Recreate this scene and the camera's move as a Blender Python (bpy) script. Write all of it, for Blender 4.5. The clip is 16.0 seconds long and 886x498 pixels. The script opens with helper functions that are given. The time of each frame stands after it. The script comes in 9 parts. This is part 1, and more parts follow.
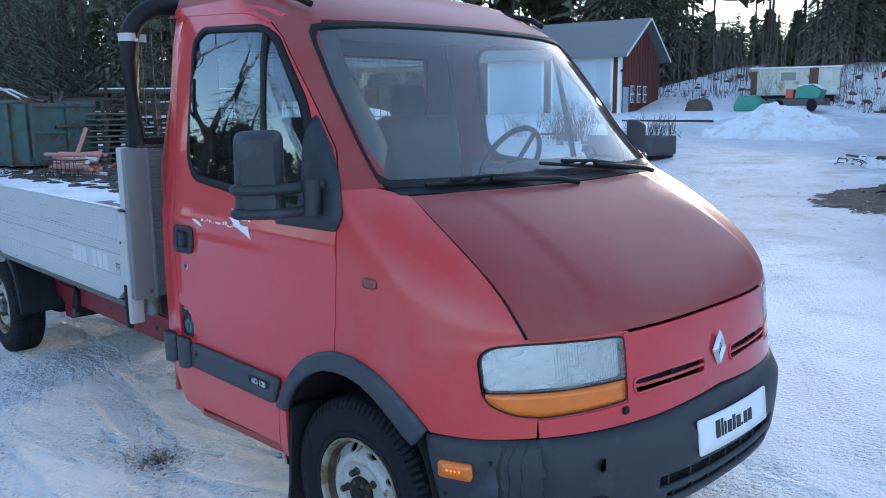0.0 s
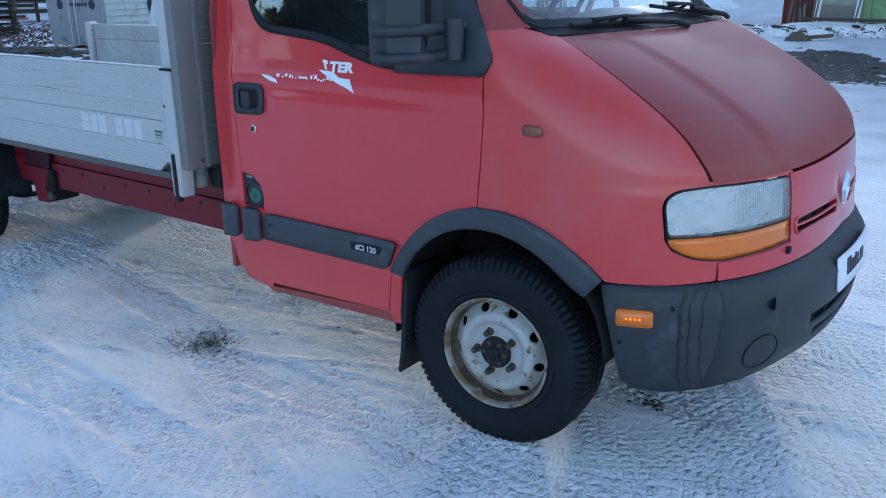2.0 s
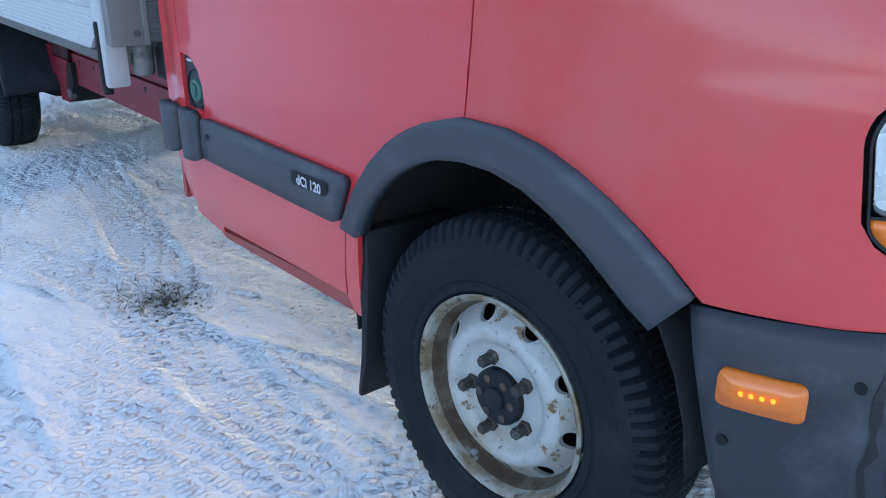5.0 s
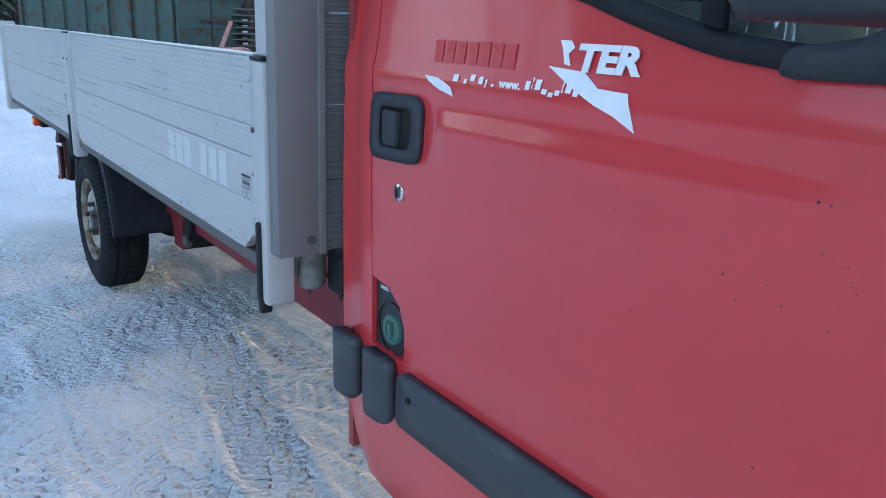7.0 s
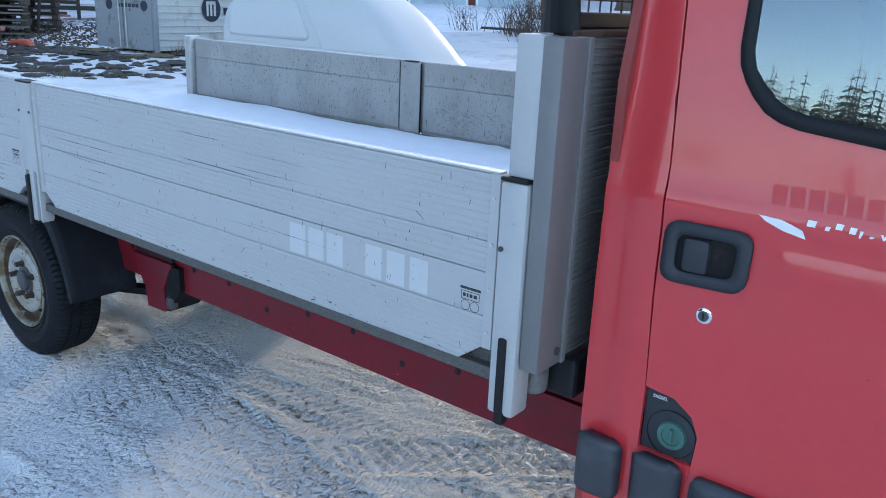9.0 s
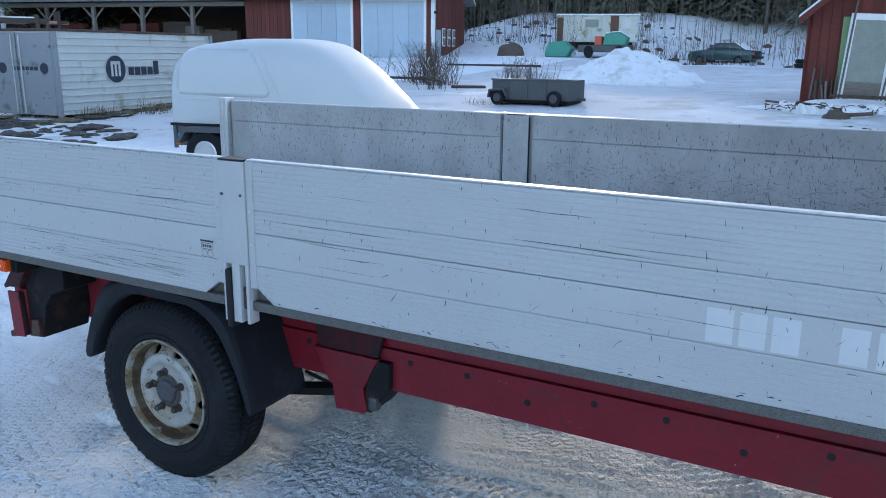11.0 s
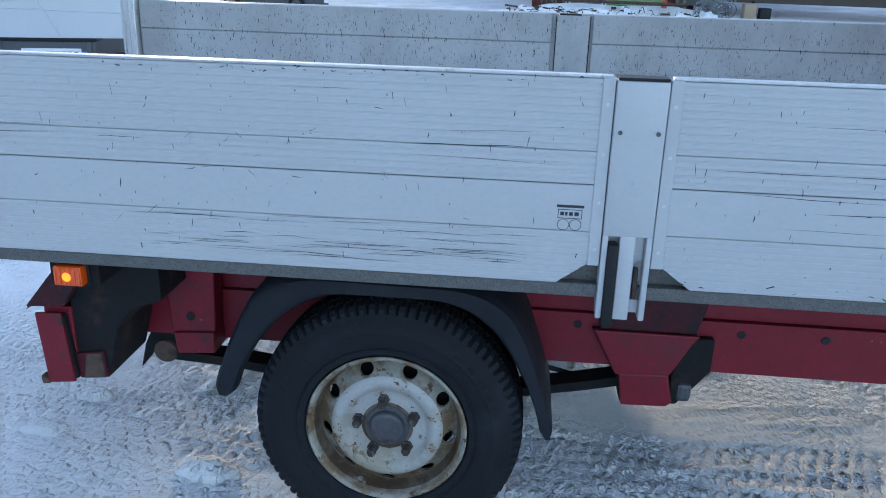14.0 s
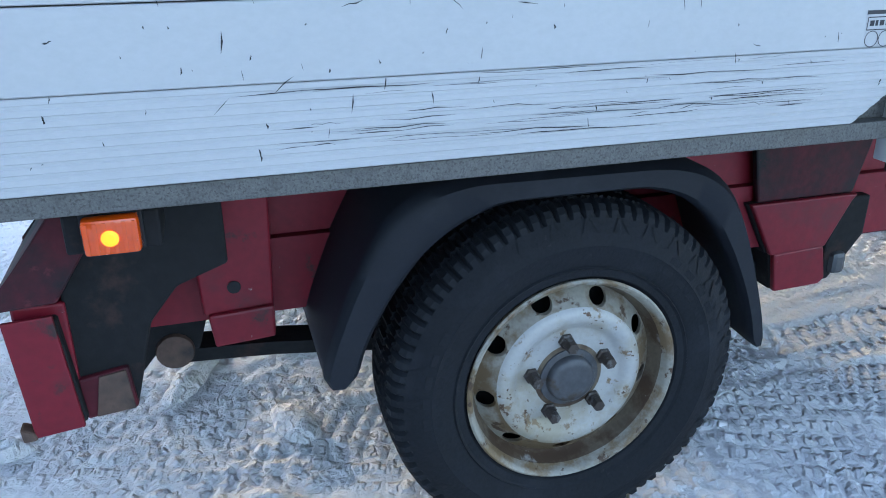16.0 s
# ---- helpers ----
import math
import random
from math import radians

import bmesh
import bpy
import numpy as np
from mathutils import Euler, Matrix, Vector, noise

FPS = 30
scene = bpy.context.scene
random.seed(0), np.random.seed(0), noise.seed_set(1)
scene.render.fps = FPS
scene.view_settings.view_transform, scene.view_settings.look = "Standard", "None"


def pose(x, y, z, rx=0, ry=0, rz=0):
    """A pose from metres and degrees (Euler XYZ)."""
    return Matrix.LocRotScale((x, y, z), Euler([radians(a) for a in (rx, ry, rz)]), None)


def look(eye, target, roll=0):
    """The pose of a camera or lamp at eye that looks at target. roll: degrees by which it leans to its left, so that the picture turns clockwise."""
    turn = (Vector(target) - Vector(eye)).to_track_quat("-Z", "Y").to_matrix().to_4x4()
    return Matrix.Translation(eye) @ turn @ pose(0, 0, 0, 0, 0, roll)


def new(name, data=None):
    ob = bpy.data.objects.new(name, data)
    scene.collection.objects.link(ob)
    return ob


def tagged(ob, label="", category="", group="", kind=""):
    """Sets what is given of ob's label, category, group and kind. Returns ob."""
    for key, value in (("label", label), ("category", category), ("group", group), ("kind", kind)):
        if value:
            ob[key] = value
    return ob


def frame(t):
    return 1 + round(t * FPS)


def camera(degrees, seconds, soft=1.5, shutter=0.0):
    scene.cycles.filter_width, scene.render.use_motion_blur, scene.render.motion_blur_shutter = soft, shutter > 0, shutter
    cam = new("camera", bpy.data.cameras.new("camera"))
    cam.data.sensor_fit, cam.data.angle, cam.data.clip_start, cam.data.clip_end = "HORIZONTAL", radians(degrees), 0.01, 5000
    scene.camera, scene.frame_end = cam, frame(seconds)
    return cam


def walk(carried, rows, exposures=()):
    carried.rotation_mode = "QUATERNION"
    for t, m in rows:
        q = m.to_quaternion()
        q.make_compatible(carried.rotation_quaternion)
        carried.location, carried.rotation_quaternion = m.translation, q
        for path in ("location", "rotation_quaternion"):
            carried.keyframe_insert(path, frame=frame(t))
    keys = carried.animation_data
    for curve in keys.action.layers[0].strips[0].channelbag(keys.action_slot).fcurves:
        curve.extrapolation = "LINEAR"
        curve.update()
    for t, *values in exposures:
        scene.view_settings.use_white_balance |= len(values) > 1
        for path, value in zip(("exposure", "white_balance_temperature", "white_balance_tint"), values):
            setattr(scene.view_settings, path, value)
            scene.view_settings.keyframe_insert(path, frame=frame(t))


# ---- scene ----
cam = camera(57.9, 16.0, 1.0)
PATH = [
    (0, (2.14, -1.553, 1.689), (0.721, -0.187, 1.344), -0.6),
    (0.5, (1.941, -1.81, 1.687), (0.61, -0.363, 1.318), -0.7),
    (1, (1.68, -1.961, 1.669), (0.445, -0.45, 1.233), -0.5),
    (1.5, (1.463, -2.061, 1.631), (0.296, -0.534, 1.077), -0.9),
    (2, (1.382, -2.057, 1.563), (0.243, -0.538, 0.933), -0.7),
    (2.5, (1.353, -1.833, 1.473), (0.197, -0.36, 0.773), -0.9),
    (3, (1.302, -1.559, 1.366), (0.051, -0.174, 0.646), -0.7),
    (3.2, (1.248, -1.453, 1.322), (-0.038, -0.098, 0.61), -0.5),
    (5.3, (0.815, -0.772, 1.153), (-0.655, 0.374, 0.428), 0.2),
    (5.5, (0.716, -0.744, 1.163), (-0.786, 0.373, 0.459), -0.1),
    (6, (0.507, -0.716, 1.201), (-1.055, 0.37, 0.584), 0.7),
    (6.5, (0.295, -0.685, 1.257), (-1.302, 0.385, 0.706), 1.4),
    (7, (0.124, -0.733, 1.321), (-1.458, 0.367, 0.787), 1.9),
    (7.5, (-0.069, -0.85, 1.414), (-1.599, 0.315, 0.864), 2.3),
    (8, (-0.214, -0.986, 1.494), (-1.65, 0.279, 0.912), 2.9),
    (8.5, (-0.408, -1.203, 1.56), (-1.67, 0.205, 0.908), 2.5),
    (9, (-0.617, -1.433, 1.587), (-1.784, 0.078, 0.993), 2.5),
    (9.5, (-0.956, -1.561, 1.577), (-2.132, -0.02, 1.083), 0.9),
    (10, (-1.237, -1.732, 1.579), (-2.358, -0.141, 1.118), 0.8),
    (10.2, (-1.347, -1.795, 1.586), (-2.438, -0.185, 1.121), 0.8),
    (12.3, (-2.699, -1.885, 1.522), (-3.304, -0.041, 1.039), 0.1),
    (12.5, (-2.819, -1.855, 1.529), (-3.362, 0.006, 1.039), 0.2),
    (13, (-3.147, -1.833, 1.508), (-3.551, 0.054, 0.982), 0.5),
    (13.5, (-3.483, -1.827, 1.506), (-3.766, 0.07, 0.942), 0.8),
    (14, (-3.782, -1.696, 1.453), (-3.959, 0.179, 0.78), 1.6),
    (14.5, (-4.055, -1.631, 1.408), (-4.066, 0.23, 0.677), 1.6),
    (15, (-4.31, -1.532, 1.339), (-4.163, 0.315, 0.587), 0.9),
    (15.5, (-4.519, -1.296, 1.228), (-4.193, 0.522, 0.462), 0.3),
    (16, (-4.661, -1.106, 1.124), (-4.141, 0.667, 0.358), -0.4),
]
walk(cam, [(t, look(eye, target, roll)) for t, eye, target, roll in PATH], [(0.0, 1.80, 6750, 8), (2.0, 1.74, 6650, 8), (3.0, 1.92, 6650, 8), (5.5, 2.30, 7050, 10), (7.0, 1.98, 7350, 10), (8.0, 2.07, 7350, 10), (9.0, 2.04, 7300, 10), (10.0, 1.89, 7200, 10), (12.5, 1.95, 7150, 10), (14.0, 2.06, 7150, 10), (14.5, 2.20, 7150, 10), (15.0, 2.22, 7200, 10), (16.0, 2.54, 7350, 10)])

# ---- world, sun, exposure ----
SUN_AZ, SUN_EL = -22.3, 8.0            # degrees from +y (negative: towards -x), above the horizon
world = bpy.data.worlds.new("world")
scene.world = world
world.use_nodes = True
wn = world.node_tree.nodes
sky = wn.new("ShaderNodeTexSky")
sky.sky_type = 'NISHITA'
sky.sun_disc = False
sky.sun_elevation = radians(24)
sky.sun_rotation = radians(SUN_AZ)
sky.air_density, sky.dust_density, sky.ozone_density = 0.9, 0.2, 1.6
wn["Background"].inputs[1].default_value = 0.135
world.node_tree.links.new(sky.outputs[0], wn["Background"].inputs[0])

sun_data = bpy.data.lights.new("sun", 'SUN')
sun_data.energy, sun_data.angle, sun_data.color = 2.5, radians(4.5), (1.0, 0.92, 0.82)
sun = new("sun", sun_data)
sun_dir = Vector((math.sin(radians(SUN_AZ)) * math.cos(radians(SUN_EL)), math.cos(radians(SUN_AZ)) * math.cos(radians(SUN_EL)), math.sin(radians(SUN_EL))))
sun.matrix_world = look(sun_dir * 100, (0, 0, 0))


# ---- materials ----
def mat(name, base, rough=0.6, metal=0.0, var=0.15, scale=6.0, fine=60.0, bump=0.15, spots=None, coat=0.0, dist=0.004, stretch=(1, 1, 1), rand=0.0, spec=0.5):
    """A principled surface: base colour varied at two scales, fine relief, optional stains (colour, scale, threshold, softness)."""
    m = bpy.data.materials.new(name)
    m.use_nodes = True
    nt = m.node_tree
    n, l = nt.nodes, nt.links
    b = n["Principled BSDF"]
    b.inputs["Roughness"].default_value, b.inputs["Metallic"].default_value = rough, metal
    b.inputs["Coat Weight"].default_value = coat
    b.inputs["Specular IOR Level"].default_value = spec
    b.inputs["Coat Roughness"].default_value = 0.06
    co = n.new("ShaderNodeTexCoord")
    mp = n.new("ShaderNodeMapping")
    mp.inputs["Scale"].default_value = stretch
    l.new(co.outputs["Object"], mp.inputs["Vector"])
    big, small = n.new("ShaderNodeTexNoise"), n.new("ShaderNodeTexNoise")
    for tex, s in ((big, scale), (small, fine)):
        tex.inputs["Scale"].default_value = s
        tex.inputs["Detail"].default_value = 5
        l.new(mp.outputs[0], tex.inputs["Vector"])
    mixn = n.new("ShaderNodeMath")
    mixn.operation = 'ADD'
    l.new(big.outputs[0], mixn.inputs[0])
    l.new(small.outputs[0], mixn.inputs[1])
    ramp = n.new("ShaderNodeMapRange")
    ramp.inputs["From Min"].default_value, ramp.inputs["From Max"].default_value = 0.6, 1.4
    ramp.inputs["To Min"].default_value, ramp.inputs["To Max"].default_value = 1 - var, 1 + var
    l.new(mixn.outputs[0], ramp.inputs["Value"])
    col = n.new("ShaderNodeVectorMath")
    col.operation = 'SCALE'
    col.inputs[0].default_value = base[:3]
    l.new(ramp.outputs[0], col.inputs["Scale"])
    out = col.outputs[0]
    if rand:
        oi = n.new("ShaderNodeObjectInfo")
        mr = n.new("ShaderNodeMapRange")
        mr.inputs["To Min"].default_value, mr.inputs["To Max"].default_value = 1 - rand, 1 + rand
        l.new(oi.outputs["Random"], mr.inputs["Value"])
        c2 = n.new("ShaderNodeVectorMath")
        c2.operation = 'SCALE'
        l.new(out, c2.inputs[0])
        l.new(mr.outputs[0], c2.inputs["Scale"])
        out = c2.outputs[0]
    for colour, sc, lo, hi in spots or ():
        t = n.new("ShaderNodeTexNoise")
        t.inputs["Scale"].default_value = sc
        t.inputs["Detail"].default_value = 6
        t.inputs["Roughness"].default_value = 0.65
        l.new(mp.outputs[0], t.inputs["Vector"])
        r = n.new("ShaderNodeMapRange")
        r.inputs["From Min"].default_value, r.inputs["From Max"].default_value = lo, hi
        l.new(t.outputs[0], r.inputs["Value"])
        mx = n.new("ShaderNodeMix")
        mx.data_type = 'RGBA'
        l.new(r.outputs[0], mx.inputs["Factor"])
        l.new(out, mx.inputs[6])
        mx.inputs[7].default_value = (*colour, 1)
        out = mx.outputs[2]
    l.new(out, b.inputs["Base Color"])
    rr = n.new("ShaderNodeMapRange")
    rr.inputs["To Min"].default_value, rr.inputs["To Max"].default_value = max(0.02, rough * 0.8), min(1, rough * 1.2)
    l.new(big.outputs[0], rr.inputs["Value"])
    l.new(rr.outputs[0], b.inputs["Roughness"])
    if bump:
        bp = n.new("ShaderNodeBump")
        bp.inputs["Strength"].default_value, bp.inputs["Distance"].default_value = bump, dist
        l.new(small.outputs[0], bp.inputs["Height"])
        l.new(bp.outputs[0], b.inputs["Normal"])
    return m


def glass(name, tint, ior=1.55, rough=0.0, dust_haze=0.0, gloss=(1, 1, 1)):
    """A pane: clear tinted, with gloss that grows by Fresnel."""
    m = bpy.data.materials.new(name)
    m.use_nodes = True
    n, l = m.node_tree.nodes, m.node_tree.links
    n.remove(n["Principled BSDF"])
    fr, tr, gl, mx = n.new("ShaderNodeFresnel"), n.new("ShaderNodeBsdfTransparent"), n.new("ShaderNodeBsdfGlossy"), n.new("ShaderNodeMixShader")
    fr.inputs["IOR"].default_value = ior
    tr.inputs[0].default_value = (*tint, 1)
    gl.inputs["Roughness"].default_value = rough
    gl.inputs[0].default_value = (*gloss, 1)
    l.new(fr.outputs[0], mx.inputs[0])
    l.new(tr.outputs[0], mx.inputs[1])
    l.new(gl.outputs[0], mx.inputs[2])
    out = mx.outputs[0]
    if dust_haze:
        # a whitish film of dust and painted sky glare, catching light on either face
        df, tl, ad, mx2, tex, mr = n.new("ShaderNodeBsdfDiffuse"), n.new("ShaderNodeBsdfTranslucent"), n.new("ShaderNodeMixShader"), n.new("ShaderNodeMixShader"), n.new("ShaderNodeTexNoise"), n.new("ShaderNodeMapRange")
        df.inputs[0].default_value = tl.inputs[0].default_value = (0.8, 0.8, 0.78, 1)
        tex.inputs["Scale"].default_value = 3.0
        tex.inputs["Detail"].default_value = 6
        mr.inputs["From Min"].default_value, mr.inputs["From Max"].default_value = 0.3, 0.7
        mr.inputs["To Min"].default_value, mr.inputs["To Max"].default_value = dust_haze * 0.6, dust_haze * 1.4
        l.new(tex.outputs[0], mr.inputs["Value"])
        l.new(df.outputs[0], ad.inputs[1])
        l.new(tl.outputs[0], ad.inputs[2])
        l.new(mr.outputs[0], mx2.inputs[0])
        l.new(out, mx2.inputs[1])
        l.new(ad.outputs[0], mx2.inputs[2])
        out = mx2.outputs[0]
    l.new(out, n["Material Output"].inputs[0])
    return m


def glow(name, colour, strength):
    m = bpy.data.materials.new(name)
    m.use_nodes = True
    b = m.node_tree.nodes["Principled BSDF"]
    b.inputs["Base Color"].default_value = (*colour, 1)
    b.inputs["Emission Color"].default_value = (*colour, 1)
    b.inputs["Emission Strength"].default_value = strength
    return m


RED = mat("red_paint", (0.62, 0.041, 0.048), 0.30, 0, 0.05, 3, 40, 0.01, [((0.56, 0.045, 0.047), 2.2, 0.5, 0.8), ((0.20, 0.03, 0.03), 70, 0.735, 0.76)], coat=0.7, spec=0.35)
RED_MATT = mat("faded_red_paint", (0.31, 0.046, 0.044), 0.52, 0, 0.10, 3, 90, 0.05, [((0.28, 0.085, 0.07), 3.0, 0.45, 0.75)], coat=0.06, spec=0.4)
RED_WING = mat("dulled_red_paint", (0.60, 0.052, 0.052), 0.34, 0, 0.06, 3, 60, 0.02, [((0.55, 0.095, 0.090), 2.4, 0.45, 0.7)], coat=0.2, spec=0.4)
RED_FRAME = mat("red_frame_paint", (0.185, 0.007, 0.017), 0.45, 0, 0.2, 7, 60, 0.1, [((0.09, 0.02, 0.024), 5, 0.54, 0.72), ((0.035, 0.022, 0.020), 11, 0.63, 0.70), ((0.28, 0.24, 0.23), 42, 0.70, 0.74)], spec=0.35)
RED_GRIMY = mat("grimy_red_frame_paint", (0.075, 0.008, 0.014), 0.6, 0, 0.3, 6, 60, 0.2, [((0.012, 0.012, 0.014), 4, 0.46, 0.60), ((0.11, 0.02, 0.026), 13, 0.62, 0.68)], spec=0.25)
PLASTIC = mat("grey_black_plastic", (0.022, 0.026, 0.033), 0.55, 0, 0.2, 5, 150, 0.12, [((0.060, 0.067, 0.078), 6, 0.55, 0.75)], dist=0.002)
TRIM = mat("scuffed_grey_plastic", (0.038, 0.044, 0.054), 0.5, 0, 0.2, 5, 150, 0.12, [((0.085, 0.092, 0.105), 5, 0.55, 0.75), ((0.16, 0.165, 0.175), 30, 0.70, 0.75)], dist=0.002, stretch=(1, 1, 3))
BLACK = mat("black_rubber", (0.010, 0.011, 0.013), 0.6, 0, 0.2, 8, 120, 0.15, spec=0.3)
DARK = mat("dark_underbody", (0.009, 0.009, 0.010), 0.75, 0, 0.4, 6, 50, 0.4, [((0.040, 0.022, 0.018), 8, 0.58, 0.7)], spec=0.25)
TYRE = mat("tyre_rubber", (0.0090, 0.0108, 0.0140), 0.72, 0, 0.3, 9, 130, 0.35, [((0.017, 0.020, 0.025), 6, 0.52, 0.74), ((0.030, 0.030, 0.031), 34, 0.66, 0.74)], spec=0.22)
RIM = mat("rust_freckled_silver_rim", (0.38, 0.375, 0.36), 0.42, 0.10, 0.10, 14, 120, 0.10, [((0.30, 0.265, 0.20), 9, 0.47, 0.66), ((0.19, 0.125, 0.07), 22, 0.585, 0.635), ((0.085, 0.042, 0.022), 55, 0.62, 0.65)])
RIM_CLEAN = mat("dusty_silver_rim", (0.42, 0.415, 0.40), 0.42, 0.10, 0.12, 12, 120, 0.10, [((0.30, 0.26, 0.20), 7, 0.50, 0.70), ((0.15, 0.085, 0.045), 26, 0.62, 0.66), ((0.07, 0.035, 0.02), 60, 0.66, 0.68)])
RIM_RUST = mat("rust_brown_rim_zone", (0.27, 0.25, 0.21), 0.6, 0.1, 0.2, 18, 120, 0.25, [((0.15, 0.10, 0.055), 10, 0.42, 0.54), ((0.075, 0.042, 0.025), 34, 0.58, 0.64)])
RIM_EDGE = mat("rust_stained_rim_well", (0.125, 0.095, 0.065), 0.65, 0.1, 0.25, 14, 120, 0.25, [((0.065, 0.036, 0.020), 12, 0.45, 0.58), ((0.30, 0.29, 0.27), 9, 0.66, 0.72)])
RIM_LIP = mat("worn_rim_lip", (0.30, 0.28, 0.235), 0.5, 0.1, 0.2, 14, 120, 0.2, [((0.18, 0.12, 0.065), 12, 0.46, 0.58), ((0.08, 0.045, 0.026), 40, 0.58, 0.63)])
RUST = mat("rusty_steel", (0.10, 0.06, 0.045), 0.75, 0.2, 0.35, 20, 120, 0.4, [((0.03, 0.025, 0.022), 15, 0.5, 0.65)])
HUB = mat("grey_hub_metal", (0.085, 0.088, 0.095), 0.5, 0.5, 0.25, 12, 90, 0.2, [((0.07, 0.055, 0.045), 20, 0.55, 0.65)])
CHROME = mat("chrome", (0.75, 0.76, 0.78), 0.15, 1, 0.05, 8, 80, 0.02)
ALU = mat("white_painted_aluminium", (0.435, 0.44, 0.445), 0.42, 0.05, 0.05, 3, 80, 0.05, [((0.40, 0.40, 0.40), 2.0, 0.55, 0.8), ((0.30, 0.29, 0.28), 42, 0.69, 0.74)], stretch=(1, 1, 1.6))
# dull headboard aluminium, its grey darkened further for the shade behind the cab
HEAD_ALU = mat("shaded_dull_aluminium", (0.175, 0.172, 0.172), 0.45, 0.1, 0.06, 3, 80, 0.05, [((0.23, 0.23, 0.23), 2.0, 0.5, 0.75), ((0.13, 0.125, 0.12), 40, 0.69, 0.74)])
ALU_WORN = mat("scratched_grey_aluminium", (0.39, 0.39, 0.385), 0.5, 0.1, 0.10, 4, 70, 0.1, [((0.29, 0.285, 0.275), 3.0, 0.45, 0.7), ((0.14, 0.138, 0.135), 42, 0.64, 0.68), ((0.17, 0.165, 0.155), 95, 0.63, 0.67)], stretch=(1, 1, 0.6))
ALU_BARE = mat("bare_aluminium", (0.55, 0.55, 0.55), 0.38, 0.6, 0.12, 6, 90, 0.1, [((0.3, 0.29, 0.28), 18, 0.6, 0.72)])
GALV = mat("galvanised_rail", (0.12, 0.118, 0.112), 0.6, 0.3, 0.35, 60, 320, 0.3, [((0.07, 0.066, 0.062), 240, 0.52, 0.60)])
GUARD = mat("dull_mudguard_plastic", (0.012, 0.0145, 0.020), 0.58, 0, 0.15, 5, 140, 0.08, [((0.026, 0.030, 0.038), 5, 0.56, 0.74)], dist=0.002, spec=0.22)
STUB = mat("grimy_grey_metal", (0.17, 0.168, 0.16), 0.55, 0.2, 0.25, 14, 120, 0.2, [((0.06, 0.058, 0.055), 12, 0.52, 0.66)])
NUT = mat("dark_rusty_nut", (0.055, 0.042, 0.036), 0.6, 0.4, 0.3, 60, 200, 0.3, [((0.11, 0.105, 0.10), 50, 0.55, 0.62)])
SCRATCH = mat("black_scratch", (0.012, 0.012, 0.014), 0.7, 0, 0.3, 30, 100, 0)
SNOW_BED = mat("thin_snow", (0.80, 0.82, 0.85), 0.6, 0, 0.05, 8, 60, 0.5, dist=0.01)
PRINT = mat("faded_print", (0.545, 0.56, 0.575), 0.5, 0, 0.03, 8, 60, 0)
WHITE_STICKER = mat("white_sticker", (0.78, 0.80, 0.83), 0.4, 0, 0.05, 20, 80, 0)
GHOST = mat("sticker_ghost", (0.575, 0.034, 0.042), 0.36, 0, 0.03, 8, 60, 0)
INK = mat("dark_print", (0.02, 0.022, 0.03), 0.5, 0, 0.1, 8, 60, 0)
GREEN_CAP = mat("green_fuel_cap", (0.05, 0.15, 0.125), 0.5, 0, 0.15, 20, 120, 0.1)
SEAT = mat("dark_seat_fabric", (0.06, 0.064, 0.07), 0.9, 0, 0.2, 12, 200, 0.3)
INTERIOR = mat("grey_cabin_plastic", (0.15, 0.155, 0.16), 0.7, 0, 0.15, 8, 120, 0.1)
LENS_IN = mat("headlamp_reflector", (0.74, 0.76, 0.75), 0.45, 0.0, 0.1, 8, 40, 0.05)
AMBER = mat("amber_lens", (0.80, 0.165, 0.006), 0.22, 0, 0.08, 20, 160, 0.05, coat=0.6)
MARKER = mat("deep_orange_lens", (0.72, 0.075, 0.003), 0.22, 0, 0.08, 20, 160, 0.05, coat=0.6)
AMBER_LIT = glow("lit_amber_bulb", (1.0, 0.24, 0.012), 0.45)
REPEATER = mat("dull_amber_lens", (0.20, 0.055, 0.03), 0.3, 0, 0.1, 20, 100, 0.03, coat=0.4)
WINDSCREEN = glass("windscreen_glass", (0.88, 0.97, 0.97), 1.7, 0.0, 0.10)
# same glass in both doors; near copy darkened, mirrored sky's blue put into its gloss
PANE = glass("window_glass", (0.58, 0.64, 0.65), 2.4, gloss=(0.70, 0.87, 1.0))
PANE_FAR = glass("far_window_glass", (0.80, 0.88, 0.90), 1.35)
# the film whitens the lamp lens like bright sky mirrored in it
LAMP_GLASS = glass("lamp_glass", (0.97, 0.98, 1.0), 1.5, 0.03, 0.30)
LINING = mat("pale_grey_lining", (0.42, 0.43, 0.44), 0.9, 0, 0.08, 6, 90, 0.1)
MIRROR = mat("mirror_glass", (0.8, 0.8, 0.8), 0.03, 1, 0, 5, 5, 0)


def wavy(m, scale, strength):
    """Gives a paint the slow waves of beaten sheet metal, over its fine relief."""
    n, l = m.node_tree.nodes, m.node_tree.links
    b = n["Principled BSDF"]
    tex, bp, co = n.new("ShaderNodeTexNoise"), n.new("ShaderNodeBump"), n.new("ShaderNodeTexCoord")
    tex.inputs["Scale"].default_value, tex.inputs["Detail"].default_value = scale, 2
    bp.inputs["Strength"].default_value, bp.inputs["Distance"].default_value = strength, 0.02
    l.new(co.outputs["Object"], tex.inputs["Vector"])
    l.new(tex.outputs[0], bp.inputs["Height"])
    if b.inputs["Normal"].links:
        l.new(b.inputs["Normal"].links[0].from_socket, bp.inputs["Normal"])
    l.new(bp.outputs[0], b.inputs["Normal"])
    l.new(bp.outputs[0], b.inputs["Coat Normal"])


for paint in (RED, RED_WING):
    wavy(paint, 4.0, 0.18)

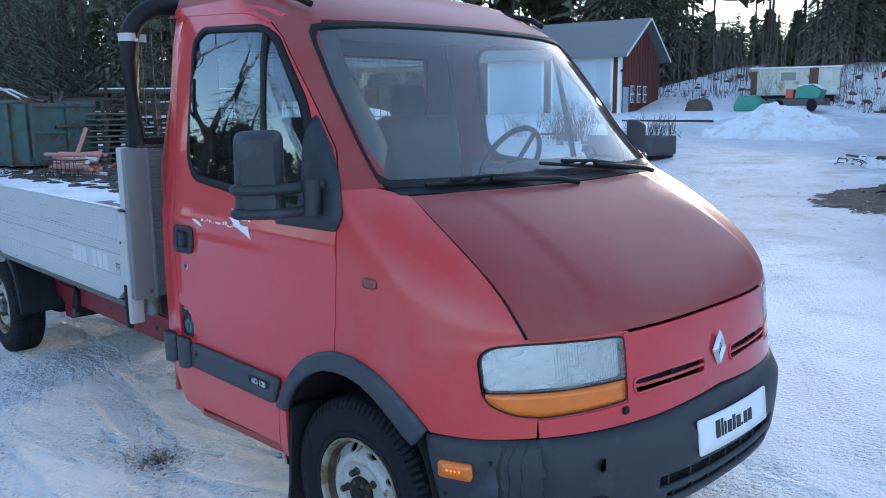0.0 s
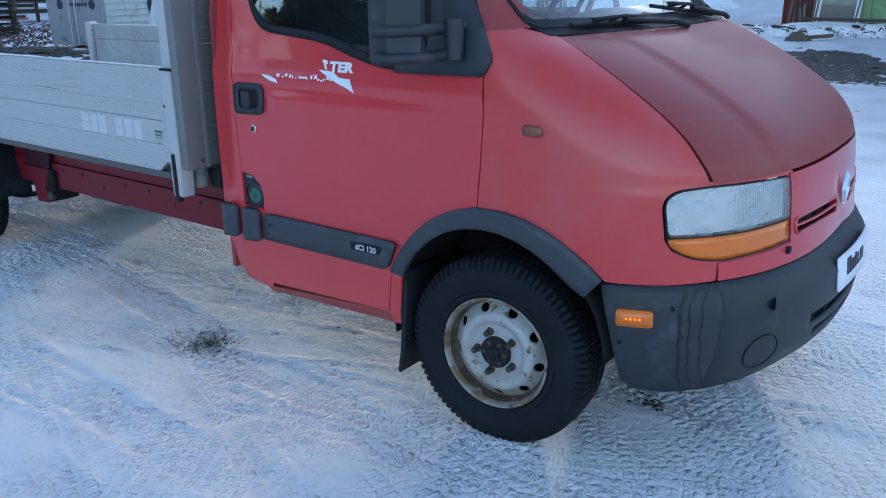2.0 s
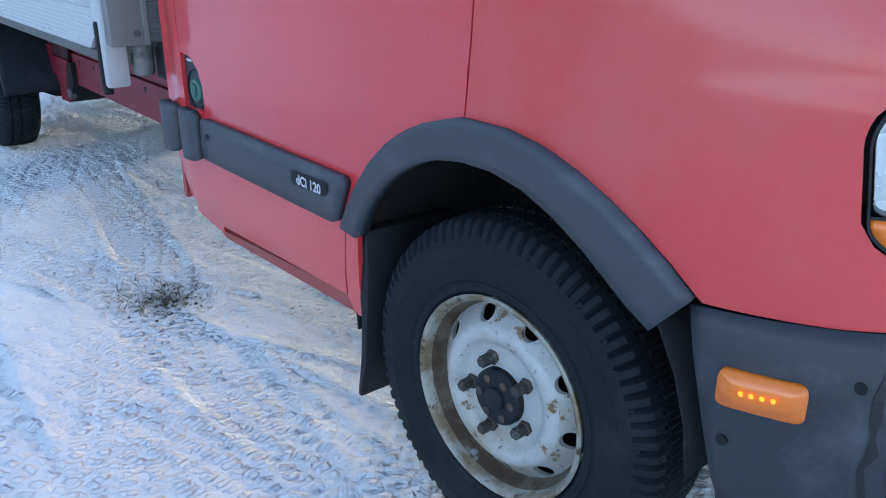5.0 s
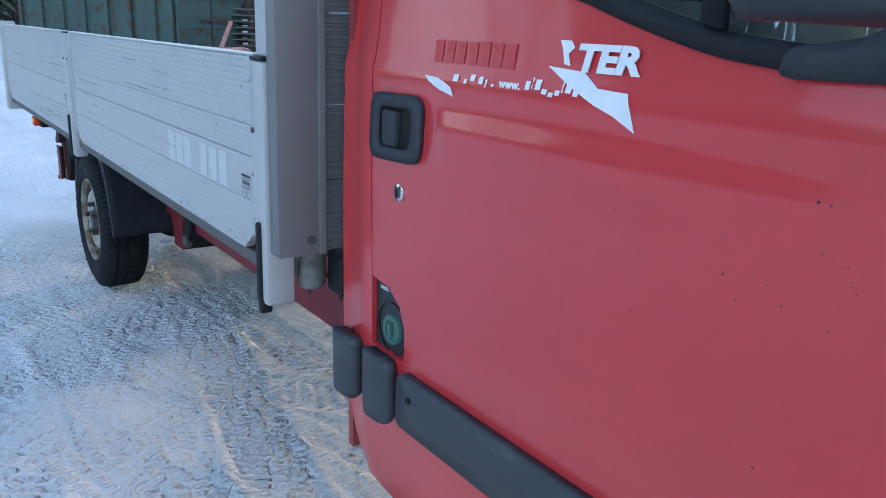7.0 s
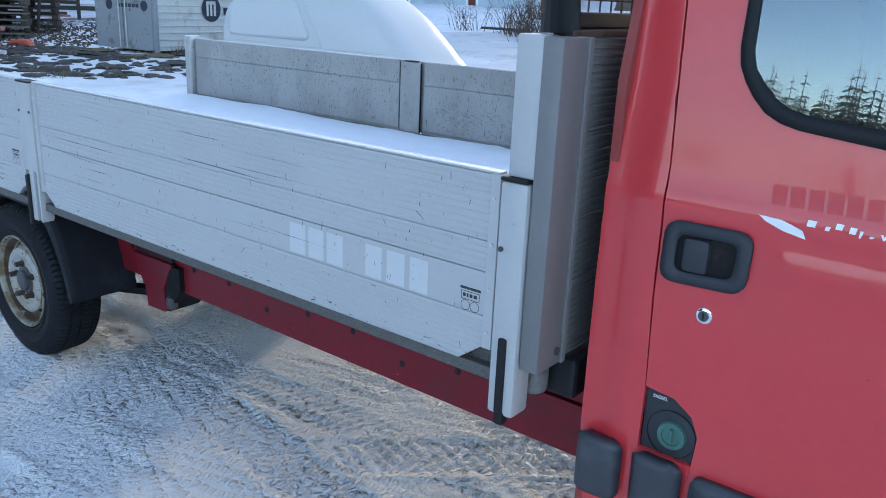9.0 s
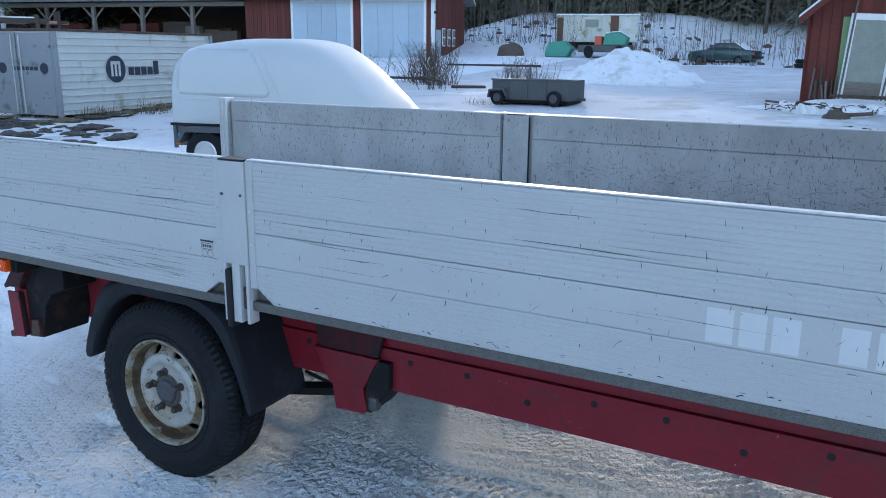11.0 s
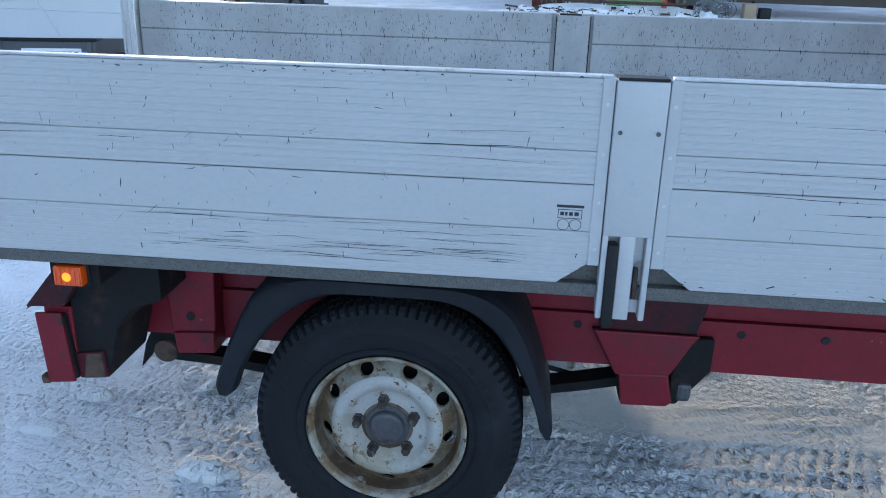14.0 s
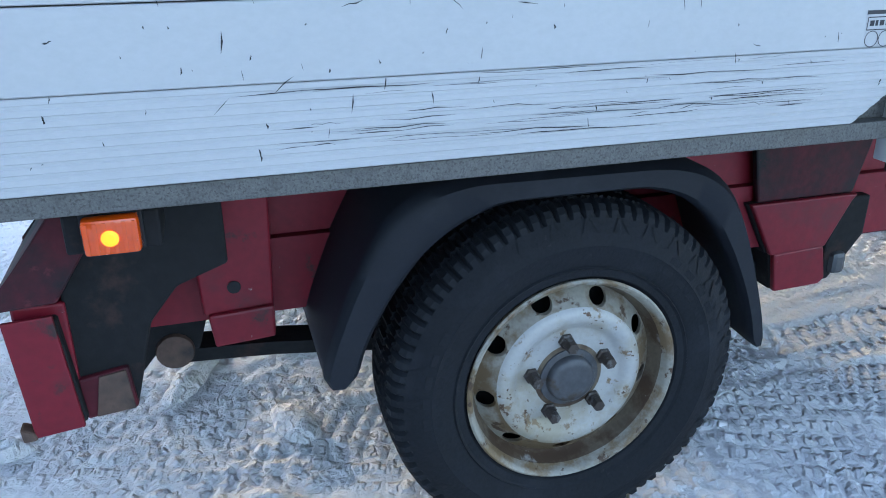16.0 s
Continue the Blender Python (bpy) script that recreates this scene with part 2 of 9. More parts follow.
# ---- building helpers ----
def part(name, bm, material, parent=None, label="", smooth=None):
    """One mesh object out of a bmesh, under a thing or a part. smooth: an angle in degrees under which edges are shaded smooth."""
    me = bpy.data.meshes.new(name)
    if smooth:
        bm.normal_update()
        for f in bm.faces:
            f.smooth = True
        for e in bm.edges:
            if len(e.link_faces) == 1 and "red" in material.name or len(e.link_faces) == 2 and e.calc_face_angle(0) > radians(smooth):
                e.smooth = False
    bm.to_mesh(me)
    bm.free()
    me.materials.append(material)
    ob = new(name, me)
    ob.parent = parent
    if label:
        ob["label"] = label
    return ob


def thing(name, label, category, place=(0, 0, 0), turn=0.0, group="", kind=""):
    ob = new(name)
    ob.matrix_world = pose(*place, 0, 0, turn)
    ob.empty_display_size = 0.1
    return tagged(ob, label, category, group, kind)


def box(x0, x1, y0, y1, z0, z1, bevel=0.0, bm=None, segments=2):
    own = bmesh.new()
    vs = [own.verts.new((x, y, z)) for x in (x0, x1) for y in (y0, y1) for z in (z0, z1)]
    for a in ((0, 1, 3, 2), (4, 6, 7, 5), (0, 4, 5, 1), (2, 3, 7, 6), (0, 2, 6, 4), (1, 5, 7, 3)):
        own.faces.new([vs[i] for i in a])
    if bevel:
        bmesh.ops.bevel(own, geom=own.edges[:], offset=bevel, segments=segments, affect='EDGES', profile=0.5)
    return join(bm, own)


def join(bm, other):
    if bm is None:
        return other
    me = bpy.data.meshes.new("tmp")
    other.to_mesh(me)
    other.free()
    bm.from_mesh(me)
    bpy.data.meshes.remove(me)
    return bm


def tube(points, r, sides=8, bm=None, caps=True, r2=None):
    """A round bar along points; r2: the radius at its end."""
    bm = bm or bmesh.new()
    pts = [Vector(p) for p in points]
    rings, up = [], Vector((0, 0, 1))
    for i, p in enumerate(pts):
        d = (pts[min(i + 1, len(pts) - 1)] - pts[max(i - 1, 0)]).normalized()
        a = d.cross(up)
        if a.length < 1e-3:
            a = d.cross(Vector((1, 0, 0)))
        a.normalize()
        b = d.cross(a)
        rr = r if r2 is None else r + (r2 - r) * i / (len(pts) - 1)
        rings.append([bm.verts.new(p + rr * (a * math.cos(k * 2 * math.pi / sides) + b * math.sin(k * 2 * math.pi / sides))) for k in range(sides)])
    for q, w in zip(rings, rings[1:]):
        for k in range(sides):
            bm.faces.new((q[k], q[(k + 1) % sides], w[(k + 1) % sides], w[k]))
    if caps:
        bm.faces.new(rings[0][::-1])
        bm.faces.new(rings[-1])
    return bm


def lathe(profile, sides=48, bm=None, axis='y', centre=(0, 0, 0)):
    """Turn a profile of (radius, depth) about an axis through centre."""
    bm = bm or bmesh.new()
    c = Vector(centre)
    rings = []
    for r, d in profile:
        ring = []
        for k in range(sides):
            a = 2 * math.pi * k / sides
            if axis == 'y':
                v = (r * math.cos(a), d, r * math.sin(a))
            elif axis == 'x':
                v = (d, r * math.cos(a), r * math.sin(a))
            else:
                v = (r * math.cos(a), r * math.sin(a), d)
            ring.append(bm.verts.new(c + Vector(v)))
        rings.append(ring)
    for q, w in zip(rings, rings[1:]):
        for k in range(sides):
            bm.faces.new((q[k], q[(k + 1) % sides], w[(k + 1) % sides], w[k]))
    return bm


def capped(profile, sides=24, bm=None, axis='y', centre=(0, 0, 0)):
    first, last = profile[0], profile[-1]
    return lathe([(1e-4, first[1]), *profile, (1e-4, last[1])], sides, bm, axis, centre)


def prism(outline, axis, a, b, bevel=0.0, bm=None):
    """A flat outline, drawn in the two other axes, thick from a to b along the axis."""
    own = bmesh.new()

    def at(p, d):
        return {'x': (d, p[0], p[1]), 'y': (p[0], d, p[1]), 'z': (p[0], p[1], d)}[axis]
    lo, hi = [own.verts.new(at(p, a)) for p in outline], [own.verts.new(at(p, b)) for p in outline]
    own.faces.new(lo)
    own.faces.new(hi[::-1])
    n = len(outline)
    for i in range(n):
        own.faces.new((lo[i], hi[i], hi[(i + 1) % n], lo[(i + 1) % n]))
    bmesh.ops.recalc_face_normals(own, faces=own.faces[:])
    if bevel:
        bmesh.ops.bevel(own, geom=own.edges[:], offset=bevel, segments=2, affect='EDGES', profile=0.5)
    return join(bm, own)


def rounded(outline, r, n=5, closed=True):
    """An outline with its corners rounded by about r."""
    pts = [Vector(p) for p in outline]
    out = []
    for i, p in enumerate(pts):
        if not closed and i in (0, len(pts) - 1):
            out.append(tuple(p))
            continue
        a, b = pts[i - 1], pts[(i + 1) % len(pts)]
        da, db = (a - p), (b - p)
        k = min(r, da.length * 0.45, db.length * 0.45)
        s, e = p + da.normalized() * k, p + db.normalized() * k
        for j in range(n + 1):
            t = j / n
            out.append(tuple((1 - t) ** 2 * s + 2 * t * (1 - t) * p + t * t * e))
    return out


def patch(outline, surface, cell=0.05, holes=(), lines_a=(), lines_b=()):
    """A sheet with the given outline in the plane (a, b), cut into cells and laid on surface(a, b). holes: (a0, a1, b0, b1)."""
    bm = bmesh.new()
    bm.faces.new([bm.verts.new((a, b, 0)) for a, b in outline])
    for axis in (0, 1):
        vals = [p[axis] for p in outline]
        n = max(2, math.ceil((max(vals) - min(vals)) / cell))
        cuts = [min(vals) + (max(vals) - min(vals)) * i / n for i in range(1, n)]
        cuts += [h[2 * axis + k] for h in holes for k in (0, 1)] + list((lines_a, lines_b)[axis])
        for c in sorted(cuts):
            co, no = [0, 0, 0], [0, 0, 0]
            co[axis], no[axis] = c, 1
            bmesh.ops.bisect_plane(bm, geom=bm.verts[:] + bm.edges[:] + bm.faces[:], dist=1e-5, plane_co=co, plane_no=no)
    gone = []
    for f in bm.faces:
        c = f.calc_center_median()
        if any(h[0] < c.x < h[1] and h[2] < c.y < h[3] for h in holes):
            gone.append(f)
    bmesh.ops.delete(bm, geom=gone, context='FACES')
    bmesh.ops.remove_doubles(bm, verts=bm.verts[:], dist=min(.002, cell * .1))
    for v in bm.verts:
        v.co = surface(v.co.x, v.co.y)
    return bm


def resample(loop, n, closed=True):
    pts = [Vector((*p, 0)) if len(p) == 2 else Vector(p) for p in loop]
    if closed:
        pts.append(pts[0])
    ls = [0]
    for a, b in zip(pts, pts[1:]):
        ls.append(ls[-1] + (b - a).length)
    out, j = [], 0
    m = n if closed else n - 1
    for i in range(n):
        d = ls[-1] * i / m
        while j < len(ls) - 2 and ls[j + 1] < d:
            j += 1
        t = 0 if ls[j + 1] == ls[j] else (d - ls[j]) / (ls[j + 1] - ls[j])
        out.append(pts[j].lerp(pts[j + 1], min(1, t)))
    return out


def strip(one, two, surface, n=40, k=3, closed=False):
    """A band between two lines in the plane (a, b), laid on surface(a, b)."""
    p, q = resample(one, n, closed), resample(two, n, closed)
    bm = bmesh.new()
    rows = [[bm.verts.new(surface(*p[i].lerp(q[i], j / k)[:2])) for j in range(k + 1)] for i in range(n)]
    for i in range(n if closed else n - 1):
        for j in range(k):
            bm.faces.new((rows[i][j], rows[(i + 1) % n][j], rows[(i + 1) % n][j + 1], rows[i][j + 1]))
    return bm


def thick(ob, t, offset=-1.0):
    m = ob.modifiers.new("thickness", 'SOLIDIFY')
    m.thickness, m.offset = t, offset
    return ob


def facing(bm, towards):
    """Turn a sheet's faces so that on the whole they look along towards."""
    bm.normal_update()
    d = Vector(towards)
    if sum(f.normal.dot(d) * f.calc_area() for f in bm.faces) < 0:
        bmesh.ops.reverse_faces(bm, faces=bm.faces[:])
    return bm


def mirrored(bm, axis_y):
    other = bm.copy()
    for v in other.verts:
        v.co.y = 2 * axis_y - v.co.y
    bmesh.ops.reverse_faces(other, faces=other.faces[:])
    return other


def words(text, size, at, turn, material, parent, name="lettering", depth=0.0008, shear=0.0, width=1.0, bold=0.0):
    cu = bpy.data.curves.new(name, 'FONT')
    cu.body, cu.size, cu.extrude, cu.shear, cu.offset = text, size, depth, shear, bold
    cu.resolution_u = 3
    tmp = bpy.data.objects.new(name, cu)
    scene.collection.objects.link(tmp)
    me = bpy.data.meshes.new_from_object(tmp.evaluated_get(bpy.context.evaluated_depsgraph_get()))
    bpy.data.objects.remove(tmp)
    me.materials.clear()
    me.materials.append(material)
    ob = new(name, me)
    ob.matrix_world = pose(*at, *turn) @ Matrix.Diagonal((width, 1, 1, 1))
    ob.parent = parent
    return ob


def smooth_curve(xs, ys, x):
    """A monotone cubic through the knots."""
    n = len(xs)
    if x <= xs[0]:
        return ys[0]
    if x >= xs[-1]:
        return ys[-1]
    h = [xs[i + 1] - xs[i] for i in range(n - 1)]
    d = [(ys[i + 1] - ys[i]) / h[i] for i in range(n - 1)]
    m = [d[0]] + [0 if d[i - 1] * d[i] <= 0 else 2 * d[i - 1] * d[i] / (d[i - 1] + d[i]) for i in range(1, n - 1)] + [d[-1]]
    i = max(k for k in range(n - 1) if xs[k] <= x)
    t = (x - xs[i]) / h[i]
    return (2 * t ** 3 - 3 * t * t + 1) * ys[i] + (t ** 3 - 2 * t * t + t) * h[i] * m[i] + (-2 * t ** 3 + 3 * t * t) * ys[i + 1] + (t ** 3 - t * t) * h[i] * m[i + 1]


# ---- the flatbed truck: its cab ----
# x runs forward along the truck with the front axle at 0, the near side is at y = 0, the ground at z = 0
CY, WB, AXLE_Z = 0.995, 4.078, 0.335
HALF_WIDTH = ((.3, .45, .62, 1.0, 1.2, 1.35, 1.5, 1.75, 2.05, 2.2), (.93, .965, .979, .980, .974, .956, .934, .900, .855, .81))
FRONT = ((.3, .45, .62, .7, .97, 1.02, 1.1, 1.18, 1.28, 1.36, 1.42, 2.02, 2.1, 2.2), (.86, .915, .925, .88, .845, .835, .77, .665, .50, .33, .18, -.33, -.5, -.8))
CURVE_START = ((.97, 1.2, 1.41, 2.2), (.2, .05, -.15, -.9))
FULLNESS = ((1.0, 1.2, 1.45, 2.2), (2.4, 2.8, 2.8, 2.8))


def side(x, z, out=0.0):
    """The near side of the cab's skin."""
    hw, xf, xc, p = [smooth_curve(*k, z) for k in (HALF_WIDTH, FRONT, CURVE_START, FULLNESS)]
    u = 1.0
    if x > xc:
        u = max(0.0, 1 - min(1.0, (x - xc) / (xf - xc)) ** p) ** (1 / p)
    return Vector((x, CY - hw * u - out, z))


def front(y, z, out=0.0):
    """The front of the cab's skin."""
    hw, xf, xc, p = [smooth_curve(*k, z) for k in (HALF_WIDTH, FRONT, CURVE_START, FULLNESS)]
    v = min(1.0, abs(y - CY) / hw)
    return Vector((xc + (xf - xc) * max(0.0, 1 - v ** p) ** (1 / p) + out, y, z))


def out_side(d):
    return lambda x, z: side(x, z, d)


def out_front(d):
    return lambda y, z: front(y, z, d)


truck = thing("flatbed_truck", "red flatbed truck with white aluminium drop sides standing on snow", "truck")


def both(name, bm, material, t=0.012, label="", smooth=40, face=(0, -1, 0)):
    """A skin part on the near side and its mirror image on the far side."""
    facing(bm, face)
    far = mirrored(bm, CY)
    a = thick(part(name, bm, material, truck, label, smooth), t)
    b = thick(part(name, far, material, truck, label, smooth), t)
    return a, b


ARCH_OUT = [(-.405, .576), (-.375, .63), (-.341, .682), (-.29, .742), (-.235, .79), (-.175, .826), (-.12, .850), (-.04, .872), (.07, .874), (.145, .862), (.215, .840), (.275, .812), (.328, .779), (.372, .745), (.412, .707)]
ARCH_IN = [(-.350, .570), (-.325, .62), (-.290, .668), (-.24, .715), (-.185, .752), (-.135, .776), (-.083, .793), (-.02, .803), (.05, .803), (.12, .790), (.185, .765), (.24, .735), (.285, .703), (.325, .672), (.362, .648)]

# doors
window_out = rounded([(-1.115, 1.50), (-1.080, 1.446), (-1.045, 1.412), (-1.0, 1.397), (-.88, 1.385), (-.757, 1.374), (-.68, 1.360), (-.60, 1.334), (-.53, 1.316), (-.46, 1.299), (-.36, 1.288), (-.13, 1.284), (-.15, 1.51), (-.293, 1.728), (-.500, 1.965), (-.590, 2.013), (-1.05, 2.036), (-1.125, 1.985)], .035, 4)
window_in = rounded([(-1.088, 1.50), (-1.056, 1.464), (-1.03, 1.436), (-.99, 1.424), (-.87, 1.414), (-.757, 1.405), (-.67, 1.388), (-.59, 1.362), (-.52, 1.344), (-.45, 1.327), (-.35, 1.316), (-.165, 1.312), (-.188, 1.50), (-.315, 1.712), (-.510, 1.940), (-.597, 1.988), (-1.042, 2.012), (-1.103, 1.970)], .03, 4)


def door_skin(x, z):
    # a soft crease under the belt line and a shallow swage over the trim
    d = 0.006 * math.exp(-((z - 1.235) / 0.03) ** 2) - 0.004 * math.exp(-((z - 0.72) / 0.05) ** 2)
    # a pressed ridge that starts at the handle and dies away forward
    along = max(0.0, min(1.0, (x + 1.0) / 0.03)) * max(0.0, min(1.0, (-0.15 - x) / 0.5))
    d += 0.0075 * along * max(0.0, min(1.0, (1.190 - z) / 0.020, (z - 1.088) / 0.062))
    return side(x, z, d)


belt = 1.262
low = [(-1.203, belt)] + [(-1.199, 1.05), (-1.192, .845), (-1.13, .838), (-1.09, .81), (-1.073, .77), (-1.079, .70), (-1.088, .55), (-1.092, .372), (-.444, .400), (-.425, .50)] + ARCH_OUT[:7] + [(-.034, .873), (-.022, 1.0), (-.013, 1.17), (-.018, belt)]
doors = both("cab_door", patch(low, door_skin, .016), RED, .014, "red cab door with peeling white stickers")
frame_out = [(-1.203, belt), (-1.206, 1.315), (-1.222, 1.5), (-1.245, 1.8), (-1.262, 2.0), (-1.245, 2.065), (-1.19, 2.10), (-.75, 2.076), (-.66, 2.060), (-.58, 2.028), (-.49, 1.960), (-.31, 1.765), (-.122, 1.55), (-.045, 1.42), (-.022, 1.30), (-.018, belt)]
SPLIT = -.75


def window_crossing(p, q):
    t = (SPLIT - p[0]) / (q[0] - p[0])
    return (SPLIT, p[1] + (q[1] - p[1]) * t)


ring = [tuple(p)[:2] for p in window_out]
turned = ring[1:] + ring[:1]
top_at = next(k for k, (p, q) in enumerate(zip(ring, turned)) if p[0] > SPLIT >= q[0])
low_at = next(k for k, (p, q) in enumerate(zip(ring, turned)) if p[0] <= SPLIT < q[0])
top_cut, low_cut = window_crossing(ring[top_at], turned[top_at]), window_crossing(ring[low_at], turned[low_at])
rear_inner = [top_cut] + [ring[k % len(ring)] for k in range(top_at + 1, low_at + 1 + (len(ring) if low_at <= top_at else 0))] + [low_cut]
front_inner = [low_cut] + [ring[k % len(ring)] for k in range(low_at + 1, top_at + 1 + (len(ring) if top_at <= low_at else 0))] + [top_cut]
rear_sheet = frame_out[:8] + rear_inner + [(SPLIT, belt)]
front_sheet = frame_out[7:] + [(SPLIT, belt)] + front_inner
near_door, far_door = doors
for door, is_far in ((near_door, False), (far_door, True)):
    def place(bm, name, material, t=0.0, label="", smooth=40, d=door, far=is_far):
        facing(bm, (0, -1, 0))
        if far:
            m = mirrored(bm, CY)
            bm.free()
            bm = m
        ob = part(name, bm, material, d, label, smooth)
        return thick(ob, t) if t else ob
    for name, sheet in (("door_frame", rear_sheet), ("door_frame", front_sheet)):
        place(patch(sheet, door_skin, .02), name, RED, .014)
    place(strip(window_out, window_in, out_side(.006), 90, 2, True), "window_seal", BLACK, .016, "black rubber window seal")
    place(patch(window_in, lambda x, z: side(x, z, -.004 + .013 * max(0, 1 - ((z - 1.685) / .32) ** 2)), .04), "side_window", PANE_FAR if is_far else PANE, 0, "dark side window glass mirroring trees")
    place(strip([(-.572, 1.980), (-.478, 1.334)], [(-.544, 1.965), (-.448, 1.328)], out_side(.014), 8, 1), "window_bar", BLACK, .012)
    place(patch(rounded([(-.37, 1.283), (-.015, 1.288), (.012, 1.345), (-.048, 1.452), (-.132, 1.565), (-.232, 1.680), (-.243, 1.60), (-.225, 1.45), (-.235, 1.36), (-.28, 1.325), (-.365, 1.312)], .02), out_side(.016), .05), "mirror_plate", PLASTIC, .02, "black plastic mirror base plate")
    # trim strip with a shallow crown
    place(patch(rounded([(-1.068, .690), (-1.072, .580), (-.418, .582), (-.378, .675), (-.385, .690)], .02), out_side(.018), .05), "trim_strip", TRIM, .02, "scuffed grey plastic rubbing strip")
    bm = capped([(.0075, 0), (.0075, -.002)], 12, None, 'y', side(-1.025, .648, .019))
    place(bm, "trim_hole", BLACK)

# handle, lock, stickers on the near door
hy = side(-1.125, 1.14).y
bm = strip(rounded([(-1.192, 1.204), (-1.192, 1.082), (-1.026, 1.088), (-1.024, 1.206)], .03), rounded([(-1.166, 1.180), (-1.166, 1.106), (-1.052, 1.111), (-1.049, 1.182)], .02), out_side(.012), 48, 2, True)
thick(part("door_handle", facing(bm, (0, -1, 0)), PLASTIC, near_door, "dark grey plastic door handle", 40), .014)
bm = patch(rounded([(-1.171, 1.186), (-1.171, 1.100), (-1.046, 1.106), (-1.043, 1.188)], .02), lambda x, z: door_skin(x, z) - Vector((0, .0025, 0)), .02)
part("handle_recess", facing(bm, (0, -1, 0)), DARK, near_door)
part("handle_grip", box(-1.152, -1.100, hy - .014, hy + .010, 1.108, 1.176, .009), PLASTIC, near_door, "", 40)
bm = capped([(.016, 0), (.016, -.004), (.012, -.006)], 20, None, 'y', side(-1.094, 1.029))
part("lock_cylinder", bm, CHROME, near_door, "round metal door lock", 40)
bm = box(-1.0955, -1.0925, .0055, .0125, 1.022, 1.036)
part("keyhole", bm, BLACK, near_door)
part("lock_core", capped([(.0105, 0), (.0105, -.0072), (.009, -.0078)], 18, None, 'y', side(-1.094, 1.029)), HUB, near_door)


def stuck(outline, name, material, d=.0165, label=""):
    bm = patch(outline, lambda x, z: door_skin(x, z) - Vector((0, .0016, 0)), .04)
    return part(name, facing(bm, (0, -1, 0)), material, near_door, label)


stuck([(-.727, 1.274), (-.655, 1.270), (-.623, 1.251), (-.571, 1.249), (-.554, 1.202), (-.59, 1.219), (-.626, 1.230), (-.68, 1.252)], "torn_sticker", WHITE_STICKER, label="torn piece of white sticker")
stuck([(-1.025, 1.243), (-.985, 1.241), (-.948, 1.230), (-.940, 1.214), (-.98, 1.222), (-1.012, 1.234)], "torn_sticker", WHITE_STICKER)
stuck([(-.712, 1.309), (-.690, 1.309), (-.682, 1.300), (-.692, 1.292), (-.684, 1.276), (-.697, 1.278), (-.704, 1.296)], "torn_sticker", WHITE_STICKER)
words("TER", .047, (-.672, side(-.62, 1.272).y - .0050, 1.272), (90 - 8, 0, 0), WHITE_STICKER, near_door, width=1.36, shear=0.12, bold=0.0022)
for a, w, h in ((-.942, .015, .011), (-.912, .008, .007), (-.896, .012, .010), (-.874, .011, .011), (-.858, .005, .012), (-.842, .007, .004), (-.764, .010, .012), (-.751, .004, .015), (-.743, .012, .014), (-.728, .011, .007), (-.714, .010, .006), (-.701, .010, .007), (-.688, .004, .015), (-.681, .012, .012), (-.666, .011, .012)):
    z = 1.2385 - .010 * max(0, a + .83) + .004 * math.sin(a * 90)
    stuck([(a, z + h), (a + w, z + h), (a + w - .002, z), (a - .001, z)], "print_bar", WHITE_STICKER)
words("www.", .018, (-.826, side(-.79, 1.240).y - .0050, 1.2375), (90 - 6, 0, 0), WHITE_STICKER, near_door, width=1.12, bold=0.0008)
for k in range(7):
    a = -1.012 + .031 * k
    stuck([(a, 1.300), (a + .024, 1.301), (a + .026, 1.266), (a + .003, 1.265)], "ghost_bar", GHOST)
# badge on the trim strip
by = side(-.51, .65).y
part("badge", facing(patch(rounded([(-.587, .664), (-.587, .630), (-.440, .634), (-.436, .668)], .015), out_side(.0215), .03), (0, -1, 0)), BLACK, near_door, "black engine badge")
words("dCi 120", .030, (-.560, by - .0225, .637), (90, 0, 0), CHROME, near_door, width=1.05, bold=0.0011)

# cab corner behind the door, filler recess, plastic guards
pillar = [(-1.335, 2.02), (-1.335, .70), (-1.318, .53), (-1.295, .41), (-1.24, .365), (-1.14, .347), (-1.096, .350), (-1.092, .372), (-1.088, .55), (-1.079, .70), (-1.079, .702), (-1.194, .702), (-1.194, .845), (-1.203, 1.05), (-1.208, 1.30), (-1.226, 1.5), (-1.249, 1.8), (-1.266, 2.0), (-1.247, 2.07), (-1.19, 2.104), (-1.335, 2.115)]
def corner_skin(x, z):
    # a shallow upright recess along the rear edge, and the belt crease run on from the door
    k = min(1.0, max(0.0, (-1.262 - x) / .016))
    return side(x, z, .006 * math.exp(-((z - 1.235) / .03) ** 2) - .010 * k * k * (3 - 2 * k) * (1 if z > 1.17 else min(1, max(0, (1.17 - z) / .02))))


both("cab_corner", patch(pillar, corner_skin, .03), RED, .012)
both("sill", strip([(-1.14, .347), (-.444, .400), (-.42, .40)], [(-1.12, .325), (-.43, .355), (-.40, .355)], out_side(-.004), 14, 2), RED_MATT, .02)

filler = part("filler_recess", facing(patch(rounded([(-1.192, .842), (-1.192, .700), (-1.082, .700), (-1.076, .77), (-1.093, .808), (-1.13, .834)], .012), out_side(-.012), .03), (0, -1, 0)), PLASTIC, truck, "black plastic fuel filler recess with a green cap")
thick(filler, .01)
fy = side(-1.125, .76).y
part("recess_bowl", lathe([(.052, -.001), (.05, .03), (.001, .032)], 28, None, 'y', (-1.130, fy + .0095, .752)), BLACK, filler, "", 40)
bm = capped([(.031, .012), (.032, .004), (.029, -.002), (.021, -.002), (.020, .002)], 32, None, 'y', (-1.128, fy + .006, .750))
bm = box(-1.1315, -1.1245, fy - .001, fy + .012, .736, .766, .002, bm)
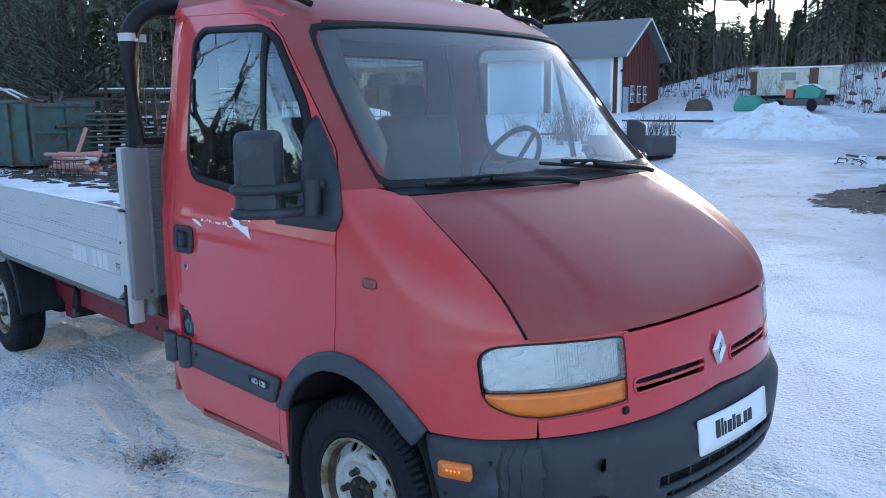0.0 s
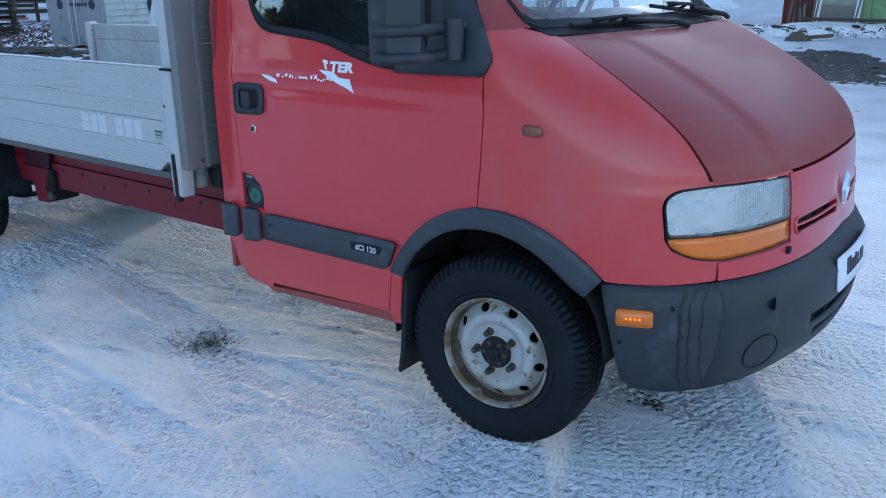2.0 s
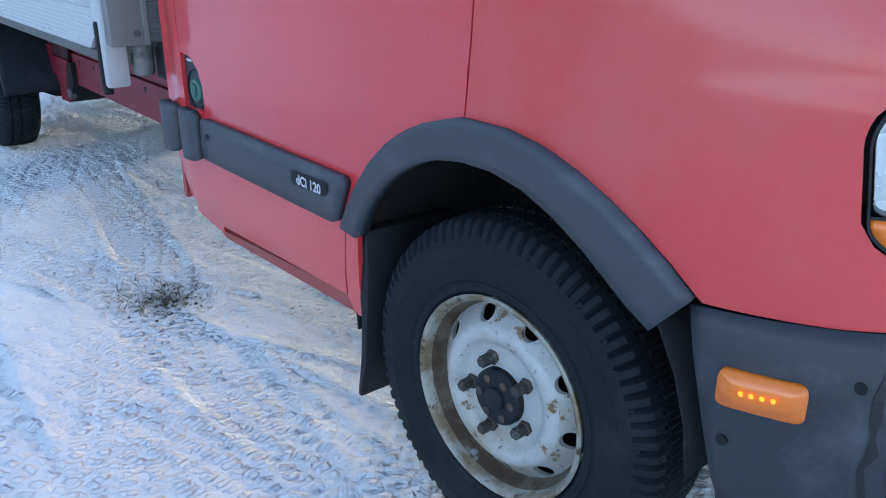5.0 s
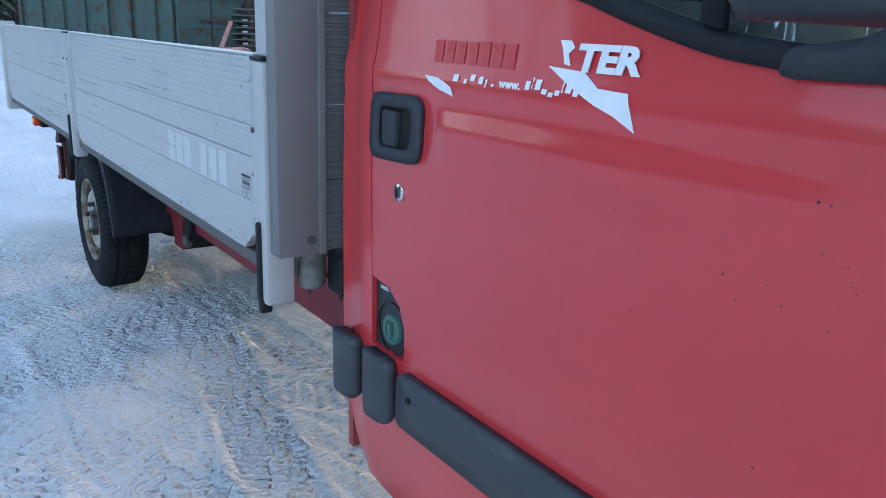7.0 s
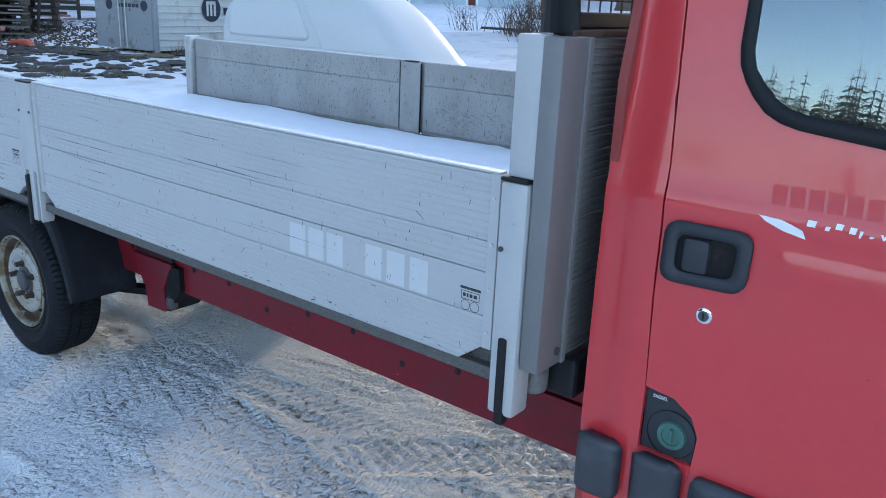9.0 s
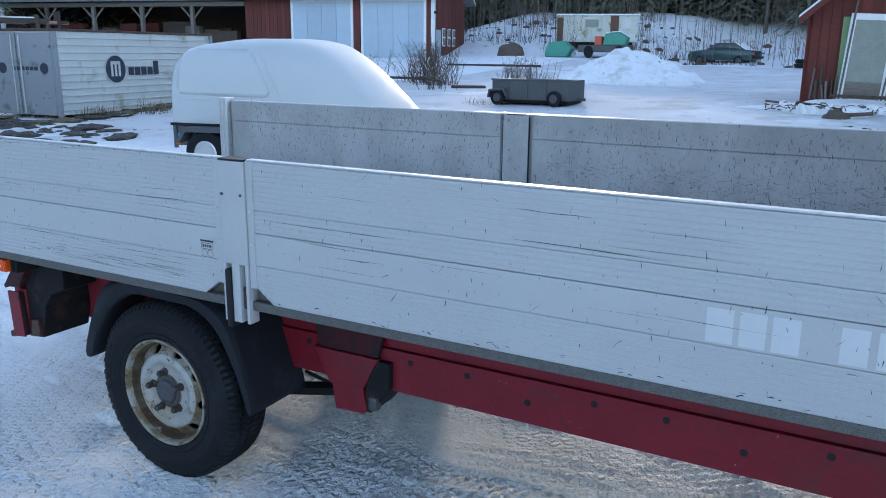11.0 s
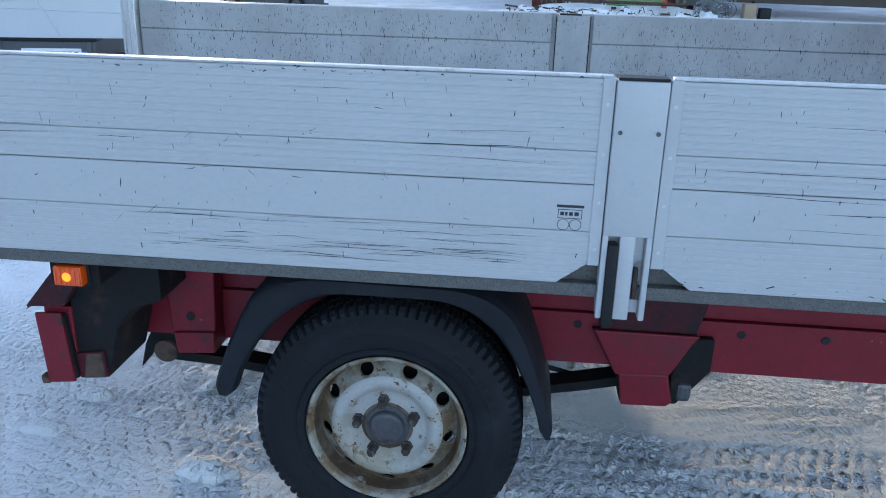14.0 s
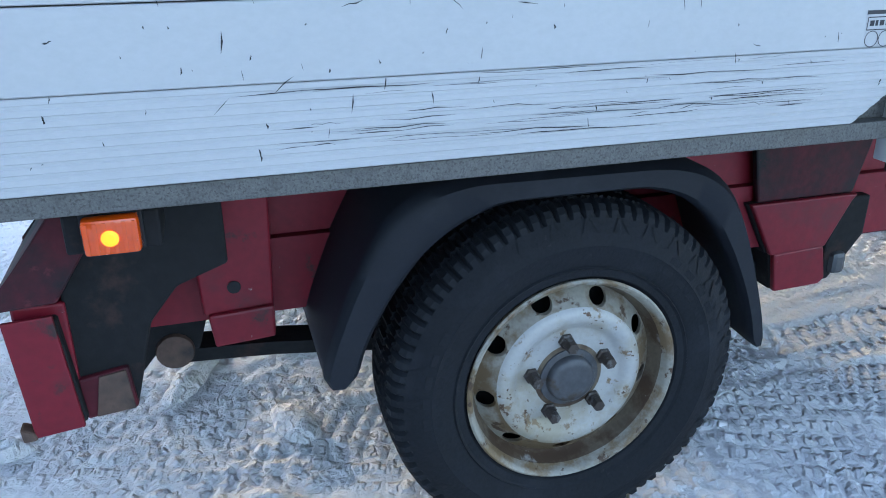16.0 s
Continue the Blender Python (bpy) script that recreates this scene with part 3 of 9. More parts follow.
part("fuel_cap", bm, GREEN_CAP, filler, "round green fuel cap", 35)
words("DIESEL", .010, (-1.178, fy + .0105, .822), (90, 0, 0), WHITE_STICKER, filler, width=1.1)
for a in (-1.328, -1.199):
    w = .108 if a < -1.3 else .112
    g = facing(patch(rounded([(a, .702), (a + .004, .562), (a + w, .568), (a + w, .700)], .018), lambda x, z, a=a, w=w: side(x, z, .012 + .022 * (1 - ((x - a - w / 2) / (w / 2)) ** 4)), .018), (0, -1, 0))
    thick(part("corner_guard", g, TRIM, truck, "grey plastic corner guard", 50), .03)

# front wings
bonnet_knots = [(.232, .999), (.214, 1.06), (.204, 1.146), (.200, 1.236), (.206, 1.316), (.228, 1.40)]
bonnet_line = [(smooth_curve([k[1] for k in bonnet_knots], [k[0] for k in bonnet_knots], z), z) for z in np.linspace(.999, 1.40, 24)]
wing = [(-.030, .875), (-.018, 1.0), (-.009, 1.17), (-.016, 1.30), (-.041, 1.42), (.044, 1.428)] + [(front(y - .010, z).x, z + .002) for y, z in bonnet_line[::-1]] + [(.60, .993), (.560, .980), (.541, .955), (.548, .90), (.555, .85), (.580, .806), (.634, .772), (.684, .763), (.686, .706), (.57, .700), (.418, .702)] + ARCH_OUT[:7:-1] + [(-.04, .873)]
wings = both("front_wing", patch(wing, side, .013), RED_WING, .012, "sun-faded red front wing", 40)
near_wing = wings[0]
rep = facing(patch(rounded([(.132, 1.156), (.134, 1.126), (.202, 1.124), (.200, 1.155)], .012), lambda x, z: side(x, z, .004 + .010 * (1 - ((x - .167) / .036) ** 2)), .012), (0, -1, 0))
thick(part("side_repeater", rep, REPEATER, near_wing, "dull amber side repeater", 50), .012)
both("wheel_arch_trim", strip(ARCH_OUT, ARCH_IN, lambda x, z: side(x, z, .016), 60, 4), TRIM, .035, "scuffed grey plastic wheel arch trim")

both("wing_foot", patch([(-.440, .396), (-.421, .50), (-.403, .574), (-.362, .572), (-.380, .45), (-.392, .36), (-.43, .352)], side, .05), RED, .012)

# wheel housing: a dark half drum
for s in (1, -1):
    bm = bmesh.new()
    rows = []
    for k in range(19):
        a = math.pi * (0.02 + 1.04 * k / 18)
        rows.append([bm.verts.new((.43 * math.cos(a), CY - s * (CY - yy), .40 + .43 * math.sin(a))) for yy in (.05, .30, .42)])
    for p, q in zip(rows, rows[1:]):
        for j in range(2):
            bm.faces.new((p[j], p[j + 1], q[j + 1], q[j]))
    bm.faces.new([r[2] for r in rows])
    thick(part("wheel_housing", bm, DARK, truck, "", 40), .006)

# bonnet with two soft ridges
def bonnet_skin(y, z):
    v = abs(y - CY)
    t = min(1, max(0, (0.545 - v) / 0.024))
    return front(y, z, .017 * t * t * (3 - 2 * t) * min(1, max(0, (z - 1.02) / .12)))


bonnet = bonnet_line + [(.5, 1.404), (CY, 1.400), (2 * CY - .5, 1.404)] + [(2 * CY - a, b) for a, b in bonnet_line[::-1]] + [(1.48, 1.004), (1.2, 1.008), (CY, 1.010), (.79, 1.008), (.51, 1.003), (.36, 1.0)]
thick(part("bonnet", facing(patch(bonnet, bonnet_skin, .022), (1, 0, .6)), RED_MATT, truck, "faded matt red bonnet with two ridges", 30), .012)
for s in (1, -1):
    line = [(y if s > 0 else 2 * CY - y, z) for y, z in bonnet_line]
    part("bonnet_gap", facing(strip([(y - s * .022, z) for y, z in line], [(y + s * .010, z) for y, z in line], out_front(-.012), 30, 2), (1, 0, .6)), BLACK, truck)
cowl = strip([(.205, 1.405), (CY, 1.402), (2 * CY - .205, 1.405)], [(.175, 1.436), (CY, 1.434), (2 * CY - .175, 1.436)], out_front(.004), 50, 3)
thick(part("cowl", facing(cowl, (1, 0, .6)), BLACK, truck, "black cowl under the windscreen"), .012)

# windscreen, its black border, pillars, roof
ws_l = [(.166, 1.428), (.176, 1.50), (.184, 1.60), (.195, 1.784), (.215, 1.93), (.239, 2.010)]
ws_out = rounded(ws_l + [(.5, 2.028), (CY, 2.034), (2 * CY - .5, 2.028)] + [(2 * CY - a, b) for a, b in ws_l[::-1]] + [(CY, 1.424)], .03, 3)
ws_half = [(.181, 1.452), (.194, 1.60), (.206, 1.784), (.230, 1.945), (.262, 1.994), (.5, 2.010)]
ws_in = rounded(ws_half + [(CY, 2.016)] + [(2 * CY - a, b) for a, b in ws_half[::-1]] + [(CY, 1.446)], .025, 3)
screen = part("windscreen", facing(patch(ws_in, out_front(-.003), .08), (1, 0, .6)), WINDSCREEN, truck, "large raked windscreen", 40)
thick(part("windscreen_seal", facing(strip(ws_out, ws_in, out_front(.008), 120, 2, True), (1, 0, .6)), BLACK, screen, "black rubber windscreen seal"), .014)
both("windscreen_pillar", strip([(-.041, 1.42), (-.118, 1.55), (-.306, 1.765), (-.486, 1.960), (-.576, 2.030), (-.62, 2.052), (-.70, 2.085)], [(.062, 1.430), (.018, 1.48), (-.073, 1.566), (-.253, 1.784), (-.372, 1.94), (-.430, 2.018), (-.47, 2.06)], side, 40, 4), RED_MATT, .012)

bm = bmesh.new()
rows, N = [], 60
for i in range(N + 1):
    # along the roof's edge: rear near corner, round the front, rear far corner
    s = i / N
    col = []
    for k in range(9):
        w = k / 8
        f = 1 - abs(2 * s - 1)
        z0 = 2.108 - .080 * min(1, max(0, (f - .42) / .16))
        z = z0 + (2.205 - z0) * w
        hw, xf, xc, p = [smooth_curve(*q, z) for q in (HALF_WIDTH, FRONT, CURVE_START, FULLNESS)]
        if f < .45:
            x, u = -1.335 + (xc + 1.335) * f / .45, 1.0
        else:
            a = (f - .45) / .55 * math.pi / 2
            x, u = xc + (xf - xc) * math.sin(a) ** (2 / p), math.cos(a) ** (2 / p) if a < math.pi / 2 - 1e-6 else 0.0
        col.append(Vector((x, CY - hw * u * (1 if s < .5 else -1), z)))
    for w in (.25, .5, .75, 1.0):
        p = col[8]
        c = Vector((-1.0 if p.x > -1.0 else p.x, CY, 2.205))
        col.append(p.lerp(c, w * .98) + Vector((0, 0, .055 * (1 - (1 - w) ** 2))))
    rows.append([bm.verts.new(v) for v in col])
for p, q in zip(rows, rows[1:]):
    for j in range(len(p) - 1):
        bm.faces.new((p[j], q[j], q[j + 1], p[j + 1]))
thick(part("cab_roof", facing(bm, (0, 0, 1)), RED_MATT, truck, "faded red cab roof with peeling lacquer", 40), .01)
for s in (1, -1):
    pts = [(-.50, .30, 2.090), (-.58, .275, 2.128), (-.75, .255, 2.165), (-1.0, .24, 2.180), (-1.32, .238, 2.185)]
    bm = tube([(x, CY - s * (CY - y), z) for x, y, z in pts], .014, 6)
    part("roof_trim", bm, BLACK, truck, "black roof trim strip", 50)

both("roof_gutter", strip([(-1.335, 2.098), (-1.19, 2.094), (-.75, 2.068), (-.65, 2.050), (-.57, 2.016)], [(-1.335, 2.135), (-1.19, 2.135), (-.75, 2.130), (-.62, 2.115), (-.50, 2.075)], out_side(.004), 30, 2), RED, .01)

# rear wall of the cab with its window
bm = patch([(.04, .40), (1.95, .40), (1.95, 1.45), (1.80, 2.13), (.19, 2.13), (.04, 1.45)], lambda y, z: Vector((-1.338, y, z)), .3, [(.34, 1.65, 1.42, 1.96)])
rear_wall = thick(part("cab_rear_wall", facing(bm, (-1, 0, 0)), RED_MATT, truck), .02)
part("rear_window", patch([(.34, 1.42), (1.65, 1.42), (1.65, 1.96), (.34, 1.96)], lambda y, z: Vector((-1.33, y, z)), .8), WINDSCREEN, rear_wall, "wide rear cab window")

# cabin
seam = [(-.043, 1.42), (-.120, 1.55), (-.308, 1.765), (-.488, 1.960), (-.578, 2.029), (-.66, 2.062)]
both("seam_backing", strip([(a - .03, b - .02) for a, b in seam], [(a + .03, b + .02) for a, b in seam], out_side(-.016), 30, 1), BLACK, .004)
both("pillar_lining", strip([(-.06, 1.40), (-.135, 1.55), (-.325, 1.765), (-.50, 1.96), (-.62, 2.03)], [(.055, 1.40), (-.045, 1.56), (-.225, 1.784), (-.35, 1.94), (-.42, 2.02)], out_side(-.035), 30, 3), INTERIOR, .006, "grey pillar lining")
part("rear_lining", facing(patch([(.06, .60), (1.93, .60), (1.92, 1.45), (1.78, 2.10), (.21, 2.10), (.07, 1.45)], lambda y, z: Vector((-1.305, y, z)), .3, [(.33, 1.66, 1.41, 1.97)]), (1, 0, 0)), LINING, rear_wall, "pale grey cab lining")
both("door_lining", patch([(-1.19, .65), (-.06, .88), (-.05, 1.33), (-1.19, 1.40)], out_side(-.045), .1), LINING, .01)
part("headliner", box(-1.30, -.62, .24, 1.75, 2.045, 2.06, .004), LINING, truck, "pale grey headliner")
part("cabin_floor", box(-1.32, -.50, .08, 1.91, .55, .62), INTERIOR, truck)
part("footwell", box(-.50, .35, .46, 1.53, .60, .70), INTERIOR, truck)
dash = [(-.32, 1.10), (-.34, 1.30), (-.28, 1.36), (-.12, 1.39), (.05, 1.385), (.10, 1.36), (.10, 1.05)]
part("dashboard", prism(dash, 'y', .14, 1.85, .01), INTERIOR, truck, "grey dashboard", 40)
part("instrument_hood", prism([(-.36, 1.34), (-.34, 1.43), (-.22, 1.455), (-.05, 1.40), (-.1, 1.34)], 'y', 1.22, 1.68, .012), INTERIOR, truck, "", 40)


def seat(y0, y1, heads):
    c = part("cab_seat", box(-1.12, -.62, y0, y1, .95, 1.10, .04), SEAT, truck, "dark fabric cab seat", 40)
    bm = prism([(-1.12, 1.05), (-1.22, 1.62), (-1.14, 1.66), (-1.06, 1.62), (-.98, 1.08)], 'y', y0, y1, .03)
    part("seat_back", bm, SEAT, c, "", 40)
    for h in heads:
        part("headrest", box(-1.24, -1.15, h - .118, h + .118, 1.640, 1.82, .045, None, 5), SEAT, c, "", 40)
        part("headrest_post", tube([(-1.19, h - .05, 1.60), (-1.195, h - .05, 1.70)], .007, 6), CHROME, c)


seat(.22, .72, [.47])
seat(.76, 1.12, [.92])
seat(1.16, 1.66, [1.40])
wheel_c, wheel_m = Vector((-.52, 1.46, 1.40)), pose(-.50, 1.46, 1.42, 0, -62, 0)
bm = bmesh.new()
ring = [wheel_m @ Vector((.195 * math.cos(a), .195 * math.sin(a), 0)) for a in [2 * math.pi * k / 32 for k in range(33)]]
tube(ring, .014, 8, bm)
for a in (0.5, 2.64, 4.71):
    tube([wheel_m @ Vector((0, 0, -.03)), wheel_m @ Vector((.19 * math.cos(a), .19 * math.sin(a), 0))], .012, 6, bm)
tube([wheel_m @ Vector((0, 0, 0)), wheel_m @ Vector((0, 0, -.25))], .04, 10, bm)
part("steering_wheel", bm, BLACK, truck, "black steering wheel", 50)

# wipers
for a, b, c in (((-.02, .30, 1.432), (.19, .80, 1.425), (.06, 1.0, 1.405)), ((.135, .90, 1.475), (.275, 1.46, 1.425), (.13, 1.62, 1.41))):
    def lay(p):
        q = front(p[1], p[2], .028)
        return Vector((q.x, p[1], p[2]))
    A, B, Cc = lay(a), lay(b), lay(c)
    mid = A.lerp(B, .52)
    bm = tube([A, A.lerp(B, .5) + Vector((.004, 0, .0)), B], .008, 6)
    tube([mid + Vector((.03, 0, .012)), B.lerp(Cc, .5) + Vector((.028, 0, .006)), Cc + Vector((.02, 0, -.002))], .0105, 8, bm)
    for t in (.2, .4, .6, .8):
        tube([A.lerp(B, t), A.lerp(B, t) * .6 + mid * .4 + Vector((.022, 0, .018))], .006, 5, bm)
    tube([A.lerp(B, .18) + Vector((.02, 0, .016)), mid + Vector((.03, 0, .024)), A.lerp(B, .82) + Vector((.02, 0, .016))], .007, 6, bm)
    part("wiper", bm, BLACK, truck, "black windscreen wiper", 50)

# door mirrors on two arms
for s, is_far in ((1, False), (-1, True)):
    def sy(v, s=s):
        return Vector((v[0], CY - s * (CY - v[1]), v[2]))
    a, b = Vector((-.262, -.205, 0)), Vector((-.168, -.068, 0))
    ax = (b - a).normalized()
    nb = Vector((ax.y, -ax.x, 0))
    bm = bmesh.new()
    outline = rounded([(0, 1.335), ((b - a).length, 1.330), ((b - a).length, 1.625), (.006, 1.622)], .035, 5)
    layers = [(0.0, -.045), (.0, .0), (.012, .03), (.03, .05)]
    loops = []
    for inset, d in layers:
        cx, cz = (b - a).length / 2, 1.478
        loops.append([bm.verts.new(sy(a + ax * (cx + (u - cx) * (1 - inset / cx)) + Vector((0, 0, cz + (w - cz) * (1 - inset / .15))) + nb * d)) for u, w in outline])
    for p, q in zip(loops, loops[1:]):
        for i in range(len(p)):
            bm.faces.new((p[i], p[(i + 1) % len(p)], q[(i + 1) % len(p)], q[i]))
    bm.faces.new(loops[-1])
    bm.faces.new(loops[0][::-1])
    bmesh.ops.recalc_face_normals(bm, faces=bm.faces[:])
    head = part("door_mirror", bm, PLASTIC, truck, "large dark grey door mirror on two arms", 40)
    bm = bmesh.new()
    glass_loop = [bm.verts.new(sy(a + ax * (.08 + (u - .08) * .88) + Vector((0, 0, 1.478 + (w - 1.478) * .92)) - nb * .047)) for u, w in outline]
    bm.faces.new(glass_loop)
    part("mirror_pane", bm, MIRROR, head, "mirror glass")
    for z, r in ((1.452, .019), (1.372, .018)):
        root = side(-.10, z, .02)
        wrap = [a.lerp(b, .015) + nb * .012, a.lerp(b, .06) + nb * .036, a.lerp(b, .3) + nb * .047, a.lerp(b, .75) + nb * .045, a.lerp(b, 1.0) + nb * .028, a.lerp(b, 1.12) + nb * .012]
        part("mirror_arm", tube([sy(p + Vector((0, 0, z - .022))) for p in wrap] + [sy(root + Vector((0, 0, -.012)))], r, 12), PLASTIC, head, "", 50)
    part("mirror_hinge", capped([(.03, -.02), (.032, .10)], 14, None, 'z', sy(side(-.105, 1.36, .045))), PLASTIC, head, "", 40)

# headlamps
lamp_o = rounded([(.118, .940), (.126, .968), (.15, .984), (.22, .991), (.36, .990), (.512, .986), (.513, .857), (.3, .8495), (.124, .848)], .014, 4)
ind_o = rounded([(.123, .843), (.128, .820), (.146, .800), (.185, .779), (.245, .769), (.36, .776), (.509, .787), (.513, .852), (.3, .8445)], .014, 4)
for s in (1, -1):
    def fr(d, s=s):
        return lambda y, z: front(y if s > 0 else 2 * CY - y, z, d)
    lamp = part("headlamp", facing(patch([(a + (.32 - a) * .05, b + (.92 - b) * .05) for a, b in lamp_o], fr(-.012), .03), (1, 0, 0)), LENS_IN, truck, "clear headlamp with an amber indicator below", 40)
    part("lamp_lens", facing(patch(lamp_o, fr(.004), .03), (1, 0, 0)), LAMP_GLASS, lamp, "clear ribbed lamp glass", 40)
    bm = bmesh.new()
    for k in range(26):
        y0 = .29 + .0085 * k
        tube([fr(.001)(y0, .862), fr(.001)(y0, .978)], .0014, 4, bm)
    part("lens_ribs", bm, LAMP_GLASS, lamp)
    thick(part("indicator_lens", facing(patch(ind_o, fr(.003), .03), (1, 0, 0)), AMBER, lamp, "amber indicator lens", 40), .02)
    rim = rounded([(.114, .940), (.122, .971), (.147, .988), (.22, .995), (.36, .994), (.517, .990), (.518, .784), (.36, .772), (.245, .765), (.181, .775), (.141, .797), (.121, .822)], .016, 4)
    mid = (sum(p[0] for p in rim) / len(rim), sum(p[1] for p in rim) / len(rim))
    bm = strip(rim, [(a + (mid[0] - a) * .014, b + (mid[1] - b) * .045) for a, b in rim], fr(.0055), 90, 1, True)
    part("lamp_divider", facing(strip([(.122, .8475), (.3, .849), (.513, .8565)], [(.122, .8435), (.3, .845), (.513, .8525)], fr(.0055), 30, 1), (1, 0, 0)), BLACK, lamp)
    part("lamp_seal", facing(bm, (1, 0, 0)), BLACK, lamp)
    bm = strip([(mid[0] + (a - mid[0]) * 1.13, mid[1] + (b - mid[1]) * 1.10) for a, b in rim], rim, fr(-.0015), 90, 1, True)
    part("lamp_surround", facing(bm, (1, 0, 0)), RED_WING, lamp, "red flange round the lamp")

# grille panel with slots
def grille_skin(y, z):
    return front(y, z, .004)


top_edge = [(.518, .994), (.79, .999), (CY, 1.001)]
left_half = [(.236, .706), (.40, .709), (.636, .716), (.80, .724), (CY, .735)]
panel = left_half + [(2 * CY - a, b) for a, b in left_half[-2::-1]] + [(2 * CY - .236, .760), (2 * CY - .36, .765), (2 * CY - .520, .776)] + [(2 * CY - a, b) for a, b in top_edge] + top_edge[1::-1] + [(.520, .776), (.36, .765), (.236, .760)]
slots = [(.545, .905, .797, .848), (2 * CY - .905, 2 * CY - .545, .797, .848)]
grille = thick(part("grille_panel", facing(patch(panel, grille_skin, .05, slots), (1, 0, 0)), RED, truck, "red grille panel with four slots", 40), .02)
for h in slots:
    m = (h[0] + h[1]) / 2
    bm = patch([(h[0], h[2]), (h[1], h[2]), (h[1], h[3]), (h[0], h[3])], out_front(-.035), .06)
    part("slot_backing", bm, BLACK, grille)
    for z in (.8225,):
        bm = bmesh.new()
        tube([front(y, z, .002) for y in np.linspace(h[0] + .002, h[1] - .002, 9)], .0055, 6, bm)
        part("slot_bar", bm, RED, grille, "", 60)
    bm = box(front(m, .82).x - .02, front(m, .82).x, m - .004, m + .004, h[2], h[3])
    part("slot_post", bm, BLACK, grille)
    loop = rounded([(h[0], h[2]), (h[1], h[2]), (h[1], h[3]), (h[0], h[3])], .02, 5)
    bm = bmesh.new()
    pts = [front(a, b, .005) for a, b in loop]
    tube(pts + pts[:1], .0055, 6, bm, False)
    part("slot_lip", bm, RED, grille, "", 60)
part("washer_jet", box(front(.505, .752).x - .005, front(.505, .752).x + .014, .492, .518, .742, .766, .007), BLACK, grille, "", 40)

# maker's mark: a plain upright diamond with an inner opening
ex = front(CY, .861).x + .012
bm = bmesh.new()
outer = [(0, .066), (.043, 0), (0, -.066), (-.043, 0)]
inner = [(0, .034), (.020, 0), (0, -.034), (-.020, 0)]
vo = [bm.verts.new((ex, CY + a, .861 + b)) for a, b in outer]
vm = [bm.verts.new((ex + .012, CY + a * .72, .861 + b * .76)) for a, b in outer]
vi = [bm.verts.new((ex + .002, CY + a, .861 + b)) for a, b in inner]
for p, q in ((vo, vm), (vm, vi)):
    for i in range(4):
        bm.faces.new((p[i], p[(i + 1) % 4], q[(i + 1) % 4], q[i]))
bm.faces.new(vo[::-1])
bmesh.ops.recalc_face_normals(bm, faces=bm.faces[:])
part("maker_mark", bm, CHROME, grille, "plain chrome diamond mark")

# bumper
def bump(x, y, z, d):
    """A point of the cab's outline at height z, moved outwards by d along the outline's normal."""
    hw, xf, xc, p = [smooth_curve(*k, z) for k in (HALF_WIDTH, FRONT, CURVE_START, FULLNESS)]
    u, v = max(0.0, (x - xc) / (xf - xc)), abs(y - CY) / hw
    n = Vector((u ** (p - 1) / (xf - xc), math.copysign(v ** (p - 1) / hw, y - CY), 0)).normalized()
    return Vector((x, y, z)) + n * (d - .014 * max(0, (z - .66) / .07) ** 2)


def bump_x(y, z):
    q = front(y, z)
    return bump(q.x, q.y, z, .010)


def bump_s(x, z):
    q = side(x, z)
    return bump(q.x, q.y, z, .0098)


b_front = [(.228, .703), (.40, .706), (.636, .713), (.80, .721), (CY, .728)]
b_low = [(.228, .335), (.36, .352), (.52, .385), (.72, .402), (CY, .405)]
outline = b_front + [(2 * CY - a, b) for a, b in b_front[-2::-1]] + [(2 * CY - a, b) for a, b in b_low] + b_low[-2::-1]
b_slots = [(.60, 2 * CY - .60, .480, .524), (.64, 2 * CY - .64, .428, .460)]
bm = facing(patch(outline, bump_x, .05, b_slots), (1, 0, 0))
corner = facing(patch([(.405, .698), (.432, .58), (.470, .372), (.50, .345), (.58, .335), (front(.228, .335).x + .008, .337), (front(.228, .5).x + .008, .5), (front(.228, .6).x + .008, .6), (front(.228, .703).x + .006, .703)], bump_s, .03), (0, -1, 0))
far_corner = mirrored(corner, CY)
bm = join(join(bm, corner), far_corner)
bumper = thick(part("front_bumper", bm, PLASTIC, truck, "grey plastic front bumper with damp streaks", 40), .02)
for h in b_slots:
    for k in range(7):
        y = h[0] + (h[1] - h[0]) * (k + .5) / 7
        part("slot_fin", box(front(y, h[2]).x - .03, front(y, h[2]).x - .002, y - .004, y + .004, h[2], h[3]), PLASTIC, bumper)
    part("bumper_slot", patch([(h[0] - .03, h[2] - .05), (h[1] + .03, h[2] - .05), (h[1] + .03, h[3] + .05), (h[0] - .03, h[3] + .05)], out_front(-.026), .1), BLACK, bumper)
hole = bump_x(.384, .614)
part("tow_hole", capped([(.022, .0012), (.0215, .0022), (.019, .0012)], 20, None, 'x', hole + Vector((.002, 0, 0))), BLACK, bumper)
loop = [(.375 + .062 * math.cos(a), .452 + .058 * math.sin(a)) for a in [2 * math.pi * k / 28 for k in range(29)]]
part("fog_lamp_cover", tube([bump_x(a, b) for a, b in loop], .0035, 5), BLACK, bumper)
for x, z in ((.468, .515), (.60, .635)):
    part("bumper_bolt", capped([(.008, 0), (.008, -.004)], 10, None, 'y', bump_s(x, z)), BLACK, bumper)
mk = facing(patch(rounded([(.463, .629), (.463, .577), (.563, .574), (.563, .627)], .012), lambda x, z: side(x, z, .010 + .014), .03), (0, -1, 0))
thick(part("side_marker", mk, AMBER, bumper, "lit amber side marker lamp", 40), .018)
for k in range(4):
    p = side(.493 + .012 * k, .602, .0255)
    part("marker_led", capped([(.0035, 0), (.0035, -.0015)], 8, None, 'y', p), AMBER_LIT, bumper)
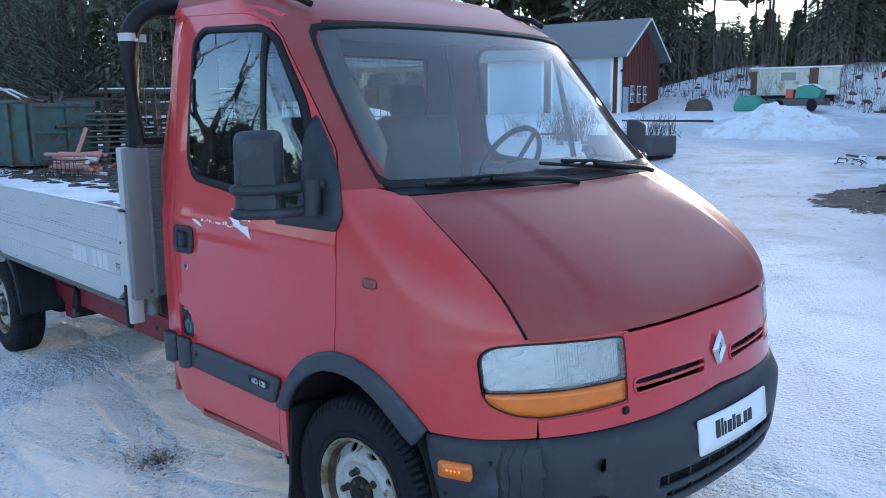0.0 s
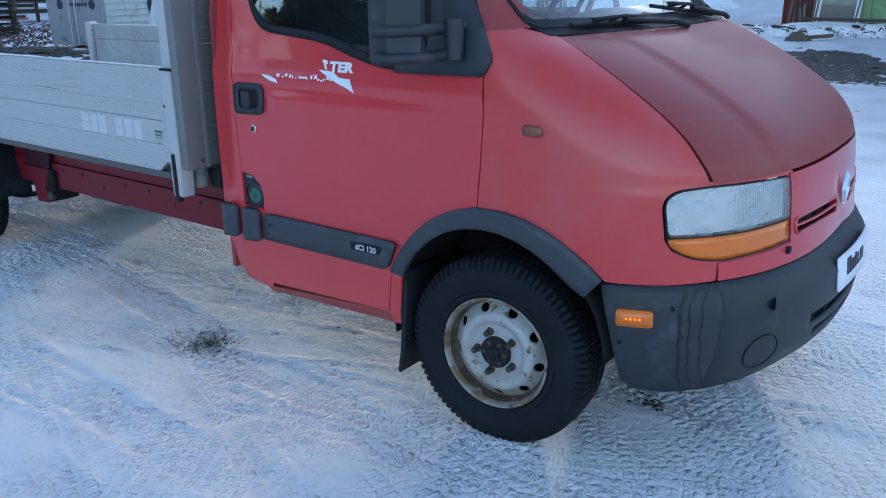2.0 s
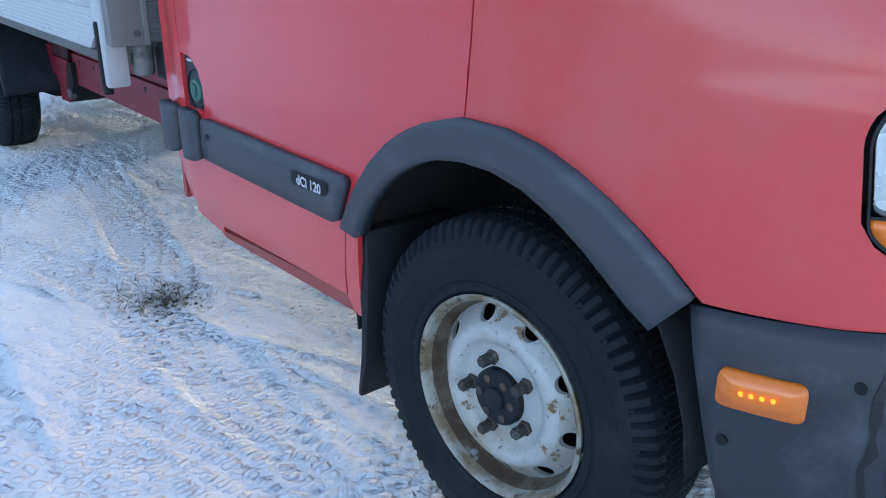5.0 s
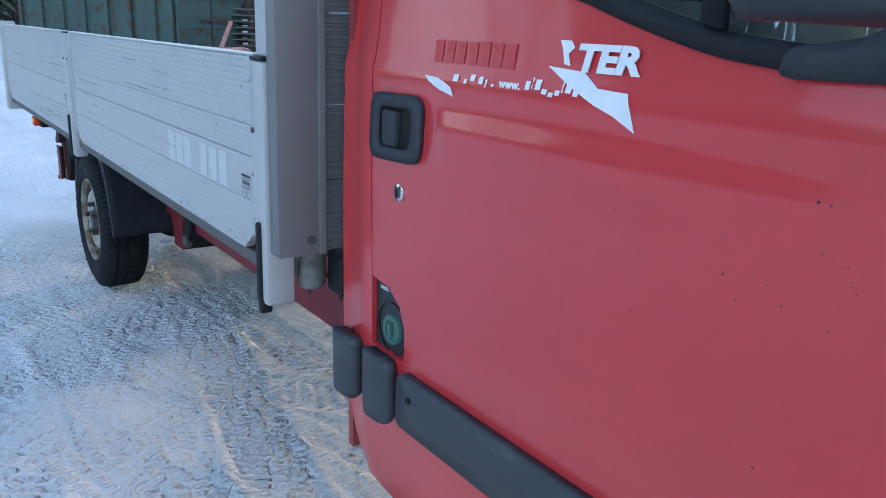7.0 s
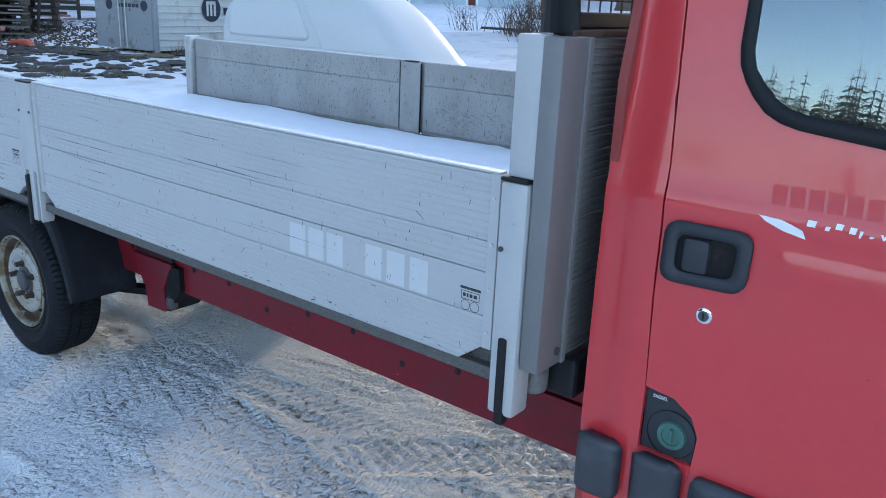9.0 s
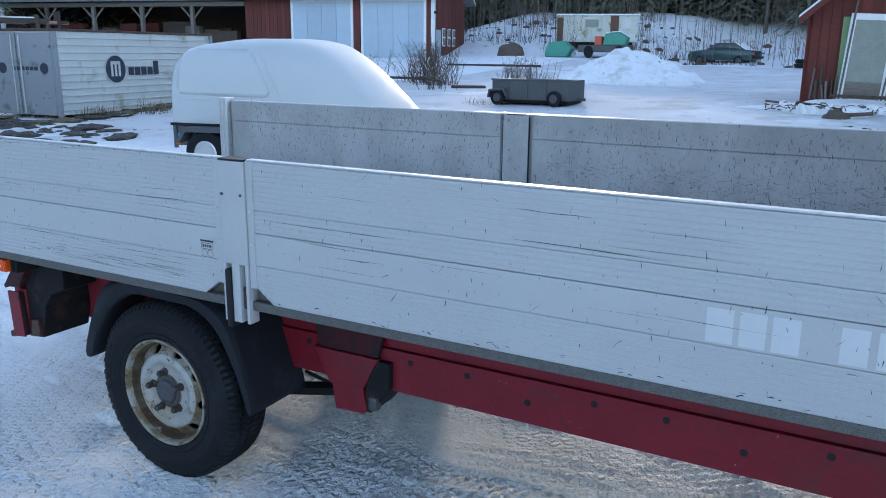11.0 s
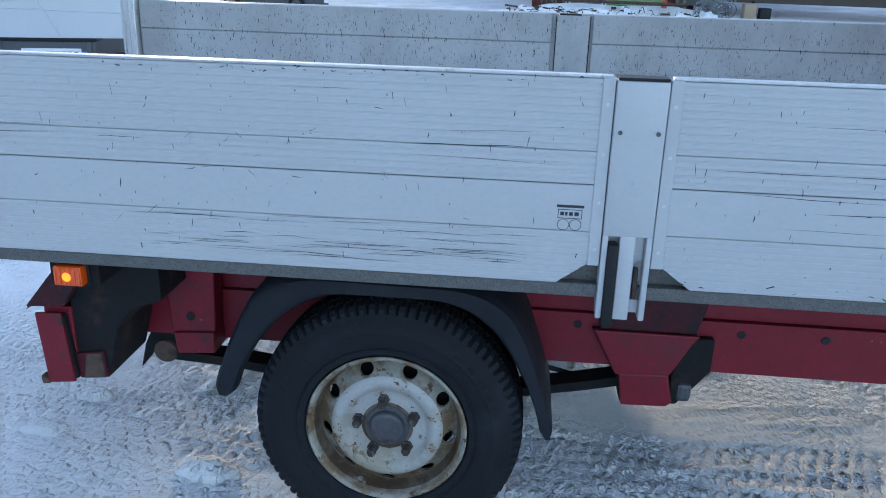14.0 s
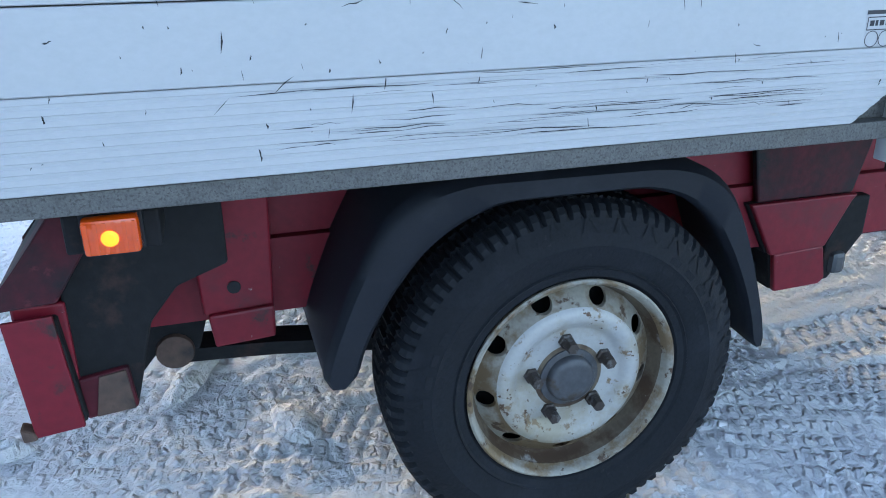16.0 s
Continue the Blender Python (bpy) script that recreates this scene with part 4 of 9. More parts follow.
# sign plate: the lettering as bars
plate = thick(part("sign_plate", facing(patch(rounded([(.775, .668), (.775, .548), (1.265, .548), (1.265, .668)], .01), lambda y, z: Vector((front(CY, .6).x + .018 + (z - .6) * -.12 - .05 * ((y - 1.02) / .5) ** 2, y, z)), .06), (1, 0, 0)), WHITE_STICKER, bumper, "white sign plate with bold dark lettering", 40), .006)
px = front(CY, .6).x + .0188
for a, w, h in ((.842, .026, .06), (.876, .012, .06), (.896, .012, .045), (.918, .026, .042), (.952, .018, .052), (.980, .028, .042), (1.014, .010, .010), (1.034, .026, .042), (1.068, .028, .042)):
    m0 = a + .03
    bm = box(px - .002, px + .002, m0, m0 + w, .585, .585 + h, .001)
    for v in bm.verts:
        v.co.x += -.05 * ((v.co.y - 1.02) / .5) ** 2 + (v.co.z - .6) * -.12
    part("plate_bar", bm, INK, bumper)

# ---- wheels ----
def build_wheel(place, turn, front_axle):
    w = new("wheel")
    w.parent = truck
    w.matrix_basis = pose(*place, 0, 0, turn)
    w["label"] = "black winter tyre on a rusty white steel wheel"
    prof = [(.203, .024), (.212, .012), (.224, .010), (.2285, .006), (.231, .0095), (.250, .003), (.268, .0), (.2705, -.0012), (.273, .0), (.290, .003), (.303, .009), (.314, .016)]
    tread = [(.325, .022), (.334, .032), (.338, .05), (.338, .0555), (.331, .057), (.331, .063), (.338, .0645), (.339, .09), (.339, .100), (.331, .102), (.331, .108), (.339, .110), (.339, .12), (.338, .1555), (.331, .157), (.331, .163), (.338, .1645), (.334, .188), (.325, .198)]
    inner = [(.303, .211), (.27, .220), (.22, .210), (.203, .196)]
    prof = [(.203 + (r - .203) * (1.085 if front_axle else 1.045), d) for r, d in prof + tread + inner]
    sides = 336
    bm = lathe(prof, sides)
    bm.verts.ensure_lookup_table()
    rnd = random.Random(4)
    for i, (r, d) in enumerate(prof):
        if r < .322:
            continue
        shoulder = d < .05 or d > .17
        for k in range(sides):
            v = bm.verts[i * sides + k]
            q = (k + (0 if shoulder else 2 * int(d * 55))) % 4
            if q < 1:
                f = 1 - ((.009 if r > .32 else .002) if shoulder else .008) / r
                v.co.x *= f
                v.co.z *= f
                if shoulder and d < .03:
                    v.co.y += .003
            elif shoulder and d < .05:
                v.co.y -= .0025 * (.6 + (k // 4 % 2))
            elif q == 2:
                f = 1 - .0025 / r
                v.co.x *= f
                v.co.z *= f
    bmesh.ops.recalc_face_normals(bm, faces=bm.faces[:])
    t = part("tyre", bm, TYRE, w, "black studded winter tyre", 22)
    for k in range(14):
        if k % 7 in (5, 6):
            continue
        a0 = .25 + k * .15 + (1.3 if k > 6 else 0)
        bm = bmesh.new()
        vs = [bm.verts.new((rr * math.cos(a0 + da), dd, rr * math.sin(a0 + da))) for rr, da, dd in ((.256, 0, .0012), (.256, .085, .0012), (.290, .085, -.0002), (.290, 0, -.0002))]
        bm.faces.new(vs)
        part("raised_mark", facing(bm, (0, -1, 0)), TYRE, w)
    for k in range(64):
        a0 = 2 * math.pi * k / 64
        bm = bmesh.new()
        lean = .05 if k % 2 else -.03
        bm.faces.new([bm.verts.new((rr * math.cos(a0 + da), dd, rr * math.sin(a0 + da))) for rr, da, dd in ((.297, 0, .0015), (.297, .022, .0015), (.321, .022 + lean, .0135), (.321, lean, .0135))])
        part("sidewall_rib", facing(bm, (0, -1, 0)), TYRE, w)
    well = [(.2045, .020), (.206, .012), (.202, .0085), (.1965, .011), (.1935, .019), (.1895, .031), (.1855, .045), (.182, .057), (.1775, .063)]
    silver = RIM_CLEAN if front_axle else RIM
    part("rim_lip", facing_out(lathe(well[:6], 72)), RIM_LIP, w, "worn pale rim lip", 50)
    part("rim_well", facing_out(lathe(well[5:], 72)), RIM_EDGE, w, "rust-stained rim well", 50)
    # pressed disc: a sunk ring with nine vent holes, a raised crown, a step down to the nut face
    knots = ((.04, .096, .103, .110, .117, .126, .136, .146, .160, .172, .1785), (.0375, .0370, .0345, .0290, .0250, .0235, .0260, .0340, .0475, .0580, .0625))
    bm = bmesh.new()
    holes, n = 9, 16
    ri, ro, rh = .1435, .1785, .0172

    def disc(r, a):
        return (r * math.cos(a), smooth_curve(*knots, r), r * math.sin(a))
    for h in range(holes):
        c = 2 * math.pi * (h + .5) / holes + math.pi / 2
        half = math.pi / holes
        edge = []
        for k in range(n):
            q = 2 * math.pi * k / n
            ca, sa = math.cos(q), math.sin(q)
            m = max(abs(ca), abs(sa))
            edge.append((((ri + ro) / 2) + (ro - ri) / 2 * sa / m, c + half * ca / m))
        mid = [(.1605 + rh * .88 * math.sin(2 * math.pi * k / n), c + rh * 1.1 * math.cos(2 * math.pi * k / n) / .1605) for k in range(n)]
        A = [bm.verts.new(disc(*p)) for p in edge]
        M = [bm.verts.new(disc(*[.4 * e + .6 * f for e, f in zip(p, q)])) for p, q in zip(edge, mid)]
        B = [bm.verts.new(disc(*p)) for p in mid]
        D = [bm.verts.new(Vector(disc(*p)) + Vector((0, .010, 0))) for p in mid]
        for p, q in ((A, M), (M, B), (B, D)):
            for k in range(n):
                bm.faces.new((p[k], p[(k + 1) % n], q[(k + 1) % n], q[k]))
    bmesh.ops.remove_doubles(bm, verts=bm.verts[:], dist=1e-4)
    part("vent_ring", facing_out(bm), RIM if front_axle else RIM_RUST, w, "sunk ring with vent holes", 40)
    bm = lathe([(r, smooth_curve(*knots, r)) for r in (.1435, .140, .136, .131, .126, .1215, .117, .1135, .110, .1065, .103, .0995, .096, .088, .078, .066)], 72)
    part("rim_disc", facing_out(bm), silver, w, "silver-white pressed steel rim with rust freckles", 40)
    bm = lathe([(.067, .0368), (.060, .0355), (.045, .036)], 48)
    part("hub_seat", facing_out(bm), RIM_EDGE if not front_axle else RIM_CLEAN, w, "rust round the hub", 40)
    part("brake_drum", lathe([(.001, .10), (.16, .10), (.17, .11), (.17, .20)], 32), DARK, w, "", 40)
    off = .35 if front_axle else .12
    for k in range(5):
        a = math.pi / 2 + off + 2 * math.pi * k / 5
        c = (.076 * math.cos(a), 0, .076 * math.sin(a))
        bm = capped([(.0155, .038), (.0155, .031), (.0120, .029), (.0118, .006), (.0105, .003), (.006, .002)], 6, None, 'y', c)
        part("wheel_nut", bm, NUT, w, "", 30)
    if front_axle:
        hub = part("hub", capped([(.058, .038), (.057, .024), (.052, .019), (.024, .018), (.022, .012), (.015, .009)], 28), BLACK, w, "black greasy wheel hub", 40)
        for k in range(6):
            a = 2 * math.pi * k / 6
            bm = capped([(.0085, .021), (.0085, .015)], 6, None, 'y', (.040 * math.cos(a), 0, .040 * math.sin(a)))
            part("hub_bolt", bm, RUST, w)
    else:
        part("hub", capped([(.059, .038), (.058, .033), (.047, .031), (.045, .020), (.041, .0165), (.030, .0155)], 32), HUB, w, "dull grey hub cap", 40)
    return w


def facing_out(bm):
    bmesh.ops.recalc_face_normals(bm, faces=bm.faces[:])
    return facing(bm, (0, -1, 0))


build_wheel((0, .060, AXLE_Z), 4, True)
build_wheel((0, 2 * CY - .060, AXLE_Z), 184, True)
build_wheel((-WB, .024, AXLE_Z), 0, False)
build_wheel((-WB, 2 * CY - .024, AXLE_Z), 180, False)

# mud flap behind the front wheel
for s in (1, -1):
    flap = [(-.398, .575), (-.355, .575), (-.352, .50), (-.362, .36), (-.372, .25), (-.395, .16), (-.408, .165), (-.392, .26), (-.385, .36), (-.395, .50)]
    bm = prism(flap, 'y', CY - s * (CY - .035), CY - s * (CY - .27), .004)
    part("mud_flap", bm, BLACK, truck, "black rubber mud flap", 40)

# rear mudguards
g_out = [(-4.535, .390), (-4.515, .46), (-4.470, .575), (-4.415, .675), (-4.36, .715), (-4.284, .733), (-3.90, .728), (-3.83, .710), (-3.775, .670), (-3.735, .60), (-3.700, .50), (-3.672, .41), (-3.655, .335)]
g_in = [(-4.475, .390), (-4.455, .46), (-4.41, .545), (-4.345, .625), (-4.29, .662), (-4.22, .690), (-3.95, .690), (-3.88, .668), (-3.82, .625), (-3.775, .56), (-3.735, .485), (-3.705, .41), (-3.688, .335)]
for s in (1, -1):
    bm = bmesh.new()
    p, q = [resample([(v[0], v[1]) for v in rounded([Vector(k) for k in g], .09, 6, False)], 72, False) for g in (g_out, g_in)]
    length = sum((b - a).length for a, b in zip(p, p[1:]))
    rows = []
    for i, (a, b) in enumerate(zip(p, q)):
        m = a.lerp(b, .5)
        # both tips are rounded off
        near_tip = min(1.0, min(i, 71 - i) * length / 71 / .035 + .12)
        w = math.sqrt(1 - (1 - near_tip) ** 2)
        a, b = m + (a - m) * w, m + (b - m) * w
        ring = [(a, .066), (a.lerp(b, .15), .052), (a.lerp(b, .85), .050), (b, .060), (b, .085), (a, .34), (Vector(a) + Vector((0, .006, 0)), .34), (Vector(a) + Vector((0, .006, 0)), .078)]
        rows.append([bm.verts.new((v[0], CY - s * (CY - y), v[1])) for v, y in ring])
    for a, b in zip(rows, rows[1:]):
        for k in range(8):
            bm.faces.new((a[k], a[(k + 1) % 8], b[(k + 1) % 8], b[k]))
    for r in (rows[0], rows[-1]):
        bm.faces.new(r)
    bmesh.ops.recalc_face_normals(bm, faces=bm.faces[:])
    part("rear_mudguard", bm, GUARD, truck, "black plastic rear mudguard", 50)

# ---- the bed ----
BED_Y, BED_TOP = -.095, 1.25


def plank(x0, x1, z0, z1, y, inward, ribs, parent, material, chamfer0=False, chamfer1=False):
    """A hollow-look aluminium plank with fine ribs on its outer face; y is that face, inward +1 or -1."""
    prof = [(0, z0 + .003), (-.0015, z0 + .0015)]
    n = max(1, int((z1 - z0) / .0145))
    prof = [(.0015, z0), (0, z0 + .0015)]
    if ribs:
        for k in range(n):
            z = z0 + .0035 + (z1 - z0 - .007) * (k + .5) / n
            prof += [(0, z - .0032), (.0013, z - .0018), (.0013, z + .0018), (0, z + .0032)]
    prof += [(0, z1 - .0015), (.0015, z1)]
    if chamfer0 or chamfer1:
        prof = sorted(prof + [(0, .865)], key=lambda p: p[1])
    bm = bmesh.new()

    def cut(z):
        return max(0.0, .865 - z) * 1.35
    a = [bm.verts.new((x0 + (cut(z) if chamfer0 else 0), y + inward * d, z)) for d, z in prof]
    b = [bm.verts.new((x1 - (cut(z) if chamfer1 else 0), y + inward * d, z)) for d, z in prof]
    c = [bm.verts.new((v.co.x, y + inward * .024, v.co.z)) for v in a]
    e = [bm.verts.new((v.co.x, y + inward * .024, v.co.z)) for v in b]
    for k in range(len(prof) - 1):
        for p, q in ((a, b), (b, e), (e, c), (c, a)):
            bm.faces.new((p[k], q[k], q[k + 1], p[k + 1]))
    for k in (0, -1):
        bm.faces.new((a[k], b[k], e[k], c[k]))
    bmesh.ops.recalc_face_normals(bm, faces=bm.faces[:])
    return part("plank", bm, material, parent)


def drop_side(x0, x1, y, inward, material, label):
    """Four planks between two end trims, with a top capping."""
    d = part("drop_side", box(x0 + .004, x1 - .004, min(y, y + inward * .026) , max(y, y + inward * .026), BED_TOP, BED_TOP + .006, .002), ALU_BARE, truck, label)
    for z0, z1, ribs, ch in ((.818, .9345, True, True), (.9355, 1.0345, False, False), (1.0365, 1.1040, True, False), (1.1050, BED_TOP - .001, True, False)):
        plank(x0 + .024, x1 - .024, z0, z1, y, inward, ribs, d, material, ch, ch)
    for a in (x0, x1 - .025):
        part("end_trim", box(a, a + .025, min(y - inward * .003, y + inward * .026), max(y - inward * .003, y + inward * .026), .862, BED_TOP + .001, .002), material, d)
        for z in (.90, 1.0, 1.1, 1.2):
            part("rivet", capped([(.004, 0), (.004, -inward * .0025)], 8, None, 'y', (a + .0125, y - inward * .0035, z)), ALU_BARE, d)
    return d


X_FRONT, X_MID0, X_MID1, X_REAR = -1.505, -3.500, -3.602, -5.56
near_a = drop_side(X_MID0 + .002, X_FRONT - .002, BED_Y, 1, ALU, "white ribbed aluminium drop side with a ghost of old lettering")
near_b = drop_side(X_REAR, X_MID1 - .002, BED_Y, 1, ALU, "white aluminium drop side with black scratches")
FAR_Y = 2 * CY - BED_Y
FAR_X = -.042
far_a = drop_side(X_MID0 + FAR_X + .002, X_FRONT - .002, FAR_Y, -1, ALU_WORN, "scratched grey inside of the far drop side")
far_b = drop_side(X_REAR + FAR_X, X_MID1 + FAR_X - .002, FAR_Y, -1, ALU_WORN, "scratched grey inside of the far drop side")
# the far sides' inner sheets face the bed
for x0, x1, d in ((X_MID0 + .05, X_FRONT - .004 - FAR_X, far_a), (X_REAR + .004, X_MID1 - .03, far_b)):
    for z0, z1 in ((.87, 1.125), (1.128, 1.252)):
        part("inner_sheet", box(x0 + FAR_X, x1 + FAR_X, FAR_Y - .034, FAR_Y - .026, z0, z1, .003), ALU_WORN, d)

for s, m in ((1, ALU), (-1, ALU_WORN)):
    def yy(v, s=s):
        return CY - s * (CY - v)

    def sbox(x0, x1, y0, y1, z0, z1, bev=.004, s=s, yy=yy):
        a, b = sorted((yy(y0), yy(y1)))
        dx = FAR_X if s < 0 and x1 < -2 else 0
        return box(x0 + dx, x1 + dx, a, b, z0, z1, bev)
    post = part("side_post", sbox(X_MID1, X_MID0, -.104, -.062, .93, BED_TOP - .002, .004), m, truck, "white aluminium post between the drop sides", 40)
    for a, b in ((X_MID1, -3.590), (-3.566, -3.534), (-3.512, X_MID0)):
        part("post_leg", sbox(a, b, -.104, -.062, .745, .932, .002), m, post, "", 40)
    part("post_cap", sbox(X_MID1 + .002, X_MID0 - .002, -.104, -.058, BED_TOP - .002, BED_TOP + .004, .002), BLACK, post)
    part("post_back", sbox(X_MID1 + .006, X_MID0 - .006, -.072, -.056, .75, 1.24, .002), ALU_BARE, post)
    part("latch_handle", sbox(-3.590, -3.567, -.112, -.075, .725, .914, .006), BLACK, post, "black latch handle", 40)
    part("latch_hook", sbox(-3.530, -3.520, -.096, -.080, .79, .86, .003), RUST, post)
    for x in (-3.588, -3.514):
        part("post_screw", capped([(.0045, 0), (.0045, -s * .003)], 10, None, 'y', (x, yy(-.1045), 1.147)), HUB, post)
    # inner face of the post, seen across the bed
    part("post_inner", sbox(X_MID1 - .01, X_MID0 + .035, -.056, -.046, .86, 1.246, .003), ALU_WORN, post)
    for x in (X_MID1 - .013, X_MID0 + .035):
        part("post_edge", sbox(x, x + .004, -.056, -.0455, .86, 1.246), BLACK, post)
    # front corner: latch post below, stake above
    corner = part("corner_post", sbox(-1.502, -1.436, -.106, -.040, .722, 1.243, .008), m, truck, "white aluminium corner post with a black latch", 40)
    part("corner_cap", sbox(-1.503, -1.437, -.107, -.04, 1.243, 1.252, .004), BLACK, corner)
    part("corner_stake", sbox(-1.492, -1.430, -.096, -.036, 1.252, 1.532, .005), m, corner, "", 40)
    part("corner_latch", sbox(-1.480, -1.460, -.114, -.09, .728, .905, .005), BLACK, corner, "", 40)
    part("latch_tip", sbox(-1.480, -1.456, -.112, -.085, .700, .732, .006), BLACK, corner, "", 40)
    part("corner_screw", capped([(.006, 0), (.006, -s * .003)], 10, None, 'y', (-1.49, yy(-.107), 1.10)), HUB, corner)
    rear = part("rear_post", sbox(X_REAR - .075, X_REAR - .004, -.108, -.03, .74, 1.272, .006), ALU_BARE if s < 0 else ALU, truck, "aluminium rear corner post", 40)
    for k in range(3):
        part("post_rib", sbox(X_REAR - .068 + .024 * k, X_REAR - .058 + .024 * k, -.112, -.026, .75, 1.268, .002), ALU_BARE, rear)
    # added unseen backing: keeps the sun from shining through the plank joints
    if s > 0:
        part("inner_sheet", sbox(X_REAR + .004, X_MID1 - .006, -.066, -.060, .862, 1.248, .002), ALU_WORN, near_b)
        part("inner_sheet", sbox(X_MID0 + .006, X_FRONT - .006, -.066, -.060, .862, 1.248, .002), ALU_WORN, near_a)
    part("side_rail", sbox(X_REAR - .05, -1.44, -.088, -.030, .786, .816, .003), GALV, truck, "weathered galvanised rail under the bed")

# headboard between the corner posts
head = part("headboard", box(-1.452, -1.402, -.034, 2 * CY + .034, 1.527, 1.542, .004), RUST, truck, "white ribbed aluminium headboard with a rusty top edge")
for y0, y1 in ((-.098, .010), (2 * CY - .010, 2 * CY + .098)):
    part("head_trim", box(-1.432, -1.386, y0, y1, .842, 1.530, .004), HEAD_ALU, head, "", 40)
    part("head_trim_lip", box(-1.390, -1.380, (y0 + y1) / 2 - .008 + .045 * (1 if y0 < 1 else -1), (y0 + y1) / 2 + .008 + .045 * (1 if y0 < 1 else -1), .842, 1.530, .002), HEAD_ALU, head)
    part("head_bolt", capped([(.010, 0), (.010, .006)], 10, None, 'x', (-1.388, (y0 + y1) / 2 + .02, .875)), HUB, head)
for z0, z1 in ((.848, 1.000), (1.003, 1.155), (1.158, 1.340), (1.343, 1.525)):
    prof = []
    n = int((z1 - z0) / .0145)
    for k in range(n):
        z = z0 + (z1 - z0) * (k + .5) / n
        prof += [(-1.392, z - .0045), (-1.3952, z - .0025), (-1.3952, z + .0025), (-1.392, z + .0045)]
    prof = [(-1.418, z0), (-1.392, z0)] + prof + [(-1.392, z1), (-1.418, z1)]
    bm = bmesh.new()
    a, b = [bm.verts.new((x, .008, z)) for x, z in prof], [bm.verts.new((x, 2 * CY - .008, z)) for x, z in prof]
    for k in range(len(prof)):
        j = (k + 1) % len(prof)
        bm.faces.new((a[k], a[j], b[j], b[k]))
    bm.faces.new(a)
    bm.faces.new(b)
    bmesh.ops.recalc_face_normals(bm, faces=bm.faces[:])
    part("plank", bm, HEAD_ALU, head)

# steel rack with wire mesh over the headboard
bm = bmesh.new()
arc = [(-1.442, -.020, 1.535), (-1.442, -.020, 1.90)]
for k in range(1, 9):
    a = math.pi / 2 * k / 8
    arc.append((-1.442, -.020 + .19 * (1 - math.cos(a)), 1.97 + .19 * math.sin(a)))
arc += [(-1.442, CY, 2.165)]
arc += [(x, 2 * CY - y, z) for x, y, z in arc[-2::-1]]
rack = part("rack_tube", tube(arc, .040, 14), BLACK, truck, "black steel tube rack behind the cab", 50)
part("rack_bar", box(-1.460, -1.425, .02, 2 * CY - .02, 1.543, 1.575, .004), BLACK, rack)
part("tube_band", lathe([(.041, 0), (.0425, 0), (.0425, .035), (.041, .035)], 18, None, 'z', (-1.442, -.020, 1.995)), ALU, rack, "white tape band on the tube")
part("band_tail", box(-1.447, -1.437, .018, .062, 1.995, 2.030, .002), ALU, rack)
for k in range(40):
    y = .035 + .0492 * k
    if y < 2 * CY - .03:
        part("mesh_wire", tube([(-1.442, y, 1.57), (-1.442, y, 2.13)], .0023, 4, None, False), RUST, rack)
for k in range(11):
    z = 1.60 + .0505 * k
    part("mesh_wire", tube([(-1.4465, .015, z), (-1.4465, 2 * CY - .015, z)], .0023, 4, None, False), RUST, rack)

# bed floor
part("bed_floor", box(X_REAR - .03, -1.44, -.066, 2 * CY + .066, .815, .856, .003), GALV, truck, "grey bed floor under thin snow")
part("bed_front_beam", box(-1.44, -1.365, .035, 2 * CY - .035, .738, .835, .012), BLACK, truck)
for s in (1, -1):
    part("beam_end", capped([(.020, -.040), (.030, -.034), (.033, -.022), (.033, .06)], 18, None, 'z', (-1.452, CY - s * (CY - .005), .787)), STUB, truck, "grey bed mount stub", 40)
for x in (-1.9, -2.5, -3.1, -3.75, -4.4, -5.0, -5.5):
    part("cross_beam", box(x - .03, x + .03, .36, 2 * CY - .36, .69, .772, .004), DARK, truck)

# ---- chassis ----
def channel(y, z0, z1, x0, x1, w, s):
    return prism([(y, z0), (y + s * w, z0), (y + s * w, z0 + .008), (y + s * .008, z0 + .008), (y + s * .008, z1 - .008), (y + s * w, z1 - .008), (y + s * w, z1), (y, z1)], 'x', x0, x1)


